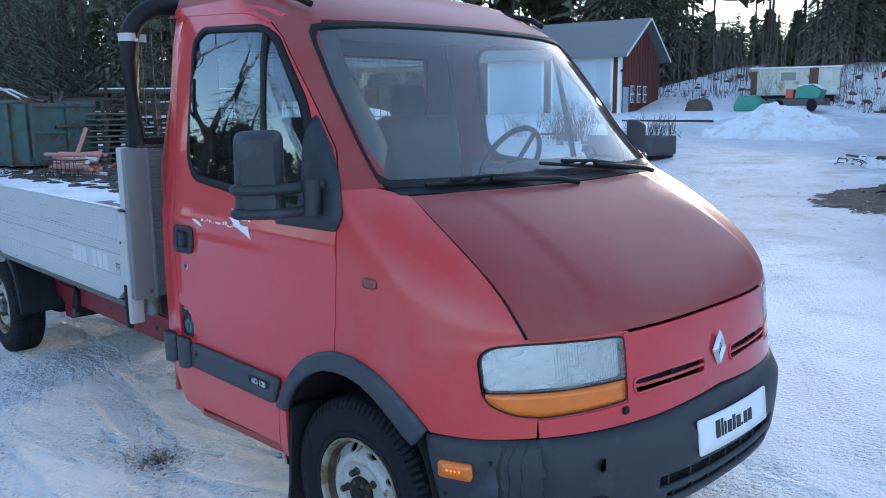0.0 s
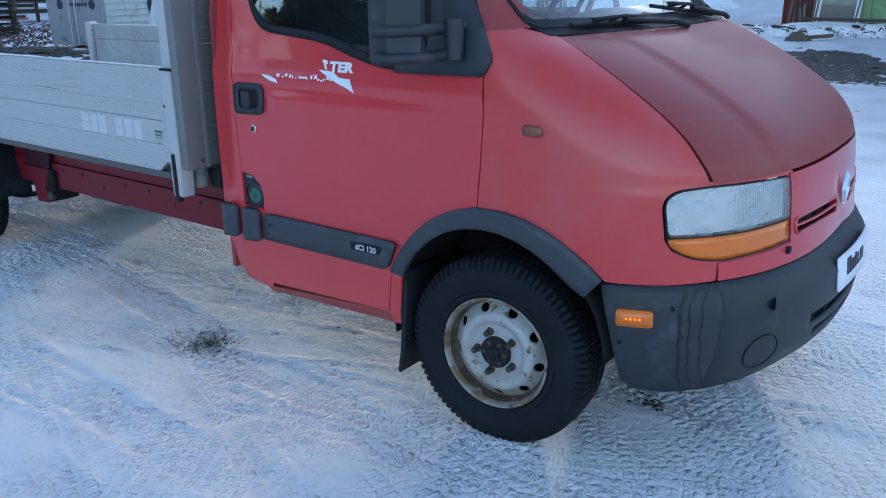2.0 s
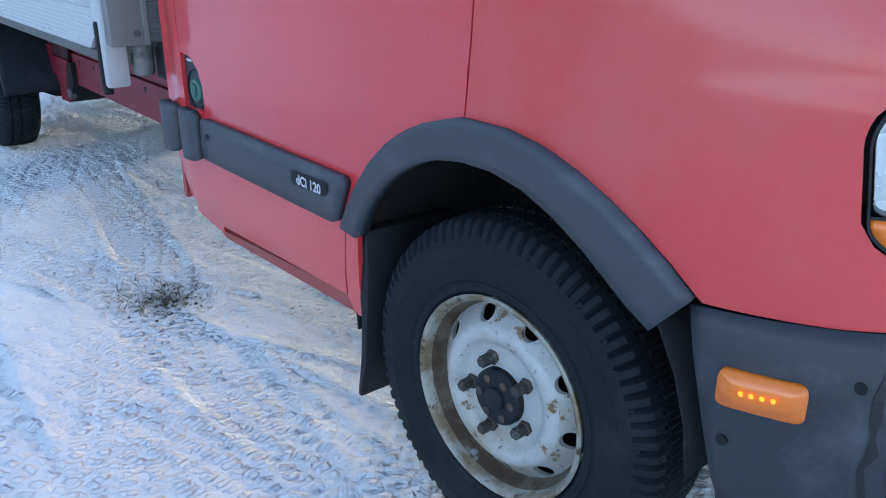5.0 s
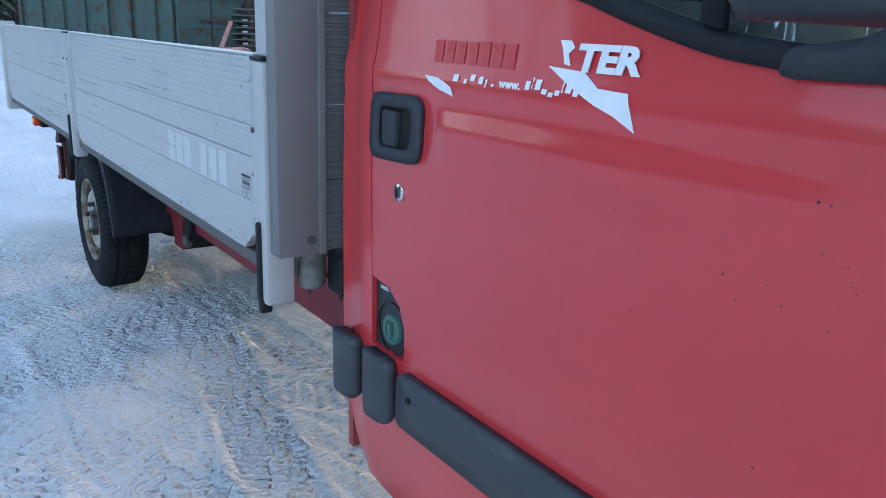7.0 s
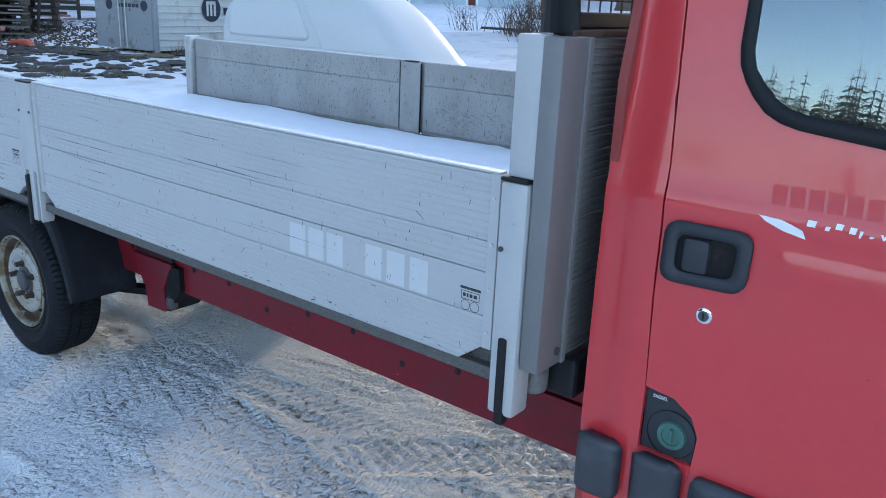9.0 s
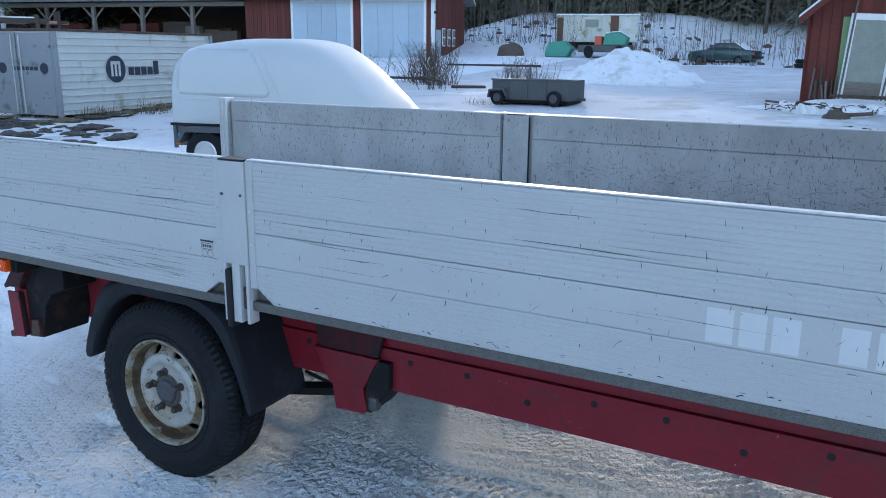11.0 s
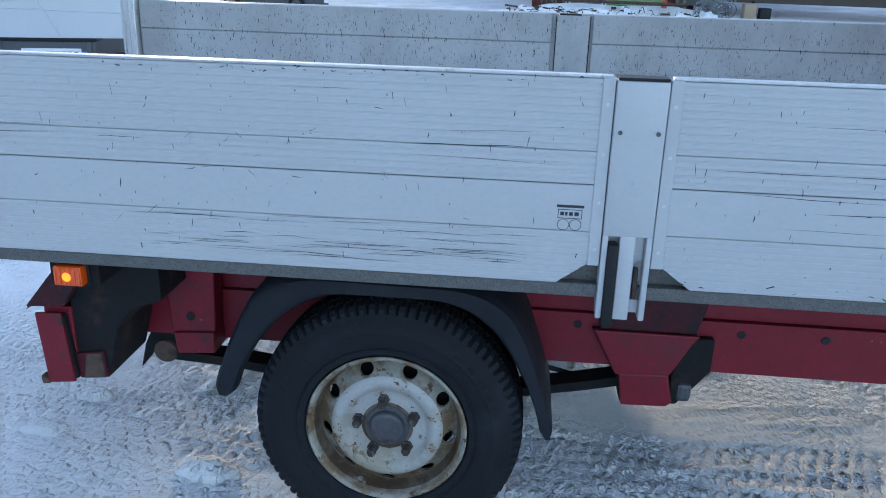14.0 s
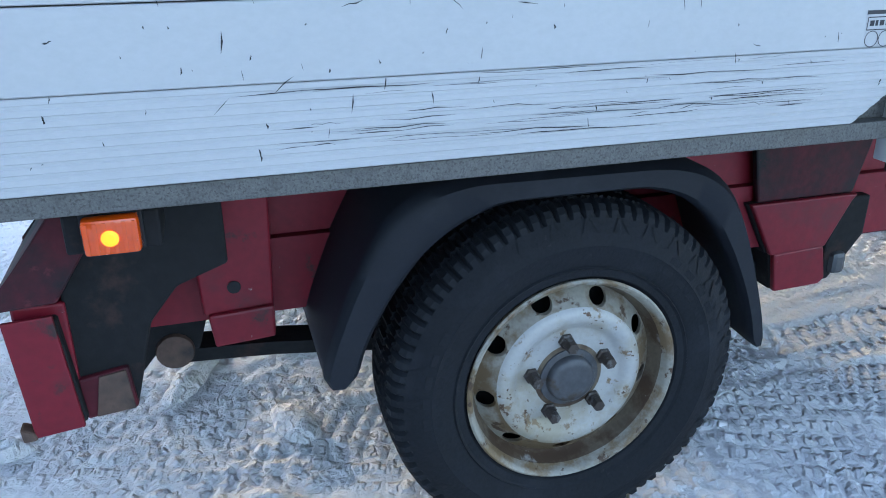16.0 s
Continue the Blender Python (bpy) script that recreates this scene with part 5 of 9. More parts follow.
for s in (1, -1):
    yr = CY - s * (CY - .30)
    rail = part("chassis_rail", channel(yr, .430, .578, -4.97, -.55, .07, s), RED_FRAME, truck, "dark red chassis rail with rust and holes", 40)
    part("upper_rail", channel(yr + s * .014, .581, .690, -4.86, -1.36, .06, s), RED_FRAME, rail, "", 40)
    for k in range(15):
        x = -1.45 - .215 * k
        part("rail_hole", capped([(.011, 0), (.011, -s * .001)], 12, None, 'y', (x, yr - s * .001, .545 if k % 3 else .50)), BLACK, rail)
    for x in (-1.75, -2.25, -2.75):
        part("rail_clip", box(x - .03, x + .03, min(yr + s * .03, yr + s * .05), max(yr + s * .03, yr + s * .05), .57, .69, .004), RED_FRAME, rail)

    def sb(x0, x1, y0, y1, z0, z1, bev=.006, s=s):
        a, b = sorted((CY - s * (CY - y0), CY - s * (CY - y1)))
        return box(x0, x1, a, b, z0, z1, bev)

    def sp(outline, y0, y1, bev=.005, s=s):
        a, b = sorted((CY - s * (CY - y0), CY - s * (CY - y1)))
        return prism(outline, 'y', a, b, bev)
    # front hanger of the leaf spring
    web = [(-3.560, .543), (-3.280, .543), (-3.294, .525), (-3.347, .422), (-3.491, .416), (-3.549, .525)]
    foot = [(-3.482, .418), (-3.350, .424), (-3.331, .341), (-3.347, .328), (-3.467, .324)]
    h = part("spring_hanger", sp(web, .272, .288, .004), RED_FRAME, truck, "dark red leaf spring hanger")
    part("hanger_body", sp([(x - .004, z) for x, z in web], .288, .50), DARK, h)
    part("hanger_top", sp([(-3.54, .544), (-3.29, .544), (-3.25, .70), (-3.57, .70)], .280, .298), RED_GRIMY, h)
    part("hanger_foot", sp(foot, .272, .288, .004), RED_FRAME, h)
    part("foot_body", sp([(x - .003, z) for x, z in foot], .288, .47), DARK, h)
    part("hanger_web", sp([(-3.34, .43), (-3.30, .535), (-3.24, .535), (-3.24, .44), (-3.27, .40), (-3.32, .335), (-3.34, .335)], .276, .42), DARK, h)
    part("bump_stop", sb(-3.325, -3.285, .262, .30, .35, .405, .012), HUB, h)
    # rear hanger, shackle and leaf spring
    h = part("rear_hanger", sp([(-4.725, .70), (-4.580, .70), (-4.588, .475), (-4.712, .468)], .235, .30), RED_FRAME, truck, "dark red rear spring hanger")
    part("hanger_foot", sp([(-4.705, .472), (-4.588, .478), (-4.590, .415), (-4.698, .408)], .225, .33), RED_FRAME, h)
    part("hanger_hole", capped([(.012, 0), (.012, -s * .002)], 14, None, 'y', (-4.655, CY - s * (CY - .234), .52)), BLACK, h)
    part("shackle", capped([(.034, -.05), (.036, -.045), (.036, .045), (.034, .05)], 20, None, 'y', (-4.775, CY - s * (CY - .36), .365)), RUST, truck, "", 40)
    part("shackle_plate", sp([(-4.81, .36), (-4.86, .30), (-4.84, .38), (-4.74, .58), (-4.66, .58), (-4.70, .46), (-4.73, .36)], .32, .335), DARK, truck)
    bm = bmesh.new()
    pts = [(-4.775, .345), (-4.6, .335), (-4.35, .305), (-4.08, .275), (-3.8, .295), (-3.55, .345), (-3.33, .40)]
    ps = resample(pts, 24, False)
    rows = []
    for p in ps:
        rows.append([bm.verts.new((p.x, CY - s * (CY - y), p.y + z)) for y, z in ((.33, -.014), (.40, -.014), (.40, .014), (.33, .014))])
    for a, b in zip(rows, rows[1:]):
        for k in range(4):
            bm.faces.new((a[k], a[(k + 1) % 4], b[(k + 1) % 4], b[k]))
    bmesh.ops.recalc_face_normals(bm, faces=bm.faces[:])
    part("leaf_spring", bm, DARK, truck, "dark leaf spring", 40)
    # bar under the rear end
    u = part("rear_bar", sp([(-4.985, .588), (-4.915, .592), (-4.900, .398), (-4.972, .390)], .050, .058, .002), RED_FRAME, truck, "red end plate of the rear underrun bar")
    part("bar_core", sp([(-4.975, .580), (-4.912, .584), (-4.896, .402), (-4.965, .396)], .058, .40), DARK, u)
    part("bar_top", sp([(-5.01, .592), (-5.0, .604), (-4.905, .610), (-4.80, .770), (-4.875, .770)], .05, .36), RED_GRIMY, u, "grimy dark red slanting flange")
    part("bar_plate", sp([(-4.892, .61), (-4.83, .72), (-4.81, .72), (-4.815, .43), (-4.84, .395), (-4.885, .42)], .085, .10), DARK, u)
    part("bar_foot", sp([(-4.905, .468), (-4.828, .480), (-4.822, .404), (-4.90, .396)], .072, .12), RED_GRIMY, u)
    part("foot_rust", sp([(-4.872, .470), (-4.832, .476), (-4.826, .406), (-4.885, .400)], .069, .073, .001), RUST, u)
    part("bar_foot", sp([(-4.992, .412), (-4.972, .402), (-4.968, .388), (-4.99, .386)], .045, .075), RUST, u)
    part("bar_support", sp([(-4.905, .402), (-4.825, .398), (-4.805, .47), (-4.785, .545), (-4.74, .60), (-4.66, .63), (-4.66, .775), (-4.905, .775)], .082, .30), DARK, u)
    part("bar_web", sb(-4.90, -4.80, .10, .34, .62, .74, .004), DARK, u)
    part("lamp_bracket", sb(-4.86, -4.74, -.050, .06, .72, .775, .004), DARK, truck)
part("rear_cross_bar", box(-4.975, -4.90, .075, 2 * CY - .075, .43, .60, .004), RED_FRAME, truck, "red rear underrun bar")
part("rear_axle", tube([(-WB, .2, AXLE_Z), (-WB, 2 * CY - .2, AXLE_Z)], .05, 12), DARK, truck, "", 50)
part("front_axle", tube([(0, .2, AXLE_Z), (0, 2 * CY - .2, AXLE_Z)], .04, 12), DARK, truck, "", 50)
part("engine_tray", box(-.45, .65, .42, 1.57, .30, .60, .05), DARK, truck)
part("gearbox", box(-1.3, -.45, .6, 1.4, .36, .58, .05), DARK, truck)
part("battery_box", box(-3.15, -2.75, .42, .75, .36, .60, .02), DARK, truck)
part("brake_rod", tube([(-4.60, .36, .475), (-4.45, .36, .47), (-4.30, .37, .455)], .006, 6), BLACK, truck)
part("brake_hose", tube([(-3.30, .42, .42), (-3.40, .44, .33), (-3.55, .44, .31), (-3.72, .42, .36)], .007, 6), BLACK, truck)
# side marker at the rear, its bulb lit
mk = part("rear_side_marker", box(-4.834, -4.764, -.083, -.055, .727, .776, .006), MARKER, truck, "lit orange side marker lamp", 40)
for k in range(6):
    part("lens_rib", box(-4.830 + .0115 * k, -4.8255 + .0115 * k, -.0845, -.0830, .731, .772), MARKER, mk)
part("marker_foot", box(-4.838, -4.760, -.057, -.047, .723, .780, .003), BLACK, mk)
part("marker_bulb", capped([(.010, 0), (.011, -.0015), (.006, -.003)], 16, None, 'y', (-4.800, -.083, .751)), AMBER_LIT, mk)

# damp streaks down the bumper
WET = mat("damp_streak", (.007, .008, .010), .55, 0, .2, 20, 80, 0)
for x0, w0 in ((.615, .016), (.640, .007), (.668, .005)):
    lo, hi = [], []
    for k in range(12):
        z = .70 - .345 * k / 11
        d = .004 * math.sin(k * 1.9 + x0 * 40)
        lo.append((x0 + d, z))
        hi.append((x0 + d + w0 * (1 - .6 * k / 11) * (.7 + .5 * math.sin(k * 2.7)), z))
    part("damp_streak", facing(strip(lo, hi, lambda x, z: bump_s(x, z) - Vector((-.0006, .0012, 0)), 14, 1), (0, -1, 0)), WET, bumper)

# print and scratches on the near drop sides
def decal(x0, x1, z0, z1, material, parent, name="print_bar", lean=0.0, lift=.0006):
    bm = bmesh.new()
    bm.faces.new([bm.verts.new((x, BED_Y - lift, z)) for x, z in ((x0, z0), (x1, z0), (x1 + lean, z1), (x0 + lean, z1))])
    return part(name, bm, material, parent)


for x0, x1 in ((-2.156, -2.098), (-2.085, -2.030), (-2.018, -1.962), (-1.885, -1.832), (-1.816, -1.760), (-1.744, -1.690)):
    decal(x0, x1, .942, 1.022, PRINT, near_a)
for x0, d in ((-1.597, near_a), (-3.700, near_b)):
    decal(x0, x0 + .056, .985, .991, INK, d)
    for a, b, c, e in ((0.003, .053, .980, .9815), (.003, .0045, .962, .980), (.0515, .053, .962, .980), (.008, .016, .968, .976), (.018, .023, .968, .976), (.026, .034, .968, .976), (.037, .046, .968, .976), (.003, .053, .9615, .963)):
        decal(x0 + a, x0 + b, c, e, INK, d)
    for c in (.0155, .0405):
        bm = bmesh.new()
        n = 20
        o = [bm.verts.new((x0 + c + .0125 * math.cos(2 * math.pi * k / n), BED_Y - .0006, .9485 + .0125 * math.sin(2 * math.pi * k / n))) for k in range(n)]
        i = [bm.verts.new((x0 + c + .0112 * math.cos(2 * math.pi * k / n), BED_Y - .0006, .9485 + .0112 * math.sin(2 * math.pi * k / n))) for k in range(n)]
        for k in range(n):
            bm.faces.new((o[k], o[(k + 1) % n], i[(k + 1) % n], i[k]))
        part("print_ring", bm, INK, d)
rnd = random.Random(11)


def scratches(name, parent, count, xr, zr, length, slope, wide, y=BED_Y, s=-1):
    """Fine scratches as thin slivers on the panel."""
    bm = bmesh.new()
    for _ in range(count):
        x, z = rnd.uniform(*xr), rnd.uniform(*zr)
        n = rnd.randint(2, 5)
        ln, sl, w = rnd.uniform(*length), rnd.uniform(*slope), rnd.uniform(*wide)
        pts = [(x + ln * k / n, z + sl * ln * k / n + rnd.uniform(-.0015, .0015)) for k in range(n + 1)]
        lo = [bm.verts.new((a, y + s * .0007, b)) for a, b in pts]
        ux, uz = (1, 0) if abs(sl) > 1 else (0, 1)
        wide_at = [w * rnd.uniform(.3, 1) if 0 < k < n else w * .1 for k in range(n + 1)]
        hi = [bm.verts.new((a + ux * g, y + s * .0007, b + uz * g)) for (a, b), g in zip(pts, wide_at)]
        for k in range(n):
            bm.faces.new((lo[k], lo[k + 1], hi[k + 1], hi[k]))
    ob = part(name, bm, SCRATCH, parent)
    return tagged(ob, "fine dark scratches", kind="stuff")


scratches("scratching", near_b, 40, (-4.60, -3.80), (.843, .892), (.03, .20), (-.012, .008), (.0007, .0021))
scratches("scratching", near_b, 14, (-4.7, -3.85), (.895, .945), (.05, .25), (-.01, .01), (.0006, .0016))
scratches("scratching", near_b, 230, (-5.5, -3.65), (.85, 1.245), (.0005, .003), (-9, 9), (.001, .0032))
scratches("scratching", near_b, 26, (-5.4, -3.65), (.85, 1.23), (.004, .03), (-1.2, 1.2), (.001, .0028))
scratches("scratching", near_b, 60, (-5.5, -3.63), (1.236, 1.2495), (.002, .012), (-.3, .3), (.0012, .004))
scratches("scratching", near_b, 9, (-5.3, -3.8), (1.08, 1.21), (.08, .35), (-.04, .04), (.0008, .002))
scratches("scratching", near_a, 220, (-3.45, -1.55), (.84, 1.245), (.0005, .003), (-9, 9), (.001, .003))
scratches("scratching", near_a, 24, (-3.4, -1.6), (.84, 1.23), (.004, .03), (-1.2, 1.2), (.001, .0026))
scratches("scratching", near_a, 50, (-3.45, -1.55), (.822, .84), (.003, .02), (-.3, .3), (.0012, .004))
scratches("scratching", near_a, 12, (-3.4, -2.2), (.93, 1.20), (.10, .40), (-.03, .02), (.0008, .002))
scratches("scratching", far_b, 1100, (-5.5, -3.65), (.88, 1.24), (.0006, .003), (-12, 12), (.0014, .0042), FAR_Y - .034, -1)
scratches("scratching", far_a, 1300, (-3.42, -1.6), (.88, 1.22), (.0006, .004), (-9, 9), (.001, .0034), FAR_Y - .034, -1)
scratches("scratching", far_a, 420, (-3.42, -1.6), (.87, 1.02), (.01, .07), (-.5, .5), (.0006, .0018), FAR_Y - .034, -1)

# chips and rust specks on the door and wing
bm = bmesh.new()
for _ in range(46):
    x, z = rnd.uniform(-1.0, -.05), rnd.uniform(.75, 1.2)
    if rnd.random() < .55:
        x = rnd.uniform(-.42, -.08)
        z = rnd.uniform(1.0, 1.2)
    r = rnd.uniform(.0008, .0022)
    p = door_skin(x, z)
    bm.faces.new([bm.verts.new((p.x + r * math.cos(k * 1.2566) * rnd.uniform(.6, 1.2), p.y - .0009, p.z + r * math.sin(k * 1.2566))) for k in range(5)])
tagged(part("rust_speckle", bm, RUST, near_door), "small rust specks", kind="stuff")

# ---- ground ----
SNOW = mat("trodden_snow", (0.95, 0.955, 0.96), 0.9, 0, 0.04, 2.3, 38, 0, [((0.87, 0.88, 0.90), 0.9, 0.50, 0.72), ((0.90, 0.905, 0.92), 30, 0.56, 0.70), ((0.83, 0.82, 0.81), 2.6, 0.72, 0.84)], spec=0.08)


def snow_relief(m):
    """Grains, crumbs and pressed tread marks as fine relief; the tracks run in four directions and come and go."""
    n, l = m.node_tree.nodes, m.node_tree.links
    co = n.new("ShaderNodeTexCoord").outputs["Object"]

    def math_node(op, a, b):
        k = n.new("ShaderNodeMath")
        k.operation = op
        for slot, v in zip(k.inputs, (a, b)):
            if isinstance(v, (int, float)):
                slot.default_value = v
            else:
                l.new(v, slot)
        return k.outputs[0]

    def noise_at(scale, detail, rough, vec):
        t = n.new("ShaderNodeTexNoise")
        t.inputs["Scale"].default_value, t.inputs["Detail"].default_value, t.inputs["Roughness"].default_value = scale, detail, rough
        l.new(vec, t.inputs["Vector"])
        return t.outputs[0]

    def gate(v, lo, hi):
        r = n.new("ShaderNodeMapRange")
        r.inputs["From Min"].default_value, r.inputs["From Max"].default_value = lo, hi
        l.new(v, r.inputs["Value"])
        return r.outputs[0]

    total = math_node('MULTIPLY', noise_at(24, 8, .75, co), 1.35)
    total = math_node('ADD', total, math_node('MULTIPLY', noise_at(3.1, 3, .55, co), 1.3))
    for scale, height in ((29, .34), (70, .26)):
        crumbs = n.new("ShaderNodeTexVoronoi")
        crumbs.inputs["Scale"].default_value = scale
        l.new(co, crumbs.inputs["Vector"])
        total = math_node('SUBTRACT', total, math_node('MULTIPLY', crumbs.outputs["Distance"], height))
    sep = n.new("ShaderNodeSeparateXYZ")
    l.new(co, sep.inputs[0])
    far = gate(sep.outputs["Y"], 3.5, 8.0)
    total = math_node('ADD', total, math_node('MULTIPLY', math_node('MULTIPLY', noise_at(1.3, 6, .62, co), far), 7.0))
    close = math_node('SUBTRACT', 1.0, far)
    for angle, shift in ((4, 0.0), (-17, 3.1), (58, 7.7), (21, 12.3)):
        mp = n.new("ShaderNodeMapping")
        mp.inputs["Rotation"].default_value = (0, 0, radians(angle))
        mp.inputs["Location"].default_value = (shift, shift * .7, 0)
        l.new(co, mp.inputs["Vector"])
        waves = []
        for axis, period in (('X', .036), ('Y', .058)):
            wv = n.new("ShaderNodeTexWave")
            wv.bands_direction = axis
            wv.inputs["Scale"].default_value = .314 / period
            wv.inputs["Distortion"].default_value = 2.2
            wv.inputs["Detail"].default_value = 2
            wv.inputs["Detail Scale"].default_value = 4
            l.new(mp.outputs[0], wv.inputs["Vector"])
            waves.append(gate(wv.outputs["Fac"], .25, .65))
        st = n.new("ShaderNodeMapping")
        st.inputs["Scale"].default_value = (.30, 2.6, 1)
        l.new(mp.outputs[0], st.inputs["Vector"])
        mask = math_node('MULTIPLY', gate(noise_at(1.0, 2, .5, st.outputs[0]), .47, .53), gate(noise_at(3.0, 3, .6, mp.outputs[0]), .38, .55))
        mask = math_node('MULTIPLY', mask, close)
        total = math_node('ADD', total, math_node('MULTIPLY', math_node('MULTIPLY', math_node('MULTIPLY', waves[0], waves[1]), mask), .95))
    bp = n.new("ShaderNodeBump")
    bp.inputs["Strength"].default_value, bp.inputs["Distance"].default_value = .90, .016
    l.new(total, bp.inputs["Height"])
    l.new(bp.outputs[0], n["Principled BSDF"].inputs["Normal"])


snow_relief(SNOW)


def dirt_and_shade(m):
    """The yard beyond the truck: tree shade painted into greyer, driven-on snow with dark specks, setting in over an
    uneven edge.
    """
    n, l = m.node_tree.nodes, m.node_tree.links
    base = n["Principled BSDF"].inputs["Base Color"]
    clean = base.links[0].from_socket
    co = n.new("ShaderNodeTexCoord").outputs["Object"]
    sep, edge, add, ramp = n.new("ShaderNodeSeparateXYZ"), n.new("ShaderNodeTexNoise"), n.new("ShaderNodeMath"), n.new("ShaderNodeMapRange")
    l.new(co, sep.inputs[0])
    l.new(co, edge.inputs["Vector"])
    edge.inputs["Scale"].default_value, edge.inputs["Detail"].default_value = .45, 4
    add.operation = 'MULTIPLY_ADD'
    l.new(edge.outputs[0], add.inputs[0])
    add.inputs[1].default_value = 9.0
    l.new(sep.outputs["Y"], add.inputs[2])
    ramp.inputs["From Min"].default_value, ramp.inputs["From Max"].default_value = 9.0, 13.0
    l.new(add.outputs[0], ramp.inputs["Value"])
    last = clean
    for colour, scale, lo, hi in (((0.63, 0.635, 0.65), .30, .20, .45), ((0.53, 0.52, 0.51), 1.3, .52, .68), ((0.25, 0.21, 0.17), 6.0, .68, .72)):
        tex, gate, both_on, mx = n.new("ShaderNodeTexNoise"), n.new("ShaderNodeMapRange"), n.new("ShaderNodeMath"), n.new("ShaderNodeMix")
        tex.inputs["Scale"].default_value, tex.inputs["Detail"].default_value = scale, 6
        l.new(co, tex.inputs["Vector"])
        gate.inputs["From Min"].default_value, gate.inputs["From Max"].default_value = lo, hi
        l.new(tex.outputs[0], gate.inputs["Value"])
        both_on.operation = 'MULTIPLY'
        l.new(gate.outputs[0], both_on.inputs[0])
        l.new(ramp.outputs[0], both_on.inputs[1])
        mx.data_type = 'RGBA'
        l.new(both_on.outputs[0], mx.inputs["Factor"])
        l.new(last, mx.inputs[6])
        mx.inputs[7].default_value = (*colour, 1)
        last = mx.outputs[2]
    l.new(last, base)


dirt_and_shade(SNOW)
SNOW_HEAP = mat("dirty_heaped_snow", (0.82, 0.83, 0.85), 0.9, 0, 0.08, 2, 16, 0.8, [((0.62, 0.61, 0.60), 2.2, 0.50, 0.66), ((0.16, 0.13, 0.10), 6, 0.65, 0.70)], dist=0.04, spec=0.05)
SNOW_FAR = mat("far_snow", (0.78, 0.79, 0.82), 0.6, 0, 0.08, 0.6, 9, 0.6, [((0.25, 0.22, 0.17), 1.4, 0.60, 0.68), ((0.20, 0.16, 0.12), 4.5, 0.64, 0.70)], dist=0.05, spec=0.05)
EARTH = mat("bare_earth", (0.05, 0.043, 0.036), 0.9, 0, 0.4, 3, 40, 0.9, [((0.5, 0.5, 0.51), 5, 0.62, 0.68), ((0.16, 0.15, 0.13), 14, 0.56, 0.66)], dist=0.02)
WOOD_GREY = mat("weathered_wood", (0.16, 0.14, 0.12), 0.85, 0, 0.3, 5, 60, 0.5, stretch=(1, 1, 6), rand=0.3)
WOOD_DARK = mat("dark_wood", (0.055, 0.042, 0.033), 0.85, 0, 0.3, 5, 60, 0.5, rand=0.35)
BARN_RED = mat("falun_red_boards", (0.125, 0.030, 0.024), 0.85, 0, 0.25, 1.5, 30, 0.5, rand=0.18)
SHED_RED = mat("worn_red_boards", (0.14, 0.030, 0.022), 0.85, 0, 0.3, 2, 30, 0.5, [((0.07, 0.04, 0.035), 4, 0.55, 0.7)], rand=0.2)
ROOF_GREY = mat("grey_roof_sheet", (0.16, 0.17, 0.175), 0.6, 0.1, 0.15, 2, 25, 0.2)
WHITE_TRIM = mat("white_trim_paint", (0.72, 0.73, 0.74), 0.6, 0, 0.1, 4, 50, 0.1)
PALE_DOOR = mat("pale_blue_door_paint", (0.38, 0.47, 0.55), 0.6, 0, 0.08, 2, 30, 0.1, rand=0.06)
GREEN_DOOR = mat("pale_green_door_paint", (0.19, 0.30, 0.14), 0.7, 0, 0.15, 3, 40, 0.3, [((0.30, 0.32, 0.26), 4, 0.58, 0.72)], rand=0.10)
OLD_PANE = mat("dusty_door_pane", (0.20, 0.22, 0.19), 0.35, 0, 0.2, 4, 30, 0.1)
DARK_PANE = mat("dark_window_pane", (0.05, 0.06, 0.07), 0.12, 0, 0.2, 4, 30, 0)
DUMP_GREEN = mat("rusty_green_steel", (0.055, 0.105, 0.095), 0.65, 0.1, 0.25, 3, 40, 0.3, [((0.09, 0.05, 0.03), 3.5, 0.52, 0.62)])
BOX_WHITE = mat("dirty_white_container", (0.55, 0.56, 0.55), 0.6, 0, 0.12, 1.5, 30, 0.15, [((0.28, 0.27, 0.20), 1.6, 0.56, 0.72)])
BOX_GREY = mat("grey_container_door", (0.26, 0.28, 0.305), 0.6, 0, 0.12, 2, 30, 0.15, [((0.11, 0.11, 0.09), 2.0, 0.55, 0.7), ((0.10, 0.05, 0.03), 5, 0.63, 0.68)])
LOGO_BLUE = mat("dark_blue_print", (0.02, 0.028, 0.05), 0.6, 0, 0.1, 5, 30, 0)
DOME_WHITE = mat("white_fibreglass", (0.50, 0.52, 0.53), 0.5, 0, 0.03, 1.5, 30, 0.03)
TRAILER_GREY = mat("grey_trailer_steel", (0.085, 0.09, 0.095), 0.55, 0.3, 0.2, 3, 40, 0.15)
BLUE = mat("blue_paint", (0.05, 0.22, 0.52), 0.5, 0, 0.15, 3, 30, 0.1)
TEAL_CAR = mat("dark_teal_car_paint", (0.022, 0.060, 0.065), 0.35, 0.2, 0.15, 3, 30, 0.05, coat=0.4)
TARP = mat("green_tarpaulin", (0.045, 0.27, 0.20), 0.6, 0, 0.15, 3, 20, 0.4, dist=0.02)
ORANGE = mat("orange_red_plastic", (0.55, 0.09, 0.05), 0.6, 0, 0.15, 6, 40, 0.2)
PINK_PIPE = mat("salmon_pipe", (0.50, 0.22, 0.18), 0.6, 0, 0.15, 6, 40, 0.2, rand=0.25)
ROCK = mat("brown_boulder", (0.10, 0.07, 0.055), 0.9, 0, 0.3, 3, 20, 0.6)
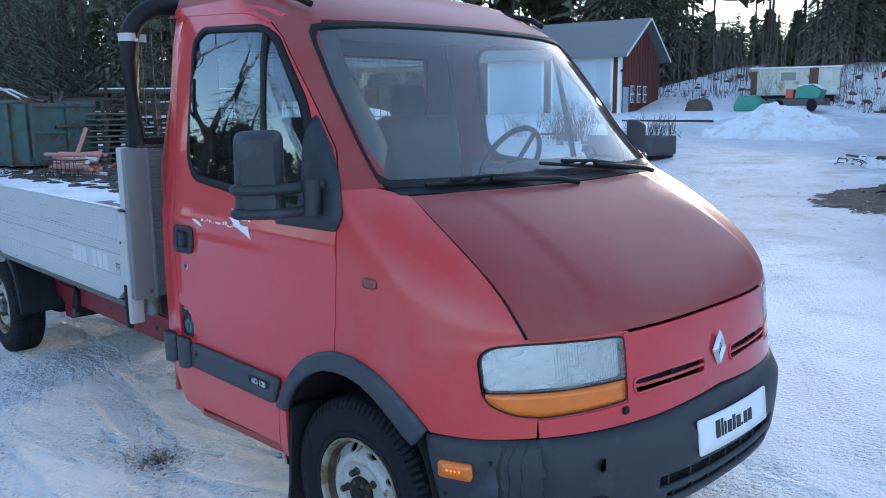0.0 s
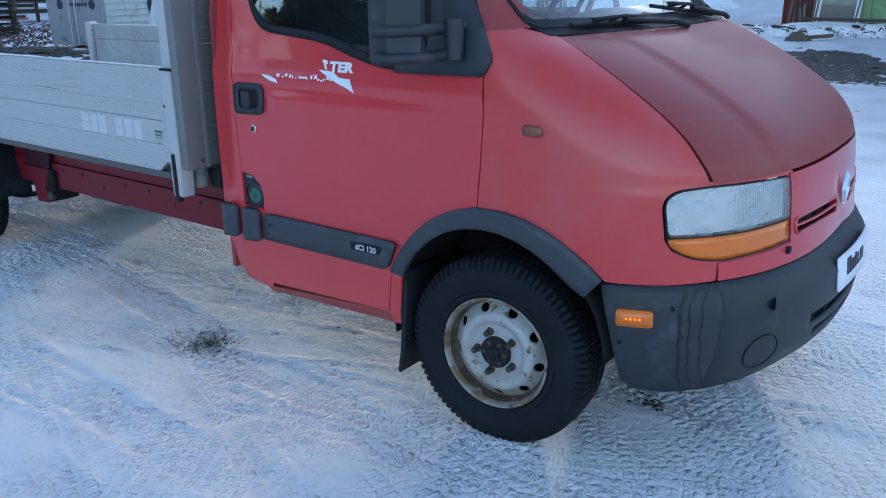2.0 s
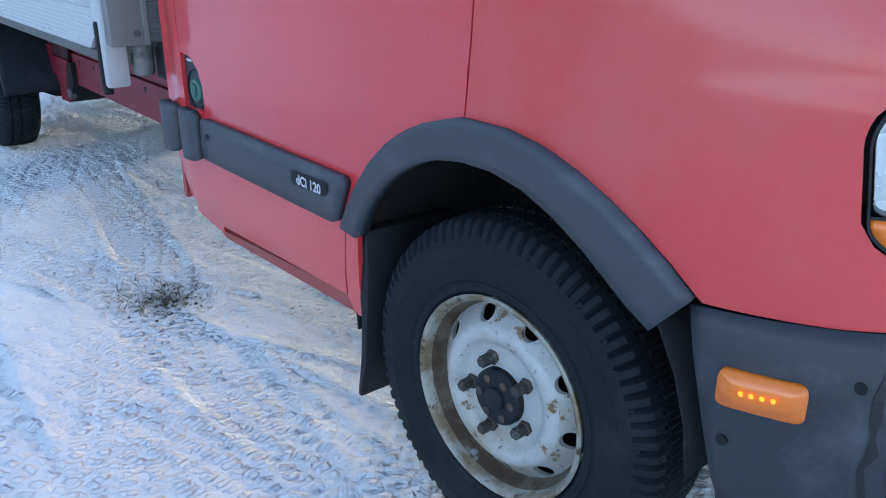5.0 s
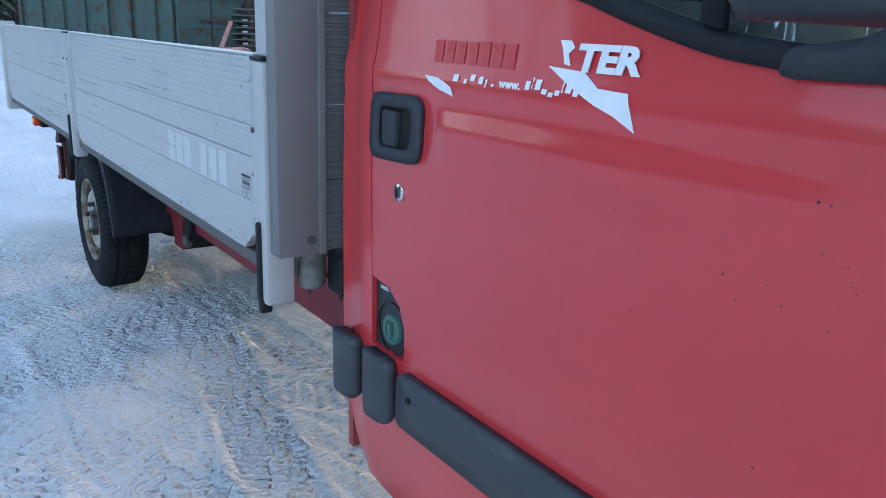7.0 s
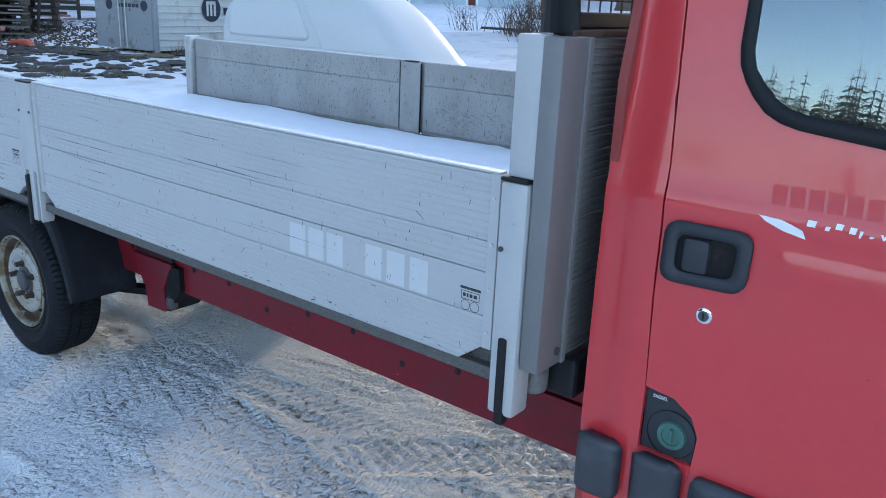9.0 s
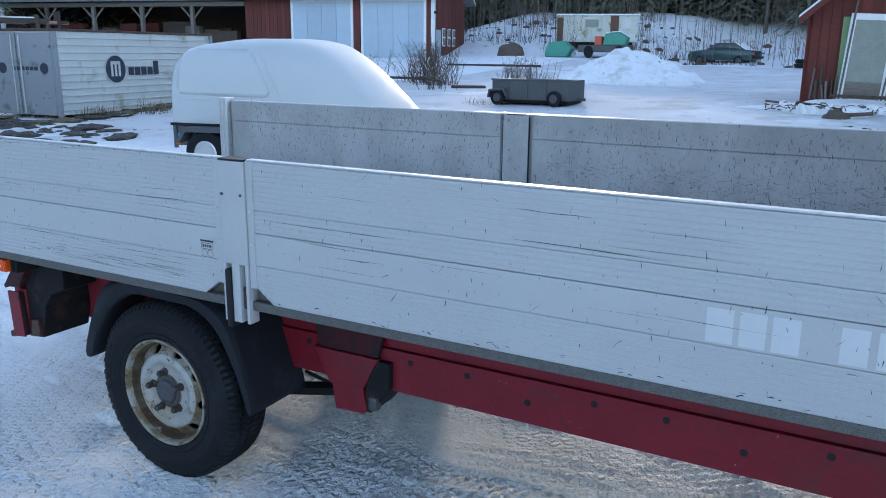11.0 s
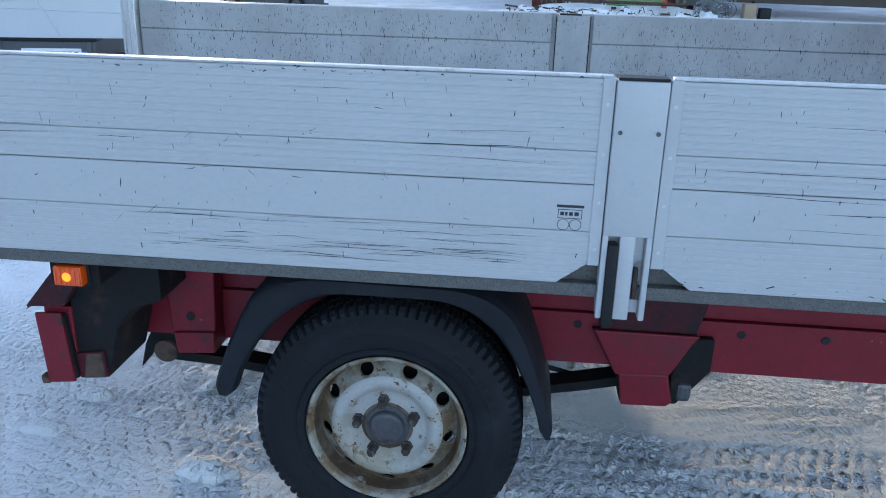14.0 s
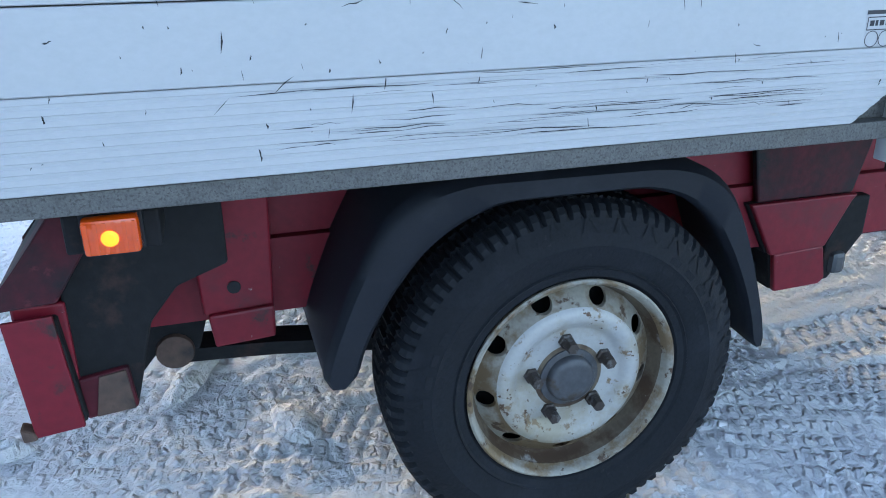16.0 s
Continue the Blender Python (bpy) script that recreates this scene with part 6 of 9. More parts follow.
BARK = mat("dark_bark", (0.062, 0.052, 0.045), 0.95, 0, 0.3, 5, 30, 0.5)
BIRCH = mat("pale_bark", (0.13, 0.105, 0.09), 0.9, 0, 0.4, 6, 30, 0.4)
TWIG = mat("brown_twigs", (0.085, 0.058, 0.042), 0.95, 0, 0.3, 5, 30, 0.3)
NEEDLES = mat("dark_spruce_needles", (0.100, 0.113, 0.084), 0.9, 0, 0.4, 1.2, 12, 0.5)
DRY_GRASS = mat("dry_grass", (0.15, 0.11, 0.06), 0.95, 0, 0.3, 6, 40, 0.4)
CARAVAN = mat("dirty_caravan_panel", (0.52, 0.52, 0.48), 0.7, 0, 0.2, 2, 30, 0.2, [((0.22, 0.20, 0.13), 2, 0.52, 0.66)])
BROWN = mat("brown_door", (0.11, 0.055, 0.035), 0.8, 0, 0.2, 3, 30, 0.2)

_lat = np.random.RandomState(5).rand(256, 256)


def vnoise(x, y):
    xi, yi = np.floor(x).astype(int), np.floor(y).astype(int)
    fx, fy = x - xi, y - yi
    fx, fy = fx * fx * (3 - 2 * fx), fy * fy * (3 - 2 * fy)
    g = lambda a, b: _lat[(xi + a) % 256, (yi + b) % 256]
    return (g(0, 0) * (1 - fx) + g(1, 0) * fx) * (1 - fy) + (g(0, 1) * (1 - fx) + g(1, 1) * fx) * fy - .5


def terrain(x, y):
    """The lie of the land: flat under the truck, gently up to the barn, then a bank up to the woods."""
    x, y = np.asarray(x, float), np.asarray(y, float)
    z = np.interp(y, [-400, 5, 9, 13, 22, 33, 37, 48, 70, 400], [0, 0, .12, .36, .52, .95, 1.15, 3.6, 4.6, 5.0])
    left = np.interp(x, [-400, -60, -45, -25, -12], [.5, .5, .3, .15, 0]) * np.interp(y, [-20, 0, 8], [0, 1, .6])
    keep = np.interp(x, [-60, -50, -28, -24], [.35, .45, .55, 1.0])
    z = np.where(y > 33, .95 + (z - .95) * keep, z)
    # the yard runs on level to the right of the barn before the bank begins
    level = np.interp(y, [-400, 5, 9, 13, 22, 33, 43, 54, 75, 400], [0, 0, .12, .36, .50, .70, .74, 3.9, 4.8, 5.0])
    k = np.interp(x, [-13.5, -10.5, 40, 60], [0, 1, 1, .6])
    z = z * (1 - k) + level * k
    far = np.clip((np.hypot(x + 2, y) - 9) / 12, 0, 1)
    return z + left + far * (.16 * vnoise(x * .35 + 7, y * .35) + .30 * np.interp(y, [33, 45], [0, 1]) * vnoise(x * .5, y * .5 + 9))


def gz(x, y):
    return float(terrain(x, y))


YARD, YARD_X, YARD_Y = 1.28, .55, -1.6


def land(x, y):
    """The ground at full size: the plan above, drawn out from a point beside the truck."""
    return YARD * terrain((np.asarray(x, float) - YARD_X) / YARD + YARD_X, (np.asarray(y, float) - YARD_Y) / YARD + YARD_Y)


def lumps(x, y, freq, turn):
    """Smooth noise on a lattice turned by an angle, so that no two octaves line up."""
    c, k = math.cos(turn) * freq, math.sin(turn) * freq
    return vnoise(x * c - y * k + turn * 7.3, x * k + y * c + turn * 3.1)


TRACKS = ((-3.0, .55, 3), (-2.4, 1.05, 8), (-5.2, .7, -12), (-3.0, -.75, 2), (-4.6, 1.5, 20), (-1.5, -1.0, -6), (-5.4, .1, 35), (-1.2, .62, 14), (1.6, .9, 80), (1.9, 1.9, 70), (-4.4, -.45, -3), (-5.0, .9, 55), (-3.7, 1.9, -30), (-4.9, -.9, 12), (-2.2, -.35, 28),
          (-4.4, .45, 6), (-5.3, -.35, 18), (-2.7, .2, -9), (-.9, -.1, 4), (-2.0, .75, 42), (-5.6, 1.2, 8), (.7, -.6, 40), (-3.4, 1.25, 11))


def relief(x, y):
    """Trodden snow near the truck: lumps, crumbs and tyre tracks."""
    near = np.clip(1.3 - np.hypot((x + 2) / 9, y / 7), 0, 1)
    rough = np.clip(vnoise(x * .9 + 20, y * .9) * 3 + .6, 0, 1)
    z = .010 * lumps(x, y, 2.1, .3) + .007 * lumps(x, y, 5.3, 1.1) + (.4 + .7 * rough) * (.0055 * lumps(x, y, 11, 2.0) + .0045 * lumps(x, y, 19, .7) + .0035 * lumps(x, y, 31, 1.6))
    for seed, (px, py, ang) in enumerate(TRACKS, 1):
        a = radians(ang)
        u, v = (x - px) * math.cos(a) + (y - py) * math.sin(a), -(x - px) * math.sin(a) + (y - py) * math.cos(a)
        v = v + .10 * vnoise(u * .35 + seed * 9, u * 0 + seed)
        fade = np.clip((3.4 + seed % 3 - np.abs(u)), 0, 1)
        inside = np.clip((.115 - np.abs(v)) / .015, 0, 1) * np.clip(2.2 * vnoise(u * .7 + seed, u * 0 + seed * 3) + .85, 0, 1) * np.clip(3.5 * vnoise(u * 2.3, v * 3 + seed * 5) + 1.1, 0, 1) * fade
        row = np.floor(v / .045 + .5)
        wave = np.sin((u + .012 * vnoise(u * 9, v * 9 + seed)) * 2 * math.pi / (.042 + .007 * (seed % 3)) + 3.14 * (row % 2) + v * (14 if seed % 2 else -14))
        tread = np.clip(wave * 2.2, -1, 1) * np.clip((np.abs(np.abs(v / .045 - row)) < .40) * 1.0, 0, 1)
        z = z * (1 - .6 * inside) + inside * (.0052 * tread * (.55 + .9 * np.abs(vnoise(u * 5, v * 5))) - .0035)
        z = z + .005 * np.exp(-((np.abs(v) - .135) / .02) ** 2) * fade * np.clip(1.6 * vnoise(u * 3 + seed, v * 8) + .3, 0, 1)
    # the ground gives way a little under the four tyres and in the grassy hole
    for wx, wy in ((0, .17), (-WB, .13), (0, 1.82), (-WB, 1.86)):
        k = np.exp(-(((x - wx) / .16) ** 2 + ((y - wy) / .15) ** 2) ** 2)
        z = z * (1 - k) + k * .002
    z = z - .018 * np.exp(-(((x + 1.53) / .13) ** 2 + ((y - .0) / .10) ** 2))
    return z * near


def axis_steps(lo, hi, step, reach, grow):
    mid = list(np.arange(lo, hi + 1e-6, step))
    up, down, d, a, b = [], [], step, mid[-1], mid[0]
    while a < reach:
        d *= grow
        a += d
        b -= d
        up.append(a)
        down.append(b)
    return np.array(down[::-1] + mid + up)


gx, gy = axis_steps(-6.6, 2.4, .0125, 420, 1.13), axis_steps(-1.7, 2.3, .0125, 420, 1.13)
GX, GY = np.meshgrid(gx, gy)
GZ = land(GX, GY) + relief(GX, GY)
me = bpy.data.meshes.new("ground")
nx, ny = len(gx), len(gy)
idx = np.arange(nx * ny).reshape(ny, nx)
quads = np.stack([idx[:-1, :-1], idx[:-1, 1:], idx[1:, 1:], idx[1:, :-1]], -1).reshape(-1, 4)
me.vertices.add(nx * ny)
me.vertices.foreach_set("co", np.stack([GX, GY, GZ], -1).ravel())
me.loops.add(quads.size)
me.loops.foreach_set("vertex_index", quads.ravel())
me.polygons.add(len(quads))
me.polygons.foreach_set("loop_start", np.arange(0, quads.size, 4))
me.polygons.foreach_set("use_smooth", np.ones(len(quads), bool))
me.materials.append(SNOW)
me.materials.append(SNOW_FAR)
centre_y, centre_x = GY[:-1, :-1].ravel(), GX[:-1, :-1].ravel()
me.polygons.foreach_set("material_index", ((centre_y > 45.5) | (centre_x < -19)).astype(np.int32))
me.update()
me.validate()
ground = new("ground", me)
tagged(ground, "trodden snow with tyre tracks over a yard", "snow ground", kind="structure")


def loose(name, label, category, bm, material, place=None, turn=0, smooth=None, kind="", group=""):
    ob = part(name, bm, material, None, "", smooth)
    if place:
        ob.matrix_world = pose(*place, 0, 0, turn)
    return tagged(ob, label, category, group, kind)


# snow lying on the bed, ragged at its edges
nxs, nys = 120, 60
xs, ys = np.linspace(-5.55, -1.455, nxs), np.linspace(1.10, 2.03, nys)
XX, YY = np.meshgrid(xs, ys)
edge = np.clip(np.minimum((2.01 + .07 * vnoise(XX * 3, YY * 0 + 2) - YY) / .05, (YY - 1.40 - .22 * vnoise(XX * 1.3, YY * 0 + 5) - .10 * vnoise(XX * 6, YY * 0 + 9)) / .06), 0, 1)
ZZ = .8535 - .006 * (edge <= 0) + edge * (.022 + .014 * vnoise(XX * 4, YY * 4) + .008 * vnoise(XX * 12, YY * 12))
bm = bmesh.new()
vv = [[bm.verts.new((XX[j, i], YY[j, i], ZZ[j, i])) for i in range(nxs)] for j in range(nys)]
for j in range(nys - 1):
    for i in range(nxs - 1):
        bm.faces.new((vv[j][i], vv[j][i + 1], vv[j + 1][i + 1], vv[j + 1][i]))
loose("snow_layer", "thin white snow lying on the truck bed", "snow", bm, SNOW_BED, smooth=60, kind="stuff")

# bare earth beyond the truck, and the grassy hole beside it
bm = bmesh.new()
cellw = .045
grid = {}
pr = random.Random(14)
for iy in range(-75, 76):
    for ix in range(-45, 46):
        x, y = -1.55 + ix * cellw, 10.8 + iy * cellw
        u, v = (x + 1.55 + .22 * (y - 10.8)) / 1.05, (y - 10.8) / 2.55
        edge = math.hypot(u, v) + .9 * float(vnoise(np.array(x * 1.1), np.array(y * 1.1))) + .5 * float(vnoise(np.array(x * 3.7), np.array(y * 3.7 + 4))) + .35 * float(vnoise(np.array(x * 9), np.array(y * 9)))
        if edge > .95:
            continue
        quad = []
        for a, b in ((0, 0), (1, 0), (1, 1), (0, 1)):
            key = (ix + a, iy + b)
            if key not in grid:
                px, py = -1.55 + key[0] * cellw + pr.uniform(-.014, .014), 10.8 + key[1] * cellw + pr.uniform(-.014, .014)
                grid[key] = bm.verts.new((px, py, gz(px, py) + .016 + pr.uniform(0, .022)))
            quad.append(grid[key])
        bm.faces.new(quad)
facing(bm, (0, 0, 1))
loose("earth_patch", "dark patch of bare gravelly earth in the snow", "earth", bm, EARTH, smooth=60, kind="stuff")


def blades(name, label, spots, material, height, radius, count, wide=.004, seed=3, lean=.5):
    """Tufts of thin stalks."""
    r = random.Random(seed)
    bm = bmesh.new()
    for cx, cy in spots:
        for _ in range(count):
            a, d = r.uniform(0, 2 * math.pi), radius * math.sqrt(r.random())
            x, y = cx + d * math.cos(a), cy + d * math.sin(a)
            z = gz(x, y) - .01
            h = height * r.uniform(.4, 1.1)
            lx, ly = r.uniform(-lean, lean) * h, r.uniform(-lean, lean) * h
            w = wide * r.uniform(.6, 1.3)
            b = r.uniform(0, math.pi)
            dx, dy = w * math.cos(b), w * math.sin(b)
            p = [bm.verts.new(v) for v in ((x - dx, y - dy, z), (x + dx, y + dy, z), (x + lx * .5 + dx * .6, y + ly * .5 + dy * .6, z + h * .6), (x + lx * .5 - dx * .6, y + ly * .5 - dy * .6, z + h * .6))]
            bm.faces.new(p)
            t = bm.verts.new((x + lx, y + ly, z + h))
            bm.faces.new((p[3], p[2], t))
    return loose(name, label, "grass", bm, material, kind="stuff")


blades("grass_tuft", "flattened dark grass showing through the snow", [(-1.55, 0.0), (-1.48, .03), (-1.60, -.05)], DRY_GRASS, .022, .135, 130, .0020, 5, 2.4)
bm = bmesh.new()
r = random.Random(9)
for _ in range(150):
    a, d = r.uniform(0, 2 * math.pi), abs(r.gauss(0, .075))
    x, y, s = -1.53 + d * 1.3 * math.cos(a), d * math.sin(a), r.uniform(.002, .008)
    z = gz(x, y) + float(relief(np.array(x), np.array(y))) + .001
    bm.faces.new([bm.verts.new((x + s * math.cos(q) * r.uniform(.5, 1.4), y + s * math.sin(q) * r.uniform(.5, 1.2), z + r.uniform(0, .006))) for q in (0, 1.2, 2.4, 3.7, 5)])
for cx, cy, n in ((.36, .64, 40),):
    for _ in range(n):
        x, y, s = cx + r.gauss(0, .05), cy + r.gauss(0, .03), r.uniform(.003, .012)
        z = gz(x, y) + float(relief(np.array(x), np.array(y))) + .004
        bm.faces.new([bm.verts.new((x + s * math.cos(q), y + s * math.sin(q), z)) for q in (0, 1.2, 2.4, 3.7, 5)])
loose("dirt_crumbs", "dark dirt crumbs scattered on the snow", "dirt", bm, EARTH, kind="stuff")
# loose snow clods
bm = bmesh.new()
for cx, cy, sx, sy, sz, tn in ((-4.66, .26, .10, .05, .035, -8), (-4.78, .85, .04, .16, .03, -25), (-4.55, .55, .045, .09, .025, 20), (-5.25, .40, .07, .04, .03, 0), (-5.2, .62, .06, .03, .03, 10)):
    own = bmesh.new()
    bmesh.ops.create_icosphere(own, subdivisions=3, radius=1)
    for v in own.verts:
        f = 1 + .35 * noise.noise(v.co * 1.7 + Vector((cx * 5, cy * 5, 0)))
        v.co = pose(cx, cy, .004, 0, 0, tn) @ Vector((v.co.x * sx * f, v.co.y * sy * f, max(-.3, v.co.z) * sz * f))
    join(bm, own)
loose("snow_clods", "lumps of pressed snow dropped from tyres", "snow", bm, SNOW, smooth=60, kind="stuff")

# ---- buildings ----
def board_wall(parent, x0, x1, z0, z1, y, material, step=.22, name="board", gable=None, d=.025):
    """Upright boards on the plane y (facing -y), each a piece with its own edges. gable: height as a function of x."""
    n = max(1, round((x1 - x0) / step))
    for k in range(n):
        a, b = x0 + (x1 - x0) * k / n, x0 + (x1 - x0) * (k + 1) / n
        ta, tb = (gable(a), gable(b)) if gable else (z1, z1)
        bm = prism([(a + .004, z0), (b - .004, z0), (b - .004, tb), (a + .004, ta)], 'y', y - (d if k % 2 else d * .55), y)
        part(name, bm, material, parent)


# the long red barn; u runs along its front from the corner nearest the bank
barn = thing("barn", "long red wooden barn with two pale doors and a grey roof", "barn", (-21.1, 32.7, .72), 180 + 14.0)
# local x runs along the front, local +y looks out towards the yard; so walls stand at negative y
BW, BE, BA = 6.1, 3.22, 5.25


def bpart(name, bm, m, label=""):
    return part(name, bm, m, barn, label)


wallf = bpart("front_wall", box(0, 9.95, -.18, -.02, 0, BE), BARN_RED, "red board wall")
for k in range(45):
    a = 9.95 * k / 45
    if .45 < a < 3.6 or 4.2 < a < 7.3:
        continue
    part("board", box(a + .005, a + .215, -.02, .012 if k % 2 else .0, 0, BE), BARN_RED, wallf)
bpart("end_wall", prism([(0, 0), (-BW, 0), (-BW, BE), (-BW / 2, BA), (0, BE)], 'x', 0, .16), BARN_RED, "red gable wall with three windows")
for k in range(28):
    y = -BW * k / 28
    h = BE + (BA - BE) * (1 - abs(y + BW / 2 - .1) / (BW / 2))
    part("board", box(-.03 if k % 2 else -.015, 0, y - .21, y - .005, 0, min(h, BA)), BARN_RED, bpart("end_boards", box(-.012, 0, y - .212, y - .002, 0, .2), BARN_RED) if k == 0 else wallf)
bpart("back_wall", box(0, 25.2, -BW, -BW + .12, 0, BE), WOOD_DARK)
bpart("left_wall", box(25.0, 25.2, -BW, -.1, 0, BE), WOOD_DARK)
bpart("inner_wall", box(9.9, 10.0, -BW, -.1, 0, BE), BARN_RED)
for x0, x1 in ((.36, 3.68), (4.10, 7.40)):
    d = bpart("barn_door", box(x0 + .1, x1 - .1, -.02, .02, .08, BE - .08), PALE_DOOR, "pale blue double barn door")
    for k in range(4):
        a = x0 + .1 + (x1 - x0 - .2) * k / 4
        part("door_panel", box(a + .012, a + (x1 - x0 - .2) / 4 - .012, .02, .045, .1, BE - .1, .006), PALE_DOOR, d)
    for a, b in ((x0, x0 + .12), (x1 - .12, x1)):
        part("door_trim", box(a, b, -.01, .07, 0, BE), WHITE_TRIM, d)
    part("door_trim", box(x0, x1, -.01, .075, BE - .12, BE + .02), WHITE_TRIM, d)
bpart("corner_board", box(-.05, .12, -.15, .05, 0, BE), WHITE_TRIM, "white corner board")
side_door = bpart("side_door", box(-.05, -.012, -1.15, -.35, 0, 1.75), PALE_DOOR, "grey side door")
for y in (-1.75, -2.75, -3.75):
    w = bpart("window", box(-.06, -.01, y - .25, y + .25, .95, 1.85), WHITE_TRIM, "small white-framed window")
    for a in (-.24, .01):
        for b in (.98, 1.42):
            part("pane", box(-.068, -.055, y + a + .02, y + a + .21, b + .02, b + .38), DARK_PANE, w)
for s in (1, -1):
    e = .45
    if s > 0:
        o = [(.55, BE - .02), (.55, BE + .10), (-BW / 2, BA + .16), (-BW / 2, BA + .04)]
    else:
        o = [(-BW - .55, BE - .02), (-BW - .55, BE + .10), (-BW / 2, BA + .16), (-BW / 2, BA + .04)]
    bpart("roof", prism(o, 'x', -.5, 25.6), ROOF_GREY, "grey barn roof")
    oo = [(p[0], p[1] + .012) for p in o]
    bpart("verge_board", prism([(o[0][0], o[0][1] + .01), (o[1][0], o[1][1] + .01), (o[2][0], o[2][1] + .01), (o[3][0], o[3][1] + .01)], 'x', -.53, -.50), WHITE_TRIM, "white verge board")
bpart("wall_lamp", box(-.18, -.03, -.03, .10, BE - .72, BE - .60, .02), BLACK)
bpart("rafter_beam", box(9.95, 25.3, -.10, .08, BE - .28, BE - .06), WOOD_GREY)
for k in range(6):
    x = 10.0 + 2.98 * k
    if k:
        p = bpart("post", box(x - .09, x + .09, -.09, .09, 0, BE - .26), WHITE_TRIM if k == 5 else WOOD_GREY, "grey wooden post")
        for s in (-1, 1):
            part("brace", tube([(x, 0, BE - 1.0), (x + s * .62, 0, BE - .30)], .055, 4), WOOD_GREY, p)
# timber and machines stored in the open bays
r = random.Random(21)
for k in range(26):
    x, y, h = 11 + r.uniform(0, 13.2), -r.uniform(1.2, 5.5), r.uniform(.5, 2.2)
    bpart("stored_timber", box(x, x + r.uniform(.5, 2.0), y - .4, y, 0, h, .02), (WOOD_DARK, WOOD_GREY, BARN_RED, ROCK)[k % 4])

# shed with a green door
SX, SY, SZ = -1.72, 16.34, .50
shed = thing("shed", "small weathered red shed with a pale green door", "shed", (SX, SY, SZ), 0)
SW, SE, SA = 1.63, 1.78, 3.15


def shed_top(x):
    return SE + (SA - SE) * (1 - abs(x) / SW)


g = part("front_wall", prism([(-SW, 0), (SW, 0), (SW, SE), (0, SA), (-SW, SE)], 'y', .0, .12), SHED_RED, shed, "worn red board wall")
board_wall(g, -SW, SW, 0, 0, .0, SHED_RED, .17, "board", shed_top)
for s in (-1, 1):
    w = part("side_wall", box(s * SW - .06, s * SW + .06, .05, 4.2, 0, SE), SHED_RED, shed)
    for k in range(20):
        a = .02 + 4.15 * k / 20
        x = s * (SW + .06)
        part("board", box(min(x, x + s * .025), max(x, x + s * .025), a, a + .19, 0, SE - .02), SHED_RED, w)
    o = [(s * (SW + .20), SE - .20), (s * (SW + .20), SE - .12), (0, SA + .10), (0, SA + .02)]
    part("roof", prism(o, 'y', -.45, 4.5), ROOF_GREY, shed, "grey shed roof")
    part("verge_board", prism([(o[0][0], o[0][1] - .05), (o[1][0], o[1][1] + .005), (0, SA + .105), (0, SA - .03)], 'y', -.475, -.45), SHED_RED, shed, "worn red verge board")
    part("snow_edge", prism([(o[1][0] + s * .01, o[1][1] + .006), (o[1][0] + s * .01, o[1][1] + .045), (0, SA + .15), (0, SA + .106)], 'y', -.48, 4.5), SNOW_BED, shed, "thin snow on the roof")
part("back_wall", prism([(-SW, 0), (SW, 0), (SW, SE), (0, SA), (-SW, SE)], 'y', 4.1, 4.2), SHED_RED, shed)
gd = part("shed_door", box(-1.07, 1.05, -.05, -.02, .08, 1.68), GREEN_DOOR, shed, "pale green double door of slanting boards")
for k in range(24):
    # slanting boards cut to each leaf
    for x0, x1, s in ((-1.07, -.02, 1), (.0, 1.05, 1)):
        a = x0 - 1.62 + .17 * k
        pts = []
        bmx = bmesh.new()
        f = bmx.faces.new([bmx.verts.new(v) for v in ((a, -.075, 1.68), (a + .166, -.075, 1.68), (a + .166 + 1.6, -.075, .08), (a + 1.6, -.075, .08))])
        for c, nrm in ((x0, -1), (x1, 1)):
            bmesh.ops.bisect_plane(bmx, geom=bmx.verts[:] + bmx.edges[:] + bmx.faces[:], dist=1e-5, plane_co=(c, 0, 0), plane_no=(nrm, 0, 0), clear_outer=True)
        if not bmx.faces:
            bmx.free()
            continue
        ex = bmesh.ops.extrude_face_region(bmx, geom=bmx.faces[:])
        for v in [e for e in ex["geom"] if isinstance(e, bmesh.types.BMVert)]:
            v.co.y += .02
        bmesh.ops.recalc_face_normals(bmx, faces=bmx.faces[:])
        part("board", bmx, GREEN_DOOR, gd)
for z in (.35, 1.38):
    part("strap_hinge", box(.62, 1.07, -.09, -.072, z, z + .03, .003), RUST, gd)
part("door_bolt", box(.05, .10, -.10, -.07, .83, .88, .004), BLACK, gd)
# a loose glazed door leaning on the shed
old = thing("leaning_door", "old white-framed glazed door leaning on the shed", "door", (SX - .62, SY - .16, SZ + .02), 0)
old.matrix_world = pose(SX - .60, SY - .34, SZ + .02, -7, 3, 0)
for a, b, c, d in ((-.42, -.32, 0, 1.72), (.32, .42, 0, 1.72), (-.32, .32, 1.60, 1.72), (-.32, .32, .0, .42)):
    part("door_frame", box(a, b, -.02, .02, c, d, .004), WHITE_TRIM if c != 0 or d > 1 else WOOD_GREY, old)
for z in (.08, .16, .24, .32):
    part("slat", box(-.31, .31, -.034, -.02, z, z + .055, .004), WOOD_GREY, old)
part("pane", box(-.32, .32, -.006, .006, .42, 1.60), OLD_PANE, old, "dusty glass pane")
part("door_handle", box(.34, .37, -.07, -.02, .80, .90, .006), CHROME, old)
part("leaning_pole", tube([(-.38, -.05, .0), (-.35, -.03, 2.1)], .018, 6), WOOD_GREY, old)
part("leaning_pole", tube([(.36, -.06, .0), (.46, -.03, 2.1)], .018, 6), WOOD_GREY, old)
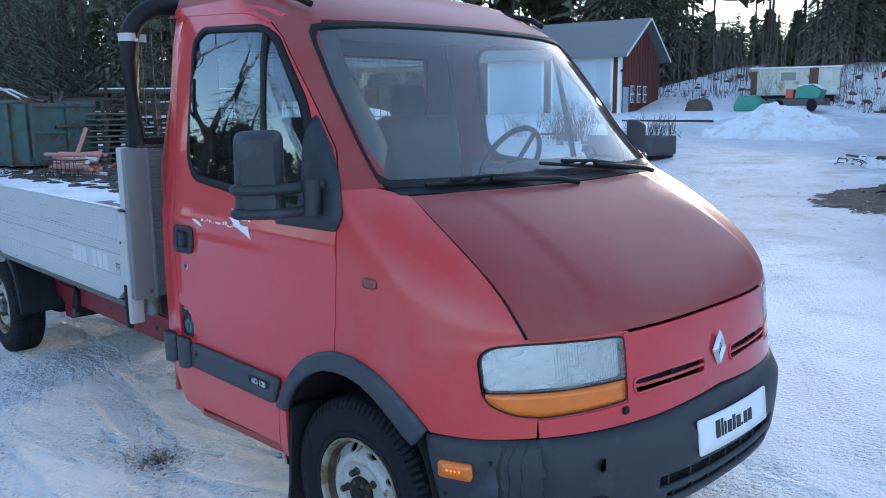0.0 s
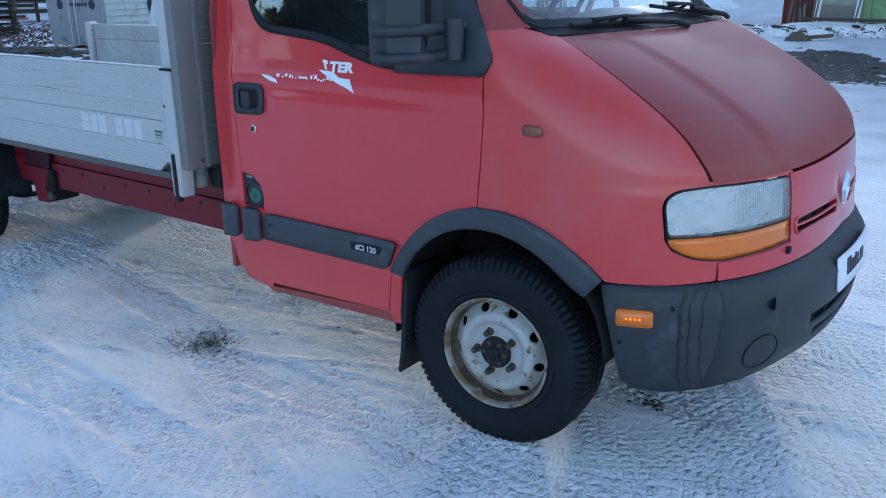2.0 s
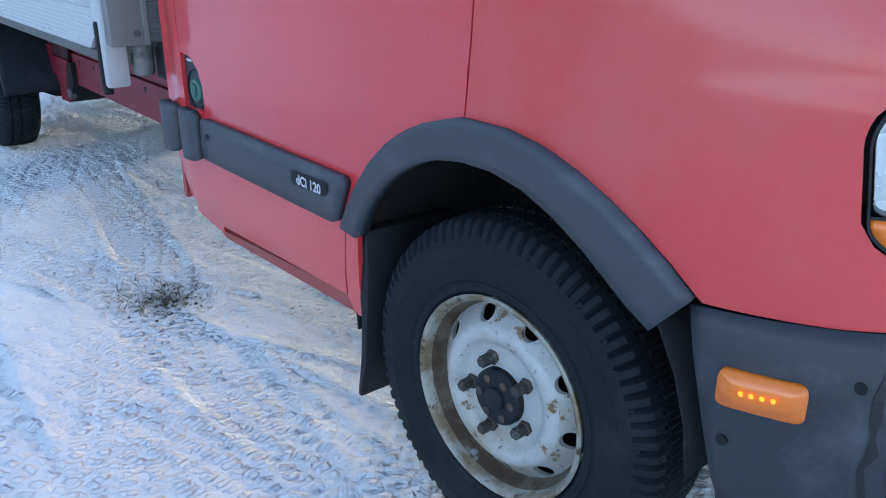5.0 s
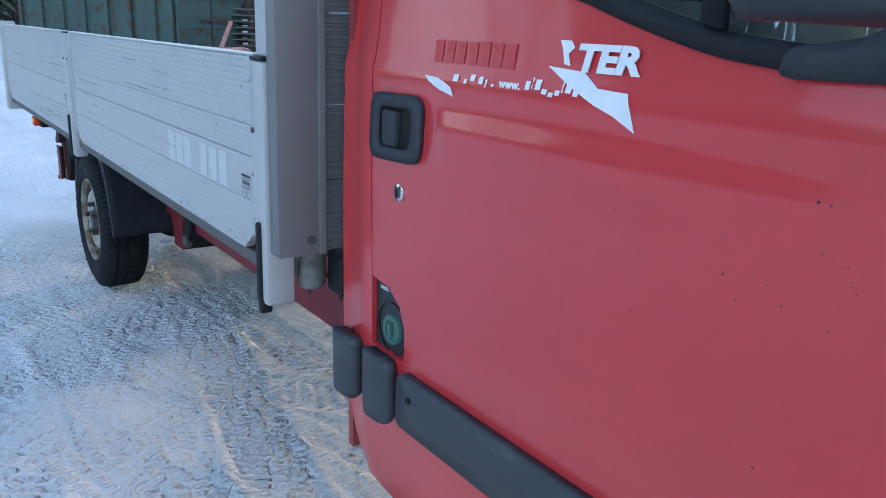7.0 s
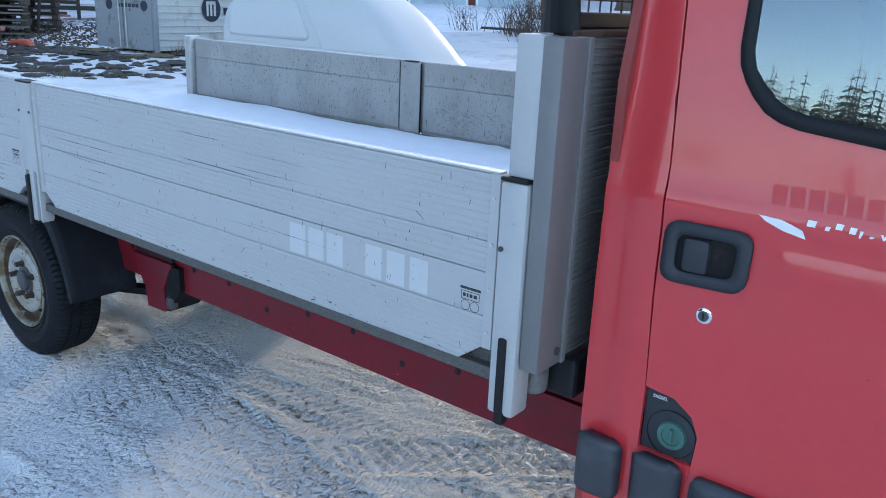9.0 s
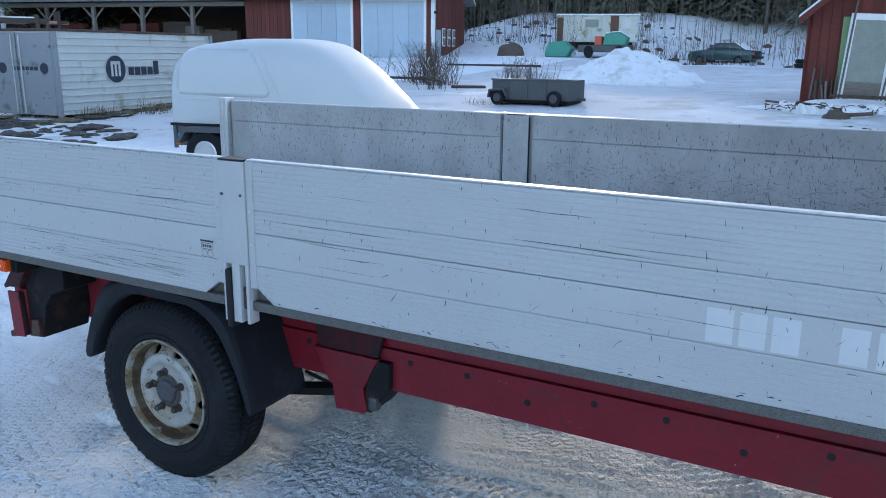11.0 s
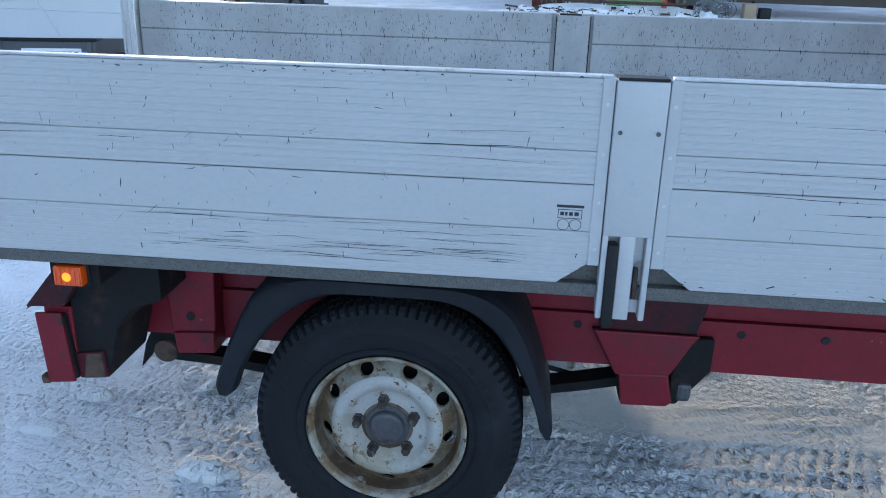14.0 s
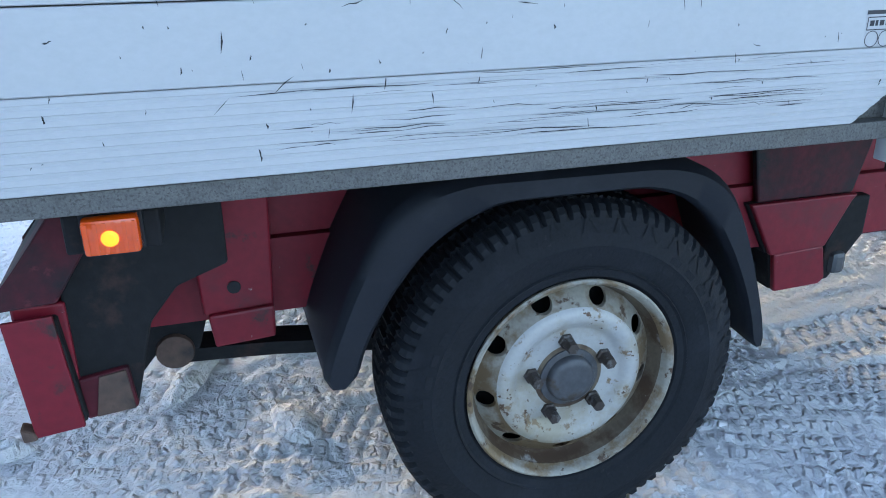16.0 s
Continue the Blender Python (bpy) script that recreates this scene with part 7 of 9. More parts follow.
for k, (x, xt) in enumerate(((1.28, 1.18), (1.42, 1.22))):
    loose("leaning_board", "grey board leaning on the shed", "board", box(-.03, .03, -.015, .015, 0, 2.3, .004), WOOD_GREY, None).matrix_world = pose(SX + x, SY - .35, SZ, -8, -3, 0)

# red shed behind it with a ladder on its wall
RX, RY = .30, 15.0
shed2 = thing("red_shed", "tall red wooden shed beside the yard", "shed", (RX, RY, .62), -12)
w = part("front_wall", box(0, 5.5, 0, .15, .18, 3.4), SHED_RED, shed2)
for k in range(28):
    part("board", box(.197 * k, .197 * k + .186, -.024 if k % 2 else -.014, 0, .2, 3.38), SHED_RED, w)
w = part("side_wall", box(-.0, .15, .15, 4.2, .18, 3.4), SHED_RED, shed2)
for k in range(20):
    part("board", box(-.024 if k % 2 else -.014, 0, .15 + .197 * k, .15 + .197 * k + .186, .2, 3.38), SHED_RED, w)
part("corner_board", tube([(-.02, -.04, .05), (-.10, -.05, 1.6), (-.06, -.05, 3.3)], .022, 8), WOOD_GREY, shed2, "grey corner pole")
part("sill_beam", box(0, 5.5, -.03, .12, .02, .18), WOOD_DARK, shed2)
part("roof", prism([(-.5, 3.35), (6.0, 3.35), (6.0, 3.45), (2.7, 5.2), (-.5, 3.45)], 'y', -.5, 4.6), ROOF_GREY, shed2)
lad = thing("ladder", "white ladder hung flat on the red shed", "ladder", (RX + .44, RY - .165, 1.15), -12)
for z in (.02, .28):
    part("ladder_rail", box(0, 2.4, -.03, .0, z, z + .035, .004), WHITE_TRIM, lad)
for k in range(8):
    part("rung", tube([(.12 + .28 * k, -.015, .03), (.17 + .28 * k, -.015, .30)], .012, 6), WHITE_TRIM, lad)

# container box
cont = thing("container", "dirty white box container with grey doors and dark lettering", "container", (-17.5, 9.32, float(land(-17.5, 9.32)) - .02), math.degrees(math.atan2(-.14, -.99)))
cont.scale = (.90, .90, .90)
# local x along the doors' end, local -y along the long side
CL, CW, CH = 6.0, 2.25, 2.08
part("body", box(.02, CW - .02, -CL, -.03, .12, CH), BOX_WHITE, cont, "dirty white ribbed container side")
part("roof_edge", box(-.02, CW + .02, -CL - .02, .02, CH, CH + .06, .01), RUST, cont, "rusty dark roof edge")
for k in range(11):
    part("side_rib", box(-.012, .02, -CL + .02, -.10, .22 + .17 * k, .245 + .17 * k, .006), BOX_WHITE, cont)
for y in (-.06, -CL + .06):
    part("corner_post", box(-.03, .06, y - .06, y + .06, .0, CH, .01), BOX_GREY, cont)
for x0, x1 in ((.05, CW / 2 - .02), (CW / 2 + .02, CW - .05)):
    d = part("container_door", box(x0, x1, -.03, .03, .14, CH - .04, .01), BOX_GREY, cont, "grey container door")
    part("lock_rod", tube([((x0 + x1) / 2 + (.42 if x0 < 1 else -.42), .05, .16), ((x0 + x1) / 2 + (.42 if x0 < 1 else -.42), .05, CH - .08)], .018, 6), ALU_BARE, d)
for x in (.30, 1.62):
    bm = capped([(.13, 0), (.13, .004)], 24, None, 'y', (x, .031, 1.22))
    part("printed_disc", bm, LOGO_BLUE, cont)
for k in range(6):
    part("print_bar", box(.50 + .14 * k, .61 + .14 * k, .031, .034, 1.17, 1.26), LOGO_BLUE, cont)
part("printed_disc", capped([(.34, 0), (.34, -.004)], 32, None, 'x', (-.013, -1.95, 1.18)), LOGO_BLUE, cont)
for y0, y1, z0, z1 in ((-2.10, -2.03, 1.0, 1.38), (-1.97, -1.90, 1.0, 1.38), (-1.84, -1.77, 1.0, 1.38), (-2.06, -1.8, 1.30, 1.38)):
    part("print_bar", box(-.026, -.018, y0, y1, z0, z1), BOX_WHITE, cont)
for k in range(5):
    part("print_bar", box(-.024, -.014, -2.58 - .24 * k, -2.40 - .24 * k, 1.02, 1.22 + (.16 if k == 4 else 0)), LOGO_BLUE, cont)

# thawed earth with dead grass round the container's foot
r = random.Random(41)
for k in range(16):
    if k < 10:
        x, y = -17.25 - .08 * k + r.uniform(-.1, .4), 9.3 + .52 * k + r.uniform(-.2, .2)
    else:
        x, y = -19.6 + .45 * (k - 10) + r.uniform(-.2, .2), 8.55 + r.uniform(-.5, .2)
    own = bmesh.new()
    bmesh.ops.create_icosphere(own, subdivisions=3, radius=1)
    wide, long = r.uniform(.22, .5), r.uniform(.2, .42)
    for v in own.verts:
        f = 1 + .6 * noise.noise(v.co * 2.1 + Vector((k * 3.1, 0, 0))) + .3 * noise.noise(v.co * 6 + Vector((0, k, 0)))
        v.co = Vector((v.co.x * wide * f, v.co.y * long * f, max(-.2, v.co.z) * .07 * f))
    patch_ob = loose("thawed_patch", "low patch of brown earth showing through the snow", "bare earth", own, EARTH if k % 3 else DRY_GRASS, None, 0, 60)
    patch_ob.matrix_world = pose(x, y, float(land(x, y)), 0, 0, r.uniform(0, 180))

own_r = random.Random(52)
stones = bmesh.new()
for k in range(330):
    # stony, half-thawed ground between the skip, the crate and the container
    a = own_r.random()
    x, y = -22.5 + 8.0 * a + own_r.gauss(0, .5), 4.6 + 3.6 * own_r.random() + .9 * a
    if math.hypot(x + 1.3, y + 1.7) < 15.2:
        continue
    own = bmesh.new()
    bmesh.ops.create_icosphere(own, subdivisions=2, radius=1)
    wide = own_r.uniform(.05, .26) * (1 if own_r.random() < .8 else 1.6)
    turn, flat = own_r.uniform(0, 3.14), own_r.uniform(.25, .6)
    for v in own.verts:
        f = 1 + .55 * noise.noise(v.co * 1.9 + Vector((k * 2.7, 0, 0)))
        u, w = v.co.x * wide * f, v.co.y * wide * .6 * f
        v.co = Vector((x + u * math.cos(turn) - w * math.sin(turn), y + u * math.sin(turn) + w * math.cos(turn), float(land(x, y)) + max(-.3, v.co.z) * wide * flat * f * .5))
    join(stones, own)
loose("stony_ground", "dark stones and earth clods showing through snow", "stones", stones, EARTH, smooth=50, kind="stuff")

# dumpster
dump = thing("skip_container", "rusty green steel skip full of scrap", "skip", (-18.6, 4.72, gz(-18.6, 4.7)), math.degrees(math.atan2(.85, -.475)))
# local x along the doors' end, local +y along the long side
DL, DW, DH = 5.2, 2.3, 1.62
part("floor_plate", box(0, DW, 0, DL, .12, .18), DUMP_GREEN, dump)
for x in (0, DW - .06):
    w = part("long_side", box(x, x + .06, .05, DL, .15, DH), DUMP_GREEN, dump, "rusty green ribbed side")
    for k in range(7):
        a = .55 + .75 * k
        part("side_rib", box(x - .07 if x == 0 else x + .05, x + .01 if x == 0 else x + .13, a - .05, a + .05, .1, DH - .05, .01), DUMP_GREEN, w)
part("top_rail", tube([(0, 0, DH), (0, DL, DH)], .05, 6), DUMP_GREEN, dump)
part("top_rail", tube([(DW, 0, DH), (DW, DL, DH)], .05, 6), DUMP_GREEN, dump)
part("end_wall", box(0, DW, DL - .06, DL, .15, DH), DUMP_GREEN, dump)
for x0, x1 in ((.05, DW / 2 - .02), (DW / 2 + .02, DW - .05)):
    d = part("skip_door", box(x0, x1, -.05, .0, .16, DH - .02, .01), DUMP_GREEN, dump, "rusty green door leaf")
    for z in (.2, .85, DH - .12):
        part("door_rib", box(x0, x1, -.085, -.05, z, z + .07, .008), DUMP_GREEN, d)
    part("door_post", box(x0, x0 + .07, -.08, -.05, .16, DH - .02, .008), DUMP_GREEN, d)
part("door_latch", box(.75, 1.55, -.13, -.085, 1.0, 1.06, .01), RUST, dump)
r = random.Random(8)
scrap = bmesh.new()
for _ in range(60):
    x, y, z = r.uniform(.2, DW - .2), r.uniform(.2, DL - .2), DH - .1 + r.uniform(0, .22)
    own = box(-r.uniform(.1, .5), r.uniform(.1, .5), -.03, .03, -.02, .02)
    bmesh.ops.transform(own, matrix=pose(x, y, z, r.uniform(-40, 40), r.uniform(-40, 40), r.uniform(0, 360)), verts=own.verts[:])
    join(scrap, own)
sc = part("scrap_heap", scrap, RUST, dump, "heaped scrap metal")
sc["kind"] = "stuff"
part("scrap_white", tube([(.3, 2.4, DH), (.5, 2.2, DH + .34), (.9, 1.6, DH + .36), (1.2, 1.2, DH + .05)], .03, 6), WHITE_TRIM, dump, "pale tube frame on the heap")
part("scrap_white", tube([(.9, 2.6, DH), (1.0, 2.3, DH + .33), (1.3, 1.7, DH + .34), (1.6, 1.3, DH + .05)], .03, 6), WHITE_TRIM, dump)

# crate of pipes
crate = thing("pipe_crate", "rusty wire crate heaped with salmon and white pipes", "crate", (-19.7, 6.1, float(land(-19.7, 6.1))), 20)
crate.scale = (1.12, 1.12, .92)
for k in range(8):
    part("crate_wire", tube([(-.5 + .14 * k, -.4, 0), (-.5 + .14 * k, -.4, .5)], .012, 4), RUST, crate)
    part("crate_wire", tube([(-.5 + .14 * k, .4, 0), (-.5 + .14 * k, .4, .5)], .012, 4), RUST, crate)
for z in (.02, .25, .5):
    part("crate_rail", tube([(-.5, -.4, z), (.5, -.4, z), (.5, .4, z), (-.5, .4, z), (-.5, -.4, z)], .016, 4), RUST, crate)
for k in range(16):
    y, z, l = r.uniform(-.32, .32), .1 + .05 * k * .7, r.uniform(.5, .7)
    part("pipe", tube([(-l, y, z + r.uniform(-.05, .1)), (l, y + r.uniform(-.15, .15), z + r.uniform(-.05, .2))], .055, 10), PINK_PIPE if k % 4 else WHITE_TRIM, crate)
part("long_pipe", tube([(.1, -.1, .35), (-.15, .55, 1.35)], .05, 10), PINK_PIPE, crate, "long salmon pipe sticking up")

# lumber racks and pallets
def lumber_rack(x, y, turn, w, h, seed, label):
    r = random.Random(seed)
    t = thing("lumber_rack", label, "lumber rack", (x, y, gz(x, y)), turn)
    for a in (-w / 2, 0, w / 2):
        for b in (-.5, .5):
            part("upright", box(a - .05, a + .05, b - .05, b + .05, 0, h), WOOD_DARK, t)
    z = .25
    while z < h - .1:
        for k in range(4):
            a = r.uniform(-.3, .3)
            part("plank", box(-w / 2 - .4 + a, w / 2 + .3 + a, -.5 + .25 * k, -.28 + .25 * k, z, z + r.uniform(.05, .12)), (WOOD_DARK, WOOD_GREY, WOOD_DARK, PINK_PIPE)[r.randint(0, 3) if r.random() < .5 else 0], t)
        if r.random() < .6:
            part("snow_cap", box(-w / 2 - .2, w / 2, -.45, .45, z + .12, z + .16, .01), SNOW_BED, t)
        z += r.uniform(.3, .55)
    return t


lumber_rack(-24, 11.2, 62, 4.5, 1.9, 1, "dark lumber rack with stacked planks under snow")
lumber_rack(-25.5, 7.5, 70, 4.5, 1.7, 2, "dark lumber rack with stacked planks under snow")
lumber_rack(-22.8, 8.2, 60, 3.0, 1.5, 3, "low lumber rack with grey planks and snow")
lumber_rack(-28, 14.5, 60, 5.0, 2.0, 4, "dark lumber rack with stacked planks under snow")
for k, (x, y, n) in enumerate(((-19.6, 7.0, 9), (-20.9, 7.6, 8), (-20.4, 8.1, 11))):
    for j in range(n):
        p = thing("pallet", "grey wooden pallet in a stack", "pallet", (x, y, gz(x, y) + .145 * j), 60 + 5 * math.sin(j * 2.1 + k), "stacked pallets")
        for a in (-.55, 0, .55):
            part("bearer", box(a - .05, a + .05, -.4, .4, .0, .10), WOOD_DARK, p)
        for b in (-.36, -.12, .12, .36):
            part("slat", box(-.6, .6, b - .05, b + .05, .10, .13), WOOD_DARK if k else WOOD_GREY, p)

# covered trailer with a rounded white lid
tr = thing("covered_trailer", "grey box trailer under a rounded white fibreglass lid", "trailer", (-9.30, 6.79, 0), math.degrees(math.atan2(.268, 1)))
L2, W2 = 1.02, .95
part("trailer_box", box(-L2, L2, -W2, W2, .36, .62, .01), TRAILER_GREY, tr, "grey steel trailer box")
for x in (-.98, -.62, .12, .96):
    part("side_post", box(x - .025, x + .025, -W2 - .02, -W2 + .01, .33, .63, .004), TRAILER_GREY, tr)
for a, b in ((-1.0, -.70), (-.20, .10), (.20, .98)):
    part("side_stripe", box(a, b, -W2 - .004, -W2 + .002, .45, .52), BLUE, tr, "blue side stripe")
part("side_panel", box(.32, .88, -W2 - .008, -W2 - .003, .44, .55), WHITE_TRIM, tr)
for k in range(9):
    part("print_bar", box(.345 + .058 * k, .388 + .058 * k, -W2 - .012, -W2 - .008, .47, .52), BLUE if k < 3 else LOGO_BLUE, tr)
part("top_rail", box(-L2 - .02, L2 + .02, -W2 - .03, W2 + .03, .62, .655, .01), BLACK, tr)
for s in (-1, 1):
    wh = part("trailer_wheel", capped([(.27, -.08), (.29, -.06), (.29, .06), (.27, .08)], 28, None, 'y', (-.46, s * (W2 + .10), .29)), TYRE, tr, "small trailer wheel", 40)
    part("wheel_rim", capped([(.16, 0), (.14, -.01), (.05, .01)], 20, None, 'y', (-.46, s * (W2 + .185), .29)), ALU_BARE, wh)
    part("wheel_guard", prism([(-.85, .42), (-.72, .62), (-.12, .62), (.05, .42), (0, .42), (-.15, .56), (-.70, .56), (-.80, .42)], 'y', s * (W2 + .01), s * (W2 + .24)), TRAILER_GREY, tr)
for x in (-.98, .80):
    part("side_marker", box(x, x + .07, -W2 - .02, -W2 - .004, .37, .41, .004), AMBER, tr)
part("draw_bar", tube([(L2, 0, .38), (L2 + 1.1, 0, .42)], .04, 6), TRAILER_GREY, tr)
bm = bmesh.new()
# lid: upright tail, long flat roof, sloping rounded nose
nu, nv = 48, 28
rows = []
for i in range(nu + 1):
    u = i / nu
    x = -L2 + (2 * L2 + .92) * u
    h = smooth_curve((0, .04, .12, .35, .50, .62, .74, .88, 1.0), (.86, .96, 1.01, 1.07, 1.07, 1.02, .82, .44, .04), u)
    wd = smooth_curve((0, .06, .5, .75, .9, 1.0), (.93, .97, .99, .97, .90, .78), u)
    row = []
    for j in range(nv + 1):
        a = math.pi * j / nv
        c, s2 = math.cos(a), math.sin(a)
        row.append(bm.verts.new((x, -wd * math.copysign(abs(c) ** .42, c), .655 + h * abs(s2) ** .55)))
    rows.append(row)
for p, q in zip(rows, rows[1:]):
    for j in range(nv):
        bm.faces.new((p[j], q[j], q[j + 1], p[j + 1]))
bm.faces.new(rows[0])
lid = part("lid", facing(bm, (0, 0, 1)), DOME_WHITE, tr, "rounded white fibreglass lid", 70)


def lid_side(x, z, out=.014):
    """The lid's flank on the near side."""
    u = (x + L2) / (2 * L2 + .92)
    h = smooth_curve((0, .04, .12, .35, .50, .62, .74, .88, 1.0), (.86, .96, 1.01, 1.07, 1.07, 1.02, .82, .44, .04), u)
    wd = smooth_curve((0, .06, .5, .75, .9, 1.0), (.93, .97, .99, .97, .90, .78), u)
    s2 = min(1, max(0, (z - .655) / h) ** (1 / .55))
    return Vector((x, -wd * math.sqrt(1 - s2 * s2) ** .42 - out, z))


thick(part("side_panel", facing(patch(rounded([(-.93, 1.50), (-.92, 1.12), (-.86, 1.02), (.34, 1.00), (.40, 1.06), (.16, 1.50), (.08, 1.585), (-.84, 1.585)], .05), lid_side, .06), (0, -1, 0)), DOME_WHITE, lid, "raised panel on the lid", 50), .02)
part("lid_seam", tube([lid_side(.16 + .55 * k / 10, 1.60 - .92 * (k / 10) ** 1.2, .002) for k in range(11)], .008, 6), DOME_WHITE, lid)
part("lid_seam", tube([lid_side(-1.0 + 2.6 * k / 20, .97 - .004 * k, .002) for k in range(21)], .007, 6), DOME_WHITE, lid)

# small open trailer
ct = thing("open_trailer", "small grey open box trailer standing in snow", "trailer", (-8.13, 13.5, gz(-8.13, 13.5)), 2)
ct.scale = (.78, .78, .84)
for a, b, c, d in ((-1.05, 1.02, -.62, -.58), (-1.05, 1.02, .58, .62), (-1.05, -1.01, -.6, .6), (.98, 1.02, -.6, .6)):
    w = part("side_board", box(a, b, c, d, .13, .56, .006), TRAILER_GREY, ct, "dark grey trailer side")
for x in (-.62, -.10, .4):
    part("side_post", box(x - .03, x + .03, -.64, -.61, .10, .57), TRAILER_GREY, ct)
part("top_rail", box(-1.07, 1.04, -.65, -.60, .55, .585, .006), HUB, ct)
part("bed", box(-1.05, 1.02, -.6, .6, .10, .14), TRAILER_GREY, ct)
part("chassis", box(-1.0, 1.0, -.5, .5, .02, .10), DARK, ct)
for x in (-.86, .66):
    wh = part("trailer_wheel", capped([(.16, -.06), (.18, -.045), (.18, .045), (.16, .06)], 24, None, 'y', (x, -.70, .15)), TYRE, ct, "", 40)
    part("wheel_rim", capped([(.10, 0), (.085, -.01)], 16, None, 'y', (x, -.765, .15)), HUB, wh)
part("mudguard", prism([(-1.12, .14), (-1.08, .34), (-.66, .36), (-.58, .18), (-.62, .18), (-.69, .32), (-1.05, .30), (-1.08, .14)], 'y', -.80, -.60), TRAILER_GREY, ct)
part("draw_bar", tube([(1.0, 0, .12), (1.25, 0, .12)], .04, 6), TRAILER_GREY, ct)

# caravan wreck
cv = thing("site_caravan", "dirty grey site caravan with a brown doorway on the bank", "caravan", (-15.0, 38.6, gz(-15, 38.6) + .25), 22)
cv.scale = (.80, 1.0, .82)
part("body", box(-2.45, 2.45, -.9, .9, .1, 1.65, .03), CARAVAN, cv, "dirty pale panels")
part("roof", box(-2.55, 2.55, -1.0, 1.0, 1.65, 1.73, .02), SNOW_BED, cv, "snow-covered roof")
for k in range(6):
    part("panel", box(-1.6 + .62 * k, -1.02 + .62 * k, -.925, -.9, .2, 1.55, .01), CARAVAN, cv)
part("window", box(-.75, .05, -.945, -.92, .95, 1.4, .01), OLD_PANE, cv)
part("doorway", box(.78, 1.28, -.95, -.92, .15, 1.62), BROWN, cv, "brown doorway")
part("end_panel", box(-2.47, -2.1, -.93, -.9, .12, 1.5), BROWN, cv)
for x, z, w0, h0 in ((-1.5, .25, .5, .5), (.2, .2, .4, .35), (1.5, .9, .5, .55), (1.9, .2, .4, .4), (-.9, 1.42, .7, .14)):
    part("patched_sheet", box(x, x + w0, -.935, -.926, z, z + h0), BOX_WHITE, cv)
part("underframe", box(-2.2, 2.2, -.7, .7, -.25, .1), DARK, cv)


def lump(name, label, category, x, y, sx, sy, sz, material, seed, rough=.25, flat=0.0, turn=0):
    bm = bmesh.new()
    bmesh.ops.create_icosphere(bm, subdivisions=4, radius=1)
    for v in bm.verts:
        f = 1 + rough * noise.noise(v.co * 1.6 + Vector((seed, 0, 0))) + rough * .4 * noise.noise(v.co * 4.3 + Vector((0, seed, 0)))
        v.co = Vector((v.co.x * sx * f, v.co.y * sy * f, max(-.15, v.co.z) * sz * f))
    return loose(name, label, category, bm, material, (x, y, gz(x, y)), turn, 60)


# snow heap
bm = bmesh.new()
rows = []
for i in range(28):
    rr = 2.2 * i / 27
    row = []
    for k in range(64):
        a = 2 * math.pi * k / 64
        x, y = rr * 1.08 * math.cos(a), rr * .9 * math.sin(a)
        h = 1.06 * max(0, 1 - rr / 2.1) ** 1.05 * (1 - .12 * math.exp(-rr * 3)) + .14 * noise.noise(Vector((x * 1.3, y * 1.3, 2))) + .12 * noise.noise(Vector((x * 4, y * 4, 7))) + .05 * noise.noise(Vector((x * 11, y * 11, 7))) - (.45 if i == 27 else 0)
        row.append(bm.verts.new((x, y, h + .05)))
    rows.append(row)
for p, q in zip(rows, rows[1:]):
    for k in range(64):
        bm.faces.new((p[k], p[(k + 1) % 64], q[(k + 1) % 64], q[k]))
loose("snow_heap", "large ploughed heap of snow in the yard", "snow heap", facing(bm, (0, 0, 1)), SNOW_HEAP, (-8.64, 22.5, gz(-8.64, 22.5)), 0, 60, "stuff")
lump("boulder", "brown rounded boulder below the bank", "boulder", -18.1, 35, .75, .6, .58, ROCK, 3)


def tarp(x, y, w, h, turn, label, material):
    t = prism([(-w, 0), (w * .7, 0), (w * 1.1, h * .55), (w * .35, h), (-w * .75, h * .85), (-w * 1.02, h * .3)], 'y', -w * .7, w * .7, .06)
    loose("tarp_load", label, "tarpaulin", t, material, (x, y, gz(x, y)), turn, 40)


tarp(-15.65, 35.3, .62, .75, 8, "green tarpaulin tied over a low load", TARP)
truck_small = thing("loaded_pickup", "small pickup with a green tarpaulin and red load", "pickup", (-13.4, 35.2, gz(-13.4, 35.2)), 10)
truck_small.scale = (.72, .85, .92)
part("body", box(-1.6, 1.7, -.75, .75, .28, .62, .05), HUB, truck_small, "grey pickup body")
part("load_cover", prism([(-.05, .62), (1.35, .62), (1.5, 1.0), (.9, 1.25), (.1, 1.15)], 'y', -.7, .7, .04), TARP, truck_small, "green tarpaulin")
part("snow_cap", prism([(.15, 1.20), (1.0, 1.26), (1.52, 1.03), (1.0, 1.30), (.15, 1.24)], 'y', -.68, .68), SNOW_BED, truck_small)
part("red_load", box(-.55, -.1, -.7, .3, .62, 1.05, .04), ORANGE, truck_small)
for x in (-.9, 1.0):
    part("wheel", capped([(.28, -.08), (.30, -.06), (.30, .06), (.28, .08)], 20, None, 'y', (x, -.72, .30)), TYRE, truck_small, "", 40)

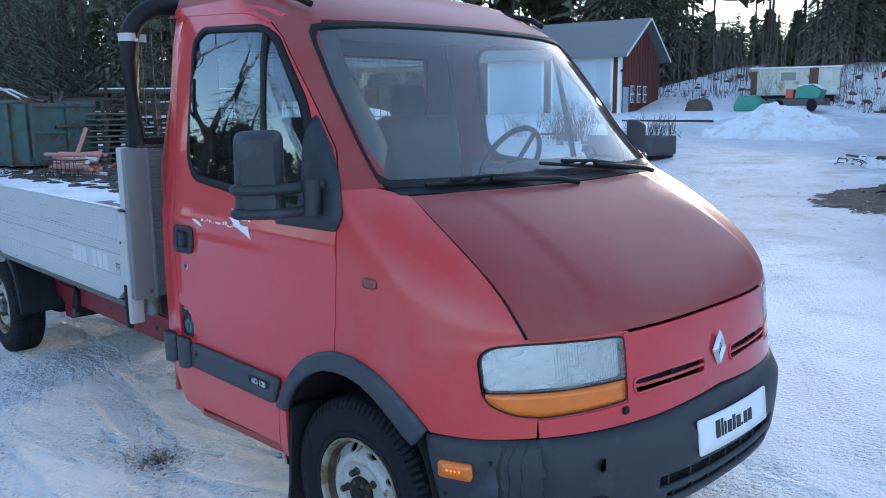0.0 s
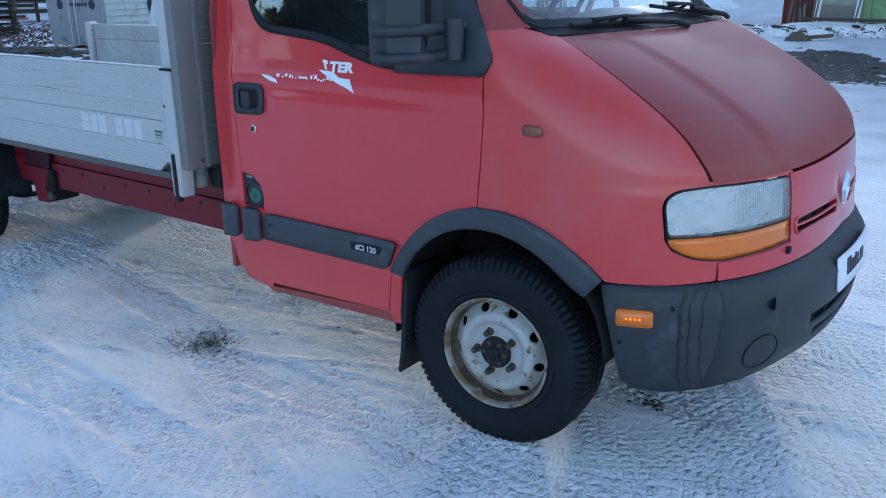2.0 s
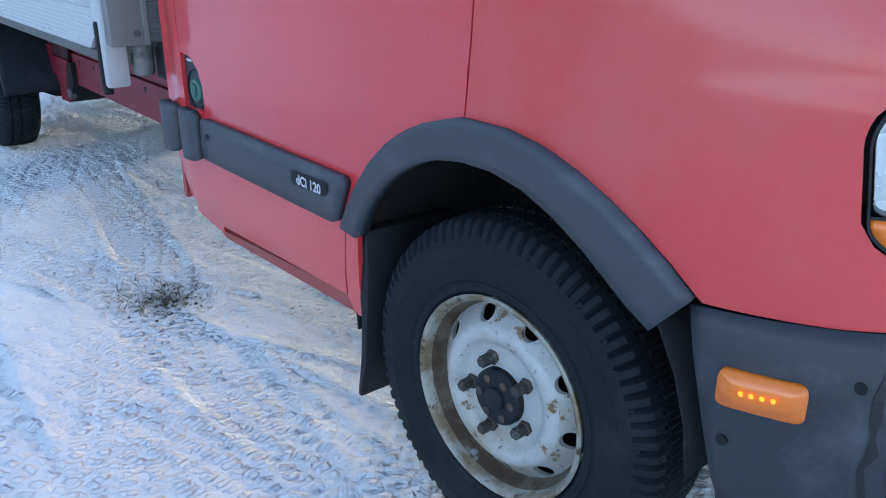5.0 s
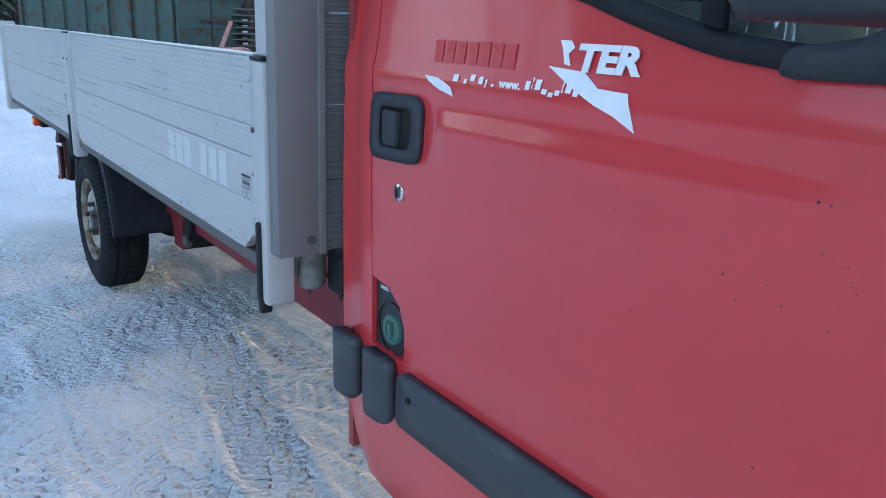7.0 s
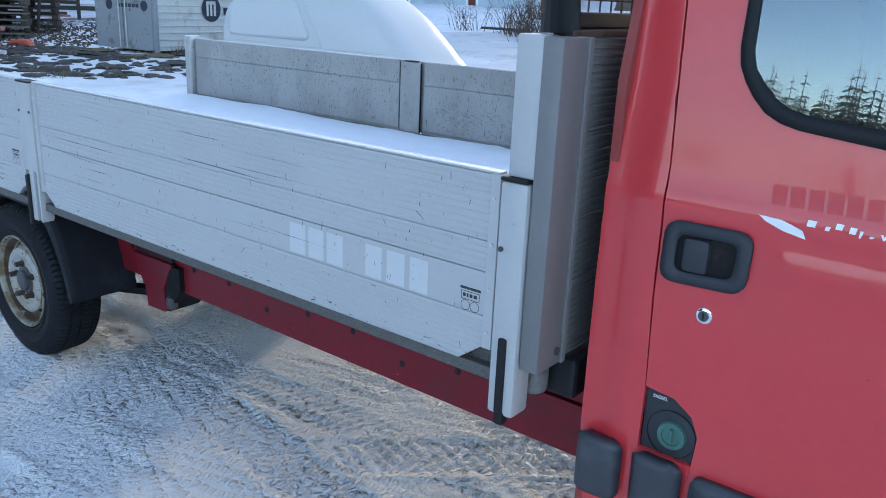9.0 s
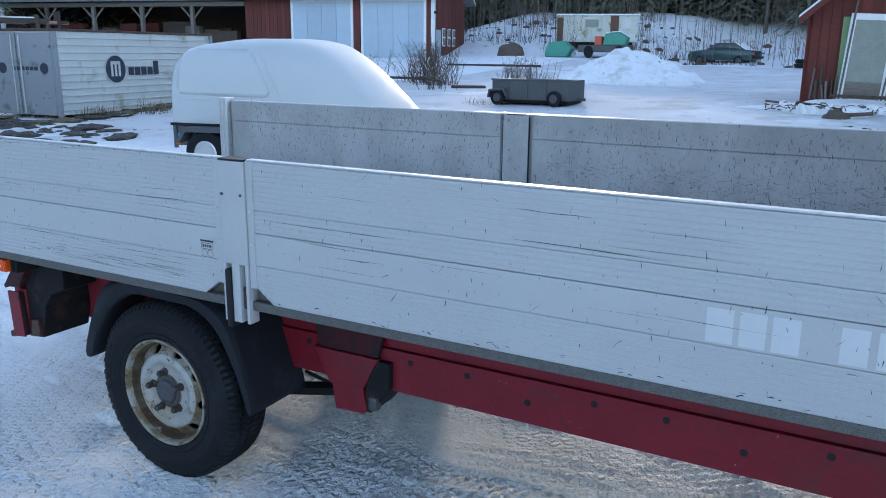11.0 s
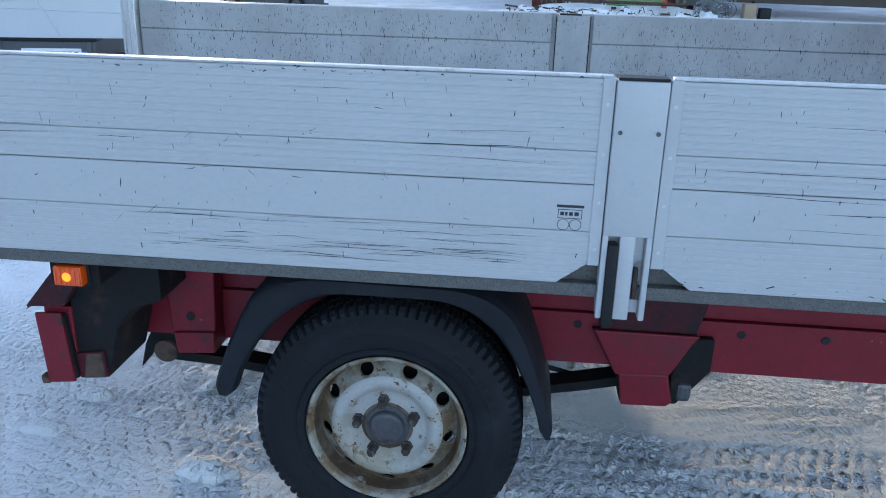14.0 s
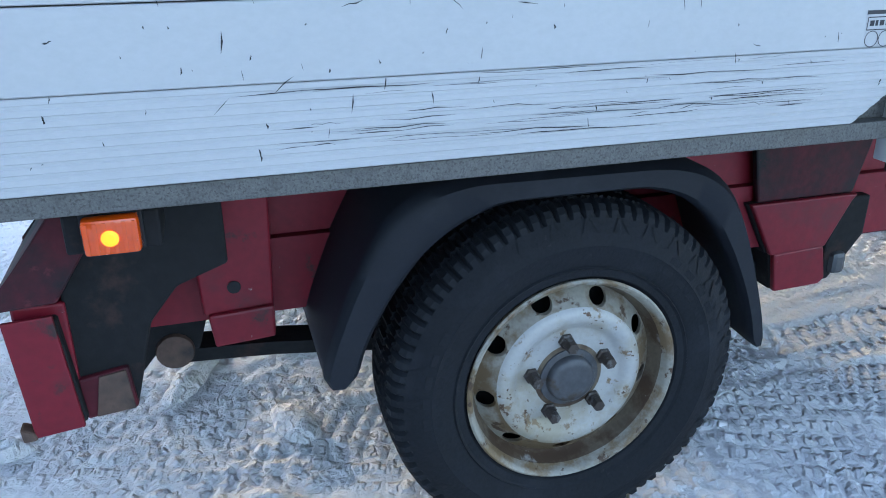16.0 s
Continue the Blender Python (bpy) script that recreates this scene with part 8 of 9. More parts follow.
# parked car
car = thing("parked_car", "dark teal saloon car parked below the snowy bank", "car", (-9.1, 41.0, gz(-9.1, 41.0) - .02), math.degrees(math.atan2(-.25, .97)))
car.scale = (.76, .76, .76)
prof = [(-2.15, .32), (-2.2, .62), (-2.05, .86), (-1.25, .95), (-.95, .98), (-.35, 1.36), (.95, 1.38), (1.55, .98), (2.1, .92), (2.2, .60), (2.15, .32)]
bm = prism([(p[0], p[1]) for p in prof if p[1] < .99], 'y', -.83, .83, .06)
body = part("body", bm, TEAL_CAR, car, "dark teal car body", 40)
part("cabin", prism([(-.98, .96), (-.40, 1.36), (.92, 1.38), (1.55, .96)], 'y', -.70, .70, .04), DARK_PANE, car, "dark car windows", 40)
part("roof", prism([(-.42, 1.35), (-.30, 1.40), (.85, 1.42), (.98, 1.37)], 'y', -.70, .70, .015), TEAL_CAR, car)
part("snow_cap", prism([(.95, 1.40), (1.62, .99), (2.05, .945), (1.64, 1.02), (1.0, 1.42)], 'y', -.62, .62), SNOW_BED, car)
for x in (-.36, .28, .98):
    for s in (-1, 1):
        part("window_post", tube([(x - .12, s * .71, .96), (x, s * .70, 1.37)], .03, 4), TEAL_CAR, car)
for x in (-1.32, 1.32):
    for s in (-1, 1):
        wh = part("wheel", capped([(.28, -.09), (.30, -.07), (.30, .07), (.28, .09)], 24, None, 'y', (x, s * .78, .30)), TYRE, car, "", 40)
        part("wheel_rim", capped([(.18, 0), (.16, s * .01)], 16, None, 'y', (x, s * .875, .30)), HUB, wh)
part("tail_lamp", box(2.13, 2.21, -.8, -.5, .68, .82, .01), ORANGE, car)
part("bumper", box(2.12, 2.28, -.82, .82, .42, .58, .03), BLACK, car)

# blue tipper body and clutter by the sheds
blue = thing("blue_trailer", "blue steel tipper trailer behind the sheds", "trailer", (1.2, 20.3, gz(1.2, 20.3)), 0)
part("tipper_side", box(-.95, 2.2, 0, .08, .55, 1.31, .01), BLUE, blue, "blue ribbed side")
part("top_rail", box(-.97, 2.22, -.03, .09, 1.29, 1.34, .01), BLUE, blue)
for k in range(6):
    part("side_rib", box(-.85 + .5 * k, -.79 + .5 * k, -.05, 0, .55, 1.30, .005), BLUE, blue)
part("tipper_floor", box(-.95, 2.2, 0, 2.0, .48, .55), BLUE, blue)
for x in (-.4, 1.5):
    part("wheel", capped([(.3, -.1), (.33, -.07), (.33, .07), (.3, .1)], 20, None, 'y', (x, .2, .32)), TYRE, blue, "", 40)
cot = thing("cottage", "far red cottage with a grey roof", "cottage", (3.3, 34.0, gz(3.3, 34) - .02), 10)
cot.scale = (.45, .45, .45)
part("wall", box(-3, 4, 0, 4, 0, 2.3), SHED_RED, cot)
part("roof", prism([(-.4, 2.2), (2, 3.6), (4.4, 2.2), (4.4, 2.3), (2, 3.75), (-.4, 2.3)], 'x', -3.3, 4.3), ROOF_GREY, cot)
for x in (-1.8, .2, 2.2):
    w = part("window", box(x - .4, x + .4, -.05, 0, .9, 1.8), WHITE_TRIM, cot)
    part("pane", box(x - .32, x + .32, -.06, -.045, .98, 1.72), DARK_PANE, w)

loose("concrete_ring", "grey slab leaning beside the shed", "slab", prism([(-.34, 0), (.36, 0), (.30, .42), (.16, .58), (-.33, .64)], 'y', -.04, .04, .02), mat("mossy_grey_sheet", (.075, .078, .068), .8, 0, .3, 3, 40, .3, [((.17, .17, .15), 5, .55, .68)]), None).matrix_world = pose(-.07, 15.2, .58, -18, 0, 6)
bm = bmesh.new()
r = random.Random(5)
for _ in range(34):
    c = Vector((.24 + r.gauss(0, .10), 14.60 + r.gauss(0, .08), gz(.3, 14.6) + .24 + r.gauss(0, .10)))
    pts, q = [], r.uniform(0, 6.28)
    for k in range(9):
        a = q + k * .75
        pts.append(c + Vector((.18 * math.cos(a), .10 * math.sin(a * 1.3), .14 * math.sin(a))))
    tube(pts, .009, 5, bm, False)
loose("cable_heap", "tangled heap of pale grey cable", "cable", bm, BOX_GREY, smooth=60, kind="stuff")
can = thing("fuel_can", "beige plastic fuel can on the snow", "can", (.82, 14.45, gz(.82, 14.45)), 5)
part("body", box(-.12, .12, -.09, .09, 0, .34, .03, None, 3), mat("beige_plastic", (.33, .24, .16), .5, 0, .1, 8, 60, .1), can, "", 40)
part("cap", capped([(.03, 0), (.03, .05)], 12, None, 'z', (.06, 0, .34)), BLACK, can)
loose("black_can", "black plastic can on the snow", "can", box(-.11, .11, -.09, .09, 0, .26, .03, None, 3), BLACK, (1.12, 14.5, gz(1.12, 14.5)), 0, 40)
jug = thing("green_bottle", "green plastic bottle lying on the snow", "bottle", (.06, 14.35, gz(.06, 14.35) + .07), 8)
part("body", capped([(.03, -.20), (.075, -.15), (.08, .13), (.06, .16)], 18, None, 'x', (0, 0, 0)), mat("green_plastic", (.02, .26, .11), .4, 0, .1, 8, 60, .05), jug, "", 40)
part("cap", capped([(.025, -.24), (.025, -.20)], 12, None, 'x', (0, 0, 0)), BLACK, jug)
bank = lump("shed_snow_bank", "low bank of snow and boards along the shed", "snow bank", -1.7, 15.75, 2.2, .5, .20, SNOW, 5, .35)
r = random.Random(17)
for k in range(13):
    x, y = -3.55 + .29 * k + r.uniform(-.1, .1), 15.15 + r.uniform(-.35, .25)
    lump("snow_lump", "small lump of snow along the shed's base", "snow lump", x, y, r.uniform(.16, .38), r.uniform(.14, .25), r.uniform(.08, .20), SNOW, 20 + k, .5, turn=r.uniform(0, 180))
loose("rusty_pipe", "long rusty pipe lying before the shed door", "pipe", tube([(-2.80, 15.42, .70), (-1.6, 15.40, .685), (-.36, 15.38, .675)], .032, 10), RUST, smooth=50)
for k in range(9):
    # broken laths stood against the shed's corner
    x = SX - 1.52 + .055 * k + r.uniform(-.03, .03)
    loose("lath", "broken grey lath leaning on the shed's corner", "lath", box(-.018, .018, -.01, .01, 0, r.uniform(.25, .75), .003), WOOD_DARK if k % 2 else WOOD_GREY, None).matrix_world = pose(x, SY - .22, SZ + .08, -10, r.uniform(-6, 6), r.uniform(-20, 20))
bm = bmesh.new()
for k in range(110):
    x, y = r.uniform(-3.9, .5), 15.0 + r.gauss(0, .28)
    z, a, l = gz(x, y) + r.uniform(.04, .16), r.uniform(0, 6.28), r.uniform(.05, .22)
    up = r.uniform(-.02, .10)
    tube([(x, y, z), (x + l * math.cos(a) * .5, y + l * math.sin(a) * .5, z + up), (x + l * math.cos(a), y + l * math.sin(a), z + up * .8)], r.uniform(.004, .011), 4, bm, False)
loose("twig_litter", "brown twigs and bark lying in the snow", "twigs", bm, TWIG, kind="stuff")
coil = capped([(.055, -.03), (.10, -.025), (.11, 0), (.10, .025), (.055, .03)], 20, None, 'y', (0, 0, 0))
loose("rope_coil", "dark coil of rope hung on the red shed's corner", "rope", coil, BLACK, (RX + .10, RY - .10, 1.72), -12, 50)
for k in range(9):
    x, y = -3.6 + .45 * k + r.uniform(-.1, .1), 15.35 + r.uniform(-.35, .3)
    loose("scrap_board", "dark board end lying in the snow", "board", box(-r.uniform(.15, .4), r.uniform(.15, .4), -.05, .05, 0, .03, .004), WOOD_DARK if k % 3 else ROCK, None).matrix_world = pose(x, y, gz(x, y) + .10, r.uniform(-12, 12), r.uniform(-12, 12), r.uniform(0, 180))
lump("field_stone", "brown rounded stone lying in the snow", "stone", -2.62, 14.45, .21, .13, .15, ROCK, 4, .3)
loose("red_can", "small red can in the snow", "can", box(-.05, .05, -.05, .05, 0, .15, .02), ORANGE, (-.80, 15.45, gz(-.8, 15.45) + .2), 0, 40)
loose("log", "dark log lying in the snow", "log", tube([(-2.42, 14.5, gz(-2.42, 14.5) + .06), (-2.02, 14.55, gz(-2.0, 14.5) + .10)], .035, 10), ROCK, smooth=50)
for k, (x, y, l, t) in enumerate(((-16.5, 29.5, 4.2, 4), (-15.0, 20.0, 1.6, 3), (-11.2, 17.0, .9, 25))):
    loose("fallen_beam", "dark beam lying in the snow", "beam", box(-l / 2, l / 2, -.06, .06, -.05, .07, .02), WOOD_DARK, (x, y, gz(x, y)), t)
lump("plank_heap", "dark heap of broken planks", "heap", -13.2, 12.6, 1.1, .5, .30, WOOD_DARK, 8, .6)
lump("debris_mound", "low dark mound of debris with snow on it", "mound", -16.9, 5.4, .7, .4, .14, ROCK, 9, .7)
lump("debris_mound", "low dark mound of debris with snow on it", "mound", -12.9, 10.4, .7, .4, .2, ROCK, 12, .7)
loose("orange_sheet", "orange plastic sheet lying in rubble", "sheet", prism([(-.3, 0), (-.06, .06), (.2, .02), (.12, .14), (-.18, .12)], 'y', -.1, .1, .02), ORANGE, (-16.2, 5.9, gz(-16.2, 5.9) + .08), 30)
for k in range(7):
    x = -21.3 + 1.0 * (k % 4)
    wh = capped([(.22, -.09), (.31, -.08), (.33, 0), (.31, .08), (.22, .09)], 18, None, 'z', (0, 0, .1 + .18 * (k // 4)))
    loose("old_tyre", "old tyre lying below the bank", "tyre", wh, TYRE, (-4.9 + .55 * (k % 4), 35.2 + .3 * (k // 4), gz(-4.9, 35.2)), 0, 40, group="old tyres")
# rubble between the skip and the container
r = random.Random(31)
bm = bmesh.new()
for k in range(2600):
    a = r.random()
    x, y = -22 + 8.5 * a + r.gauss(0, .8), 3.0 + 8.5 * r.random() + 1.2 * a
    if math.hypot(x + 1.3, y + 1.7) < 15.5 + 1.5 * r.random():
        continue
    if r.random() < .5:
        own = box(-r.uniform(.02, .20), r.uniform(.02, .20), -.012, .010, -.008, .010)
    else:
        own = bmesh.new()
        bmesh.ops.create_icosphere(own, subdivisions=1, radius=r.uniform(.012, .04))
    bmesh.ops.transform(own, matrix=pose(x, y, gz(x, y) + r.uniform(.0, .05), r.uniform(-25, 25), r.uniform(-25, 25), r.uniform(0, 360)), verts=own.verts[:])
    join(bm, own)
loose("yard_rubble", "dark broken boards and stones lying in snow", "rubble", bm, ROCK, kind="stuff")

# ---- trees ----
def mesh_of(name, verts, faces, material):
    me = bpy.data.meshes.new(name)
    v, f = np.concatenate(verts), np.concatenate(faces)
    me.vertices.add(len(v))
    me.vertices.foreach_set("co", v.ravel())
    me.loops.add(f.size)
    me.loops.foreach_set("vertex_index", f.ravel())
    me.polygons.add(len(f))
    me.polygons.foreach_set("loop_start", np.arange(0, f.size, 3))
    me.materials.append(material)
    me.update()
    me.validate()
    return me


def spruce(h, seed, whorls=20, arms=8, fat=1.0, twigs=5, size=1.0):
    """One spruce: arms in whorls, hung with small twigs. Returns needle and trunk triangles."""
    r = np.random.RandomState(seed)
    V, n = [], 0
    for w in range(whorls):
        t = (w + r.rand() * .6) / whorls
        z = h * (.10 + .90 * t)
        reach = h * .20 * (1 - t) ** .85 * (.75 + .5 * r.rand()) + .10
        for k in range(arms):
            a = 2 * math.pi * (k + r.rand() * .7) / arms + w * .7
            L = reach * (.65 + .55 * r.rand())
            d, s = np.array([math.cos(a), math.sin(a), 0]), np.array([-math.sin(a), math.cos(a), 0])
            base, droop = np.array([0, 0, z]), -.38 - .25 * r.rand()
            for j in range(twigs):
                f = .18 + .74 * j / max(1, twigs - 1)
                p0 = base + d * L * f + np.array([0, 0, L * droop * f ** 1.5])
                last = j == twigs - 1
                out = d * (.42 if last else .30) + s * (0.0 if last else (.32 if j % 2 else -.32)) * (1.15 - .5 * f)
                p1 = p0 + L * size * out * (.7 + .6 * r.rand()) + np.array([0, 0, -L * size * (.08 + .26 * r.rand())])
                wide = L * fat * size * .085
                V.append(np.array([p0 - d * wide + s * wide * .4, p0 + d * wide - s * wide * .4 + np.array([0, 0, -.05 * L * size]), p1]))
                n += 3
    k = np.arange(6) * 2 * math.pi / 6
    rad = h * .011
    TV = np.concatenate([np.stack([rad * np.cos(k), rad * np.sin(k), 0 * k - .5], -1), np.stack([rad * .15 * np.cos(k), rad * .15 * np.sin(k), 0 * k + h], -1)])
    TF = np.array([[i, (i + 1) % 6, 6 + i] for i in range(6)] + [[(i + 1) % 6, 6 + (i + 1) % 6, 6 + i] for i in range(6)])
    return (np.concatenate(V), np.arange(n).reshape(-1, 3)), (TV, TF)


def pine(h, seed):
    """A tall pine: bare trunk with a ragged crown near the top."""
    r = np.random.RandomState(seed)
    V, F, n = [], [], 0
    for _ in range(150):
        t = r.rand() ** .7
        z = h * (.50 + .5 * t)
        a, L = r.rand() * 6.283, h * .13 * (1.05 - t) * (.4 + .8 * r.rand()) + .15
        c = np.array([math.cos(a) * L, math.sin(a) * L, z + r.randn() * .15])
        s = h * .035 * (.6 + .8 * r.rand())
        for _ in range(3):
            V.append(c + r.randn(3, 3) * s)
            F.append(np.array([[0, 1, 2]]) + n)
            n += 3
    k = np.arange(6) * 2 * math.pi / 6
    rad = h * .010
    TV = np.concatenate([np.stack([rad * np.cos(k), rad * np.sin(k), 0 * k - .5], -1), np.stack([rad * .25 * np.cos(k), rad * .25 * np.sin(k), 0 * k + h * .97], -1)])
    TF = np.array([[i, (i + 1) % 6, 6 + i] for i in range(6)] + [[(i + 1) % 6, 6 + (i + 1) % 6, 6 + i] for i in range(6)])
    return (np.concatenate(V), np.concatenate(F)), (TV, TF)


KINDS = [spruce(12, s, 26, 9, 1.25) for s in range(5)] + [pine(13, s + 20) for s in range(3)] + [spruce(12, s + 40, 11, 6, 2.6) for s in range(3)] + [spruce(12, s + 60, 28, 11, 1.15, 8, .56) for s in range(3)] + [spruce(12, s + 80, 30, 10, 1.5, 14, .5) for s in range(2)]


def wood(name, label, spots):
    """Many trees joined: spots of (x, y, scale, kind)."""
    NV, NF, TV, TF, a, b = [], [], [], [], 0, 0
    for x, y, s, k in spots:
        (nv, nf), (tv, tf) = KINDS[k]
        q = (x * 7.3 + y * 3.1) % 6.283
        R = np.array([[math.cos(q), -math.sin(q), 0], [math.sin(q), math.cos(q), 0], [0, 0, 1]]) * s
        o = np.array([x, y, gz(x, y) - .1])
        NV.append(nv @ R.T + o)
        NF.append(nf + a)
        a += len(nv)
        TV.append(tv @ R.T + o)
        TF.append(tf + b)
        b += len(tv)
    t = thing(name, label, "woods", (0, 0, 0), 0, kind="stuff")
    crown = new("crown", mesh_of("crown", NV, NF, NEEDLES))
    trunks = new("trunk", mesh_of("trunk", TV, TF, BARK))
    crown.parent = trunks.parent = t
    return t


r = random.Random(77)
spots = []
# the woods behind the yard, from the far left round to the right; a gap lets the low sun in
def off_sun(x, y):
    return abs((x + 2.4) * math.cos(radians(SUN_AZ)) - (y - .5) * math.sin(radians(SUN_AZ)))


def under_sun(x, y, margin):
    return (math.tan(radians(SUN_EL - margin)) * math.hypot(x + 2, y) + .6 - gz(x, y)) / 12.4


for k in range(560):
    x = r.uniform(-75, 45)
    edge = np.interp(x, [-75, -48, -30, -20, 45], [8, 24, 44, 47, 47])
    y = edge + abs(r.gauss(0, 12)) + 1.5
    s = r.uniform(.75, 1.15)
    if off_sun(x, y) < 4.2:
        s = min(s, under_sun(x, y, 1.4))
    depth = y - edge
    spots.append((x, y, s, r.choice((11, 12, 13, 11, 12, 13, 5, 6)) if depth < 7 else r.choice((0, 1, 2, 3, 4, 5, 6, 7)) if depth < 16 else r.choice((8, 9, 10))))
for k in range(125):
    x = -r.uniform(38, 75)
    y = r.uniform(-25, 26)
    spots.append((x, y, r.uniform(.7, 1.1), r.choice((11, 12, 13))))
for k in range(150):
    x, y = r.uniform(-42, 22), r.uniform(50, 62)
    spots.append((x, y, r.uniform(.28, .42), r.choice((8, 9, 10))))
# a dense low stand fills the gap under the sun, with a few slender pines
for k in range(70):
    y = r.uniform(48, 62)
    x = -2.4 + y * math.tan(radians(SUN_AZ)) + r.uniform(-6, 6)
    spots.append((x, y, min(r.uniform(.55, .95), under_sun(x, y, 1.0)), r.choice((0, 1, 2, 3, 4))))
for k in range(9):
    y = r.uniform(48, 58)
    spots.append((-2.4 + y * math.tan(radians(SUN_AZ)) + r.uniform(-5, 5), y, r.uniform(.8, 1.1), r.choice((5, 6, 7))))
wood("spruce_wood", "dark spruce and pine wood around the yard", spots)
spots = []
for k in range(1150):
    x = r.uniform(-150, 90)
    y = -r.uniform(85, 135) + .08 * abs(x)
    spots.append((x, y, r.uniform(.75, 1.05) if r.random() < .8 else r.uniform(1.05, 1.4), r.choice((8, 9, 10))))
for k in range(60):
    spots.append((r.uniform(60, 95), r.uniform(-60, 60), r.uniform(.6, 1.0), r.choice((0, 1, 2, 3))))
for k in range(70):
    spots.append((r.uniform(-95, -45), r.uniform(-75, -35), r.uniform(.5, .8), r.choice((8, 9, 10, 5, 6, 7))))
wood("far_wood", "distant dark wood across a snowy field", spots)
# a clump of tall trees at the roadside, mirrored in the cab's window
spots = []
for k in range(22):
    a, d = radians(-29 - 18 * r.random() ** .9), r.uniform(24, 40)
    spots.append((-.8 + d * math.sin(a), -1.5 - d * math.cos(a), r.uniform(.8, 1.15), r.choice((14, 15, 14, 15, 6, 7))))
wood("roadside_trees", "clump of tall spruces and pines by the field", spots)


def bare_tree(bm, x, y, h, seed, depth=4, spread=.5, base=None):
    """A leafless tree: limbs that fork and taper."""
    r = random.Random(seed)

    def limb(p, d, l, rad, left):
        q = p + d * l * .5 + Vector((r.gauss(0, .04), r.gauss(0, .04), 0)) * l
        e = p + d * l
        tube([p, q, e], rad, 5 if left > 2 else 3, bm, False, rad * .6)
        if not left:
            return
        for k in range(r.randint(2, 3)):
            nd = (d + Vector((r.gauss(0, spread), r.gauss(0, spread), r.uniform(-.05, .45)))).normalized()
            limb(p + d * l * r.uniform(.55, 1.0), nd, l * r.uniform(.55, .8), rad * .55, left - 1)
    limb(Vector((x, y, gz(x, y) - .1 if base is None else base)), Vector((r.gauss(0, .04), r.gauss(0, .04), 1)).normalized(), h * .38, h * .012, depth)


# bare saplings and brush on the bank
bm = bmesh.new()
for k in range(420):
    x = r.uniform(-26, 10)
    y = r.uniform(38.5, 47)
    h = r.uniform(1.2, 4.5)
    lean = Vector((r.gauss(0, .05), r.gauss(0, .05), 1)) * h
    p = Vector((x, y, gz(x, y) - .1))
    tube([p, p + lean * .5, p + lean], .015, 4, bm, False, .004)
    for j in range(4):
        q = p + lean * r.uniform(.35, .9)
        tube([q, q + Vector((r.gauss(0, .3), r.gauss(0, .3), r.uniform(.2, .5))) * h * .25], .008, 3, bm, False, .003)
loose("saplings", "thin bare saplings on the snowy bank", "saplings", bm, BIRCH, kind="stuff")
bm = bmesh.new()
for k in range(900):
    # low brush and heather, in drifts
    x, y = r.uniform(-25, 9), r.uniform(37.0, 47)
    if float(vnoise(np.array(x * .45), np.array(y * .45 + 3))) < -.08:
        continue
    p = Vector((x, y, gz(x, y) - .03))
    for j in range(6):
        q = p + Vector((r.gauss(0, .18), r.gauss(0, .14), 0))
        tube([q, q + Vector((r.gauss(0, .12), r.gauss(0, .12), r.uniform(.12, .5)))], .012, 3, bm, False, .004)
loose("bank_brush", "low dry brush on the snowy bank", "brush", bm, TWIG, kind="stuff")
bm = bmesh.new()
for k in range(150):
    x, y = r.uniform(-24, 8), r.uniform(37.5, 46)
    s = r.uniform(.06, .24)
    own = bmesh.new()
    bmesh.ops.create_icosphere(own, subdivisions=2, radius=s)
    for v in own.verts:
        v.co *= 1 + .5 * noise.noise(v.co * 6 + Vector((k, 0, 0)))
        v.co.z *= .6
        v.co += Vector((x, y, gz(x, y)))
    join(bm, own)
loose("bank_stones", "dark stones and stumps in the snowy bank", "stones", bm, ROCK, kind="stuff")
for x, y, n, h, sd in ((-12.6, 17.8, 90, 1.15, 1), (-13.6, 18.6, 60, .8, 8), (-11.6, 21.0, 50, .7, 9), (-18.5, 27.5, 60, 1.0, 10), (-15.6, 19.0, 26, .9, 2), (-8.6, 15.2, 24, .8, 3), (-11.8, 16.2, 22, .55, 4), (-17, 39.0, 18, 2.2, 5)):
    bm = bmesh.new()
    rr = random.Random(sd)
    for _ in range(n):
        p = Vector((x + rr.gauss(0, .28), y + rr.gauss(0, .2), gz(x, y) - .05))
        d = Vector((rr.gauss(0, .32), rr.gauss(0, .32), 1)) * h * rr.uniform(.5, 1.2)
        tube([p, p + d * .5 + Vector((rr.gauss(0, .03), 0, 0)), p + d], .010, 3, bm, False, .003)
        for _ in range(3):
            q = p + d * rr.uniform(.4, .9)
            tube([q, q + Vector((rr.gauss(0, .2), rr.gauss(0, .2), .25)) * h * .6], .005, 3, bm, False, .002)
    loose("bare_bush", "bare brown bush standing in the snow", "bush", bm, TWIG)
blades("dry_grass", "dry grass tufts standing in the snow", [(-17.6, 10.2), (-16.7, 11.2), (-15.9, 12.3), (-18.6, 9.9), (-15.0, 5.6), (-10.5, 15.6), (-9.6, 16.2)], DRY_GRASS, .30, .45, 90, .008, 6)
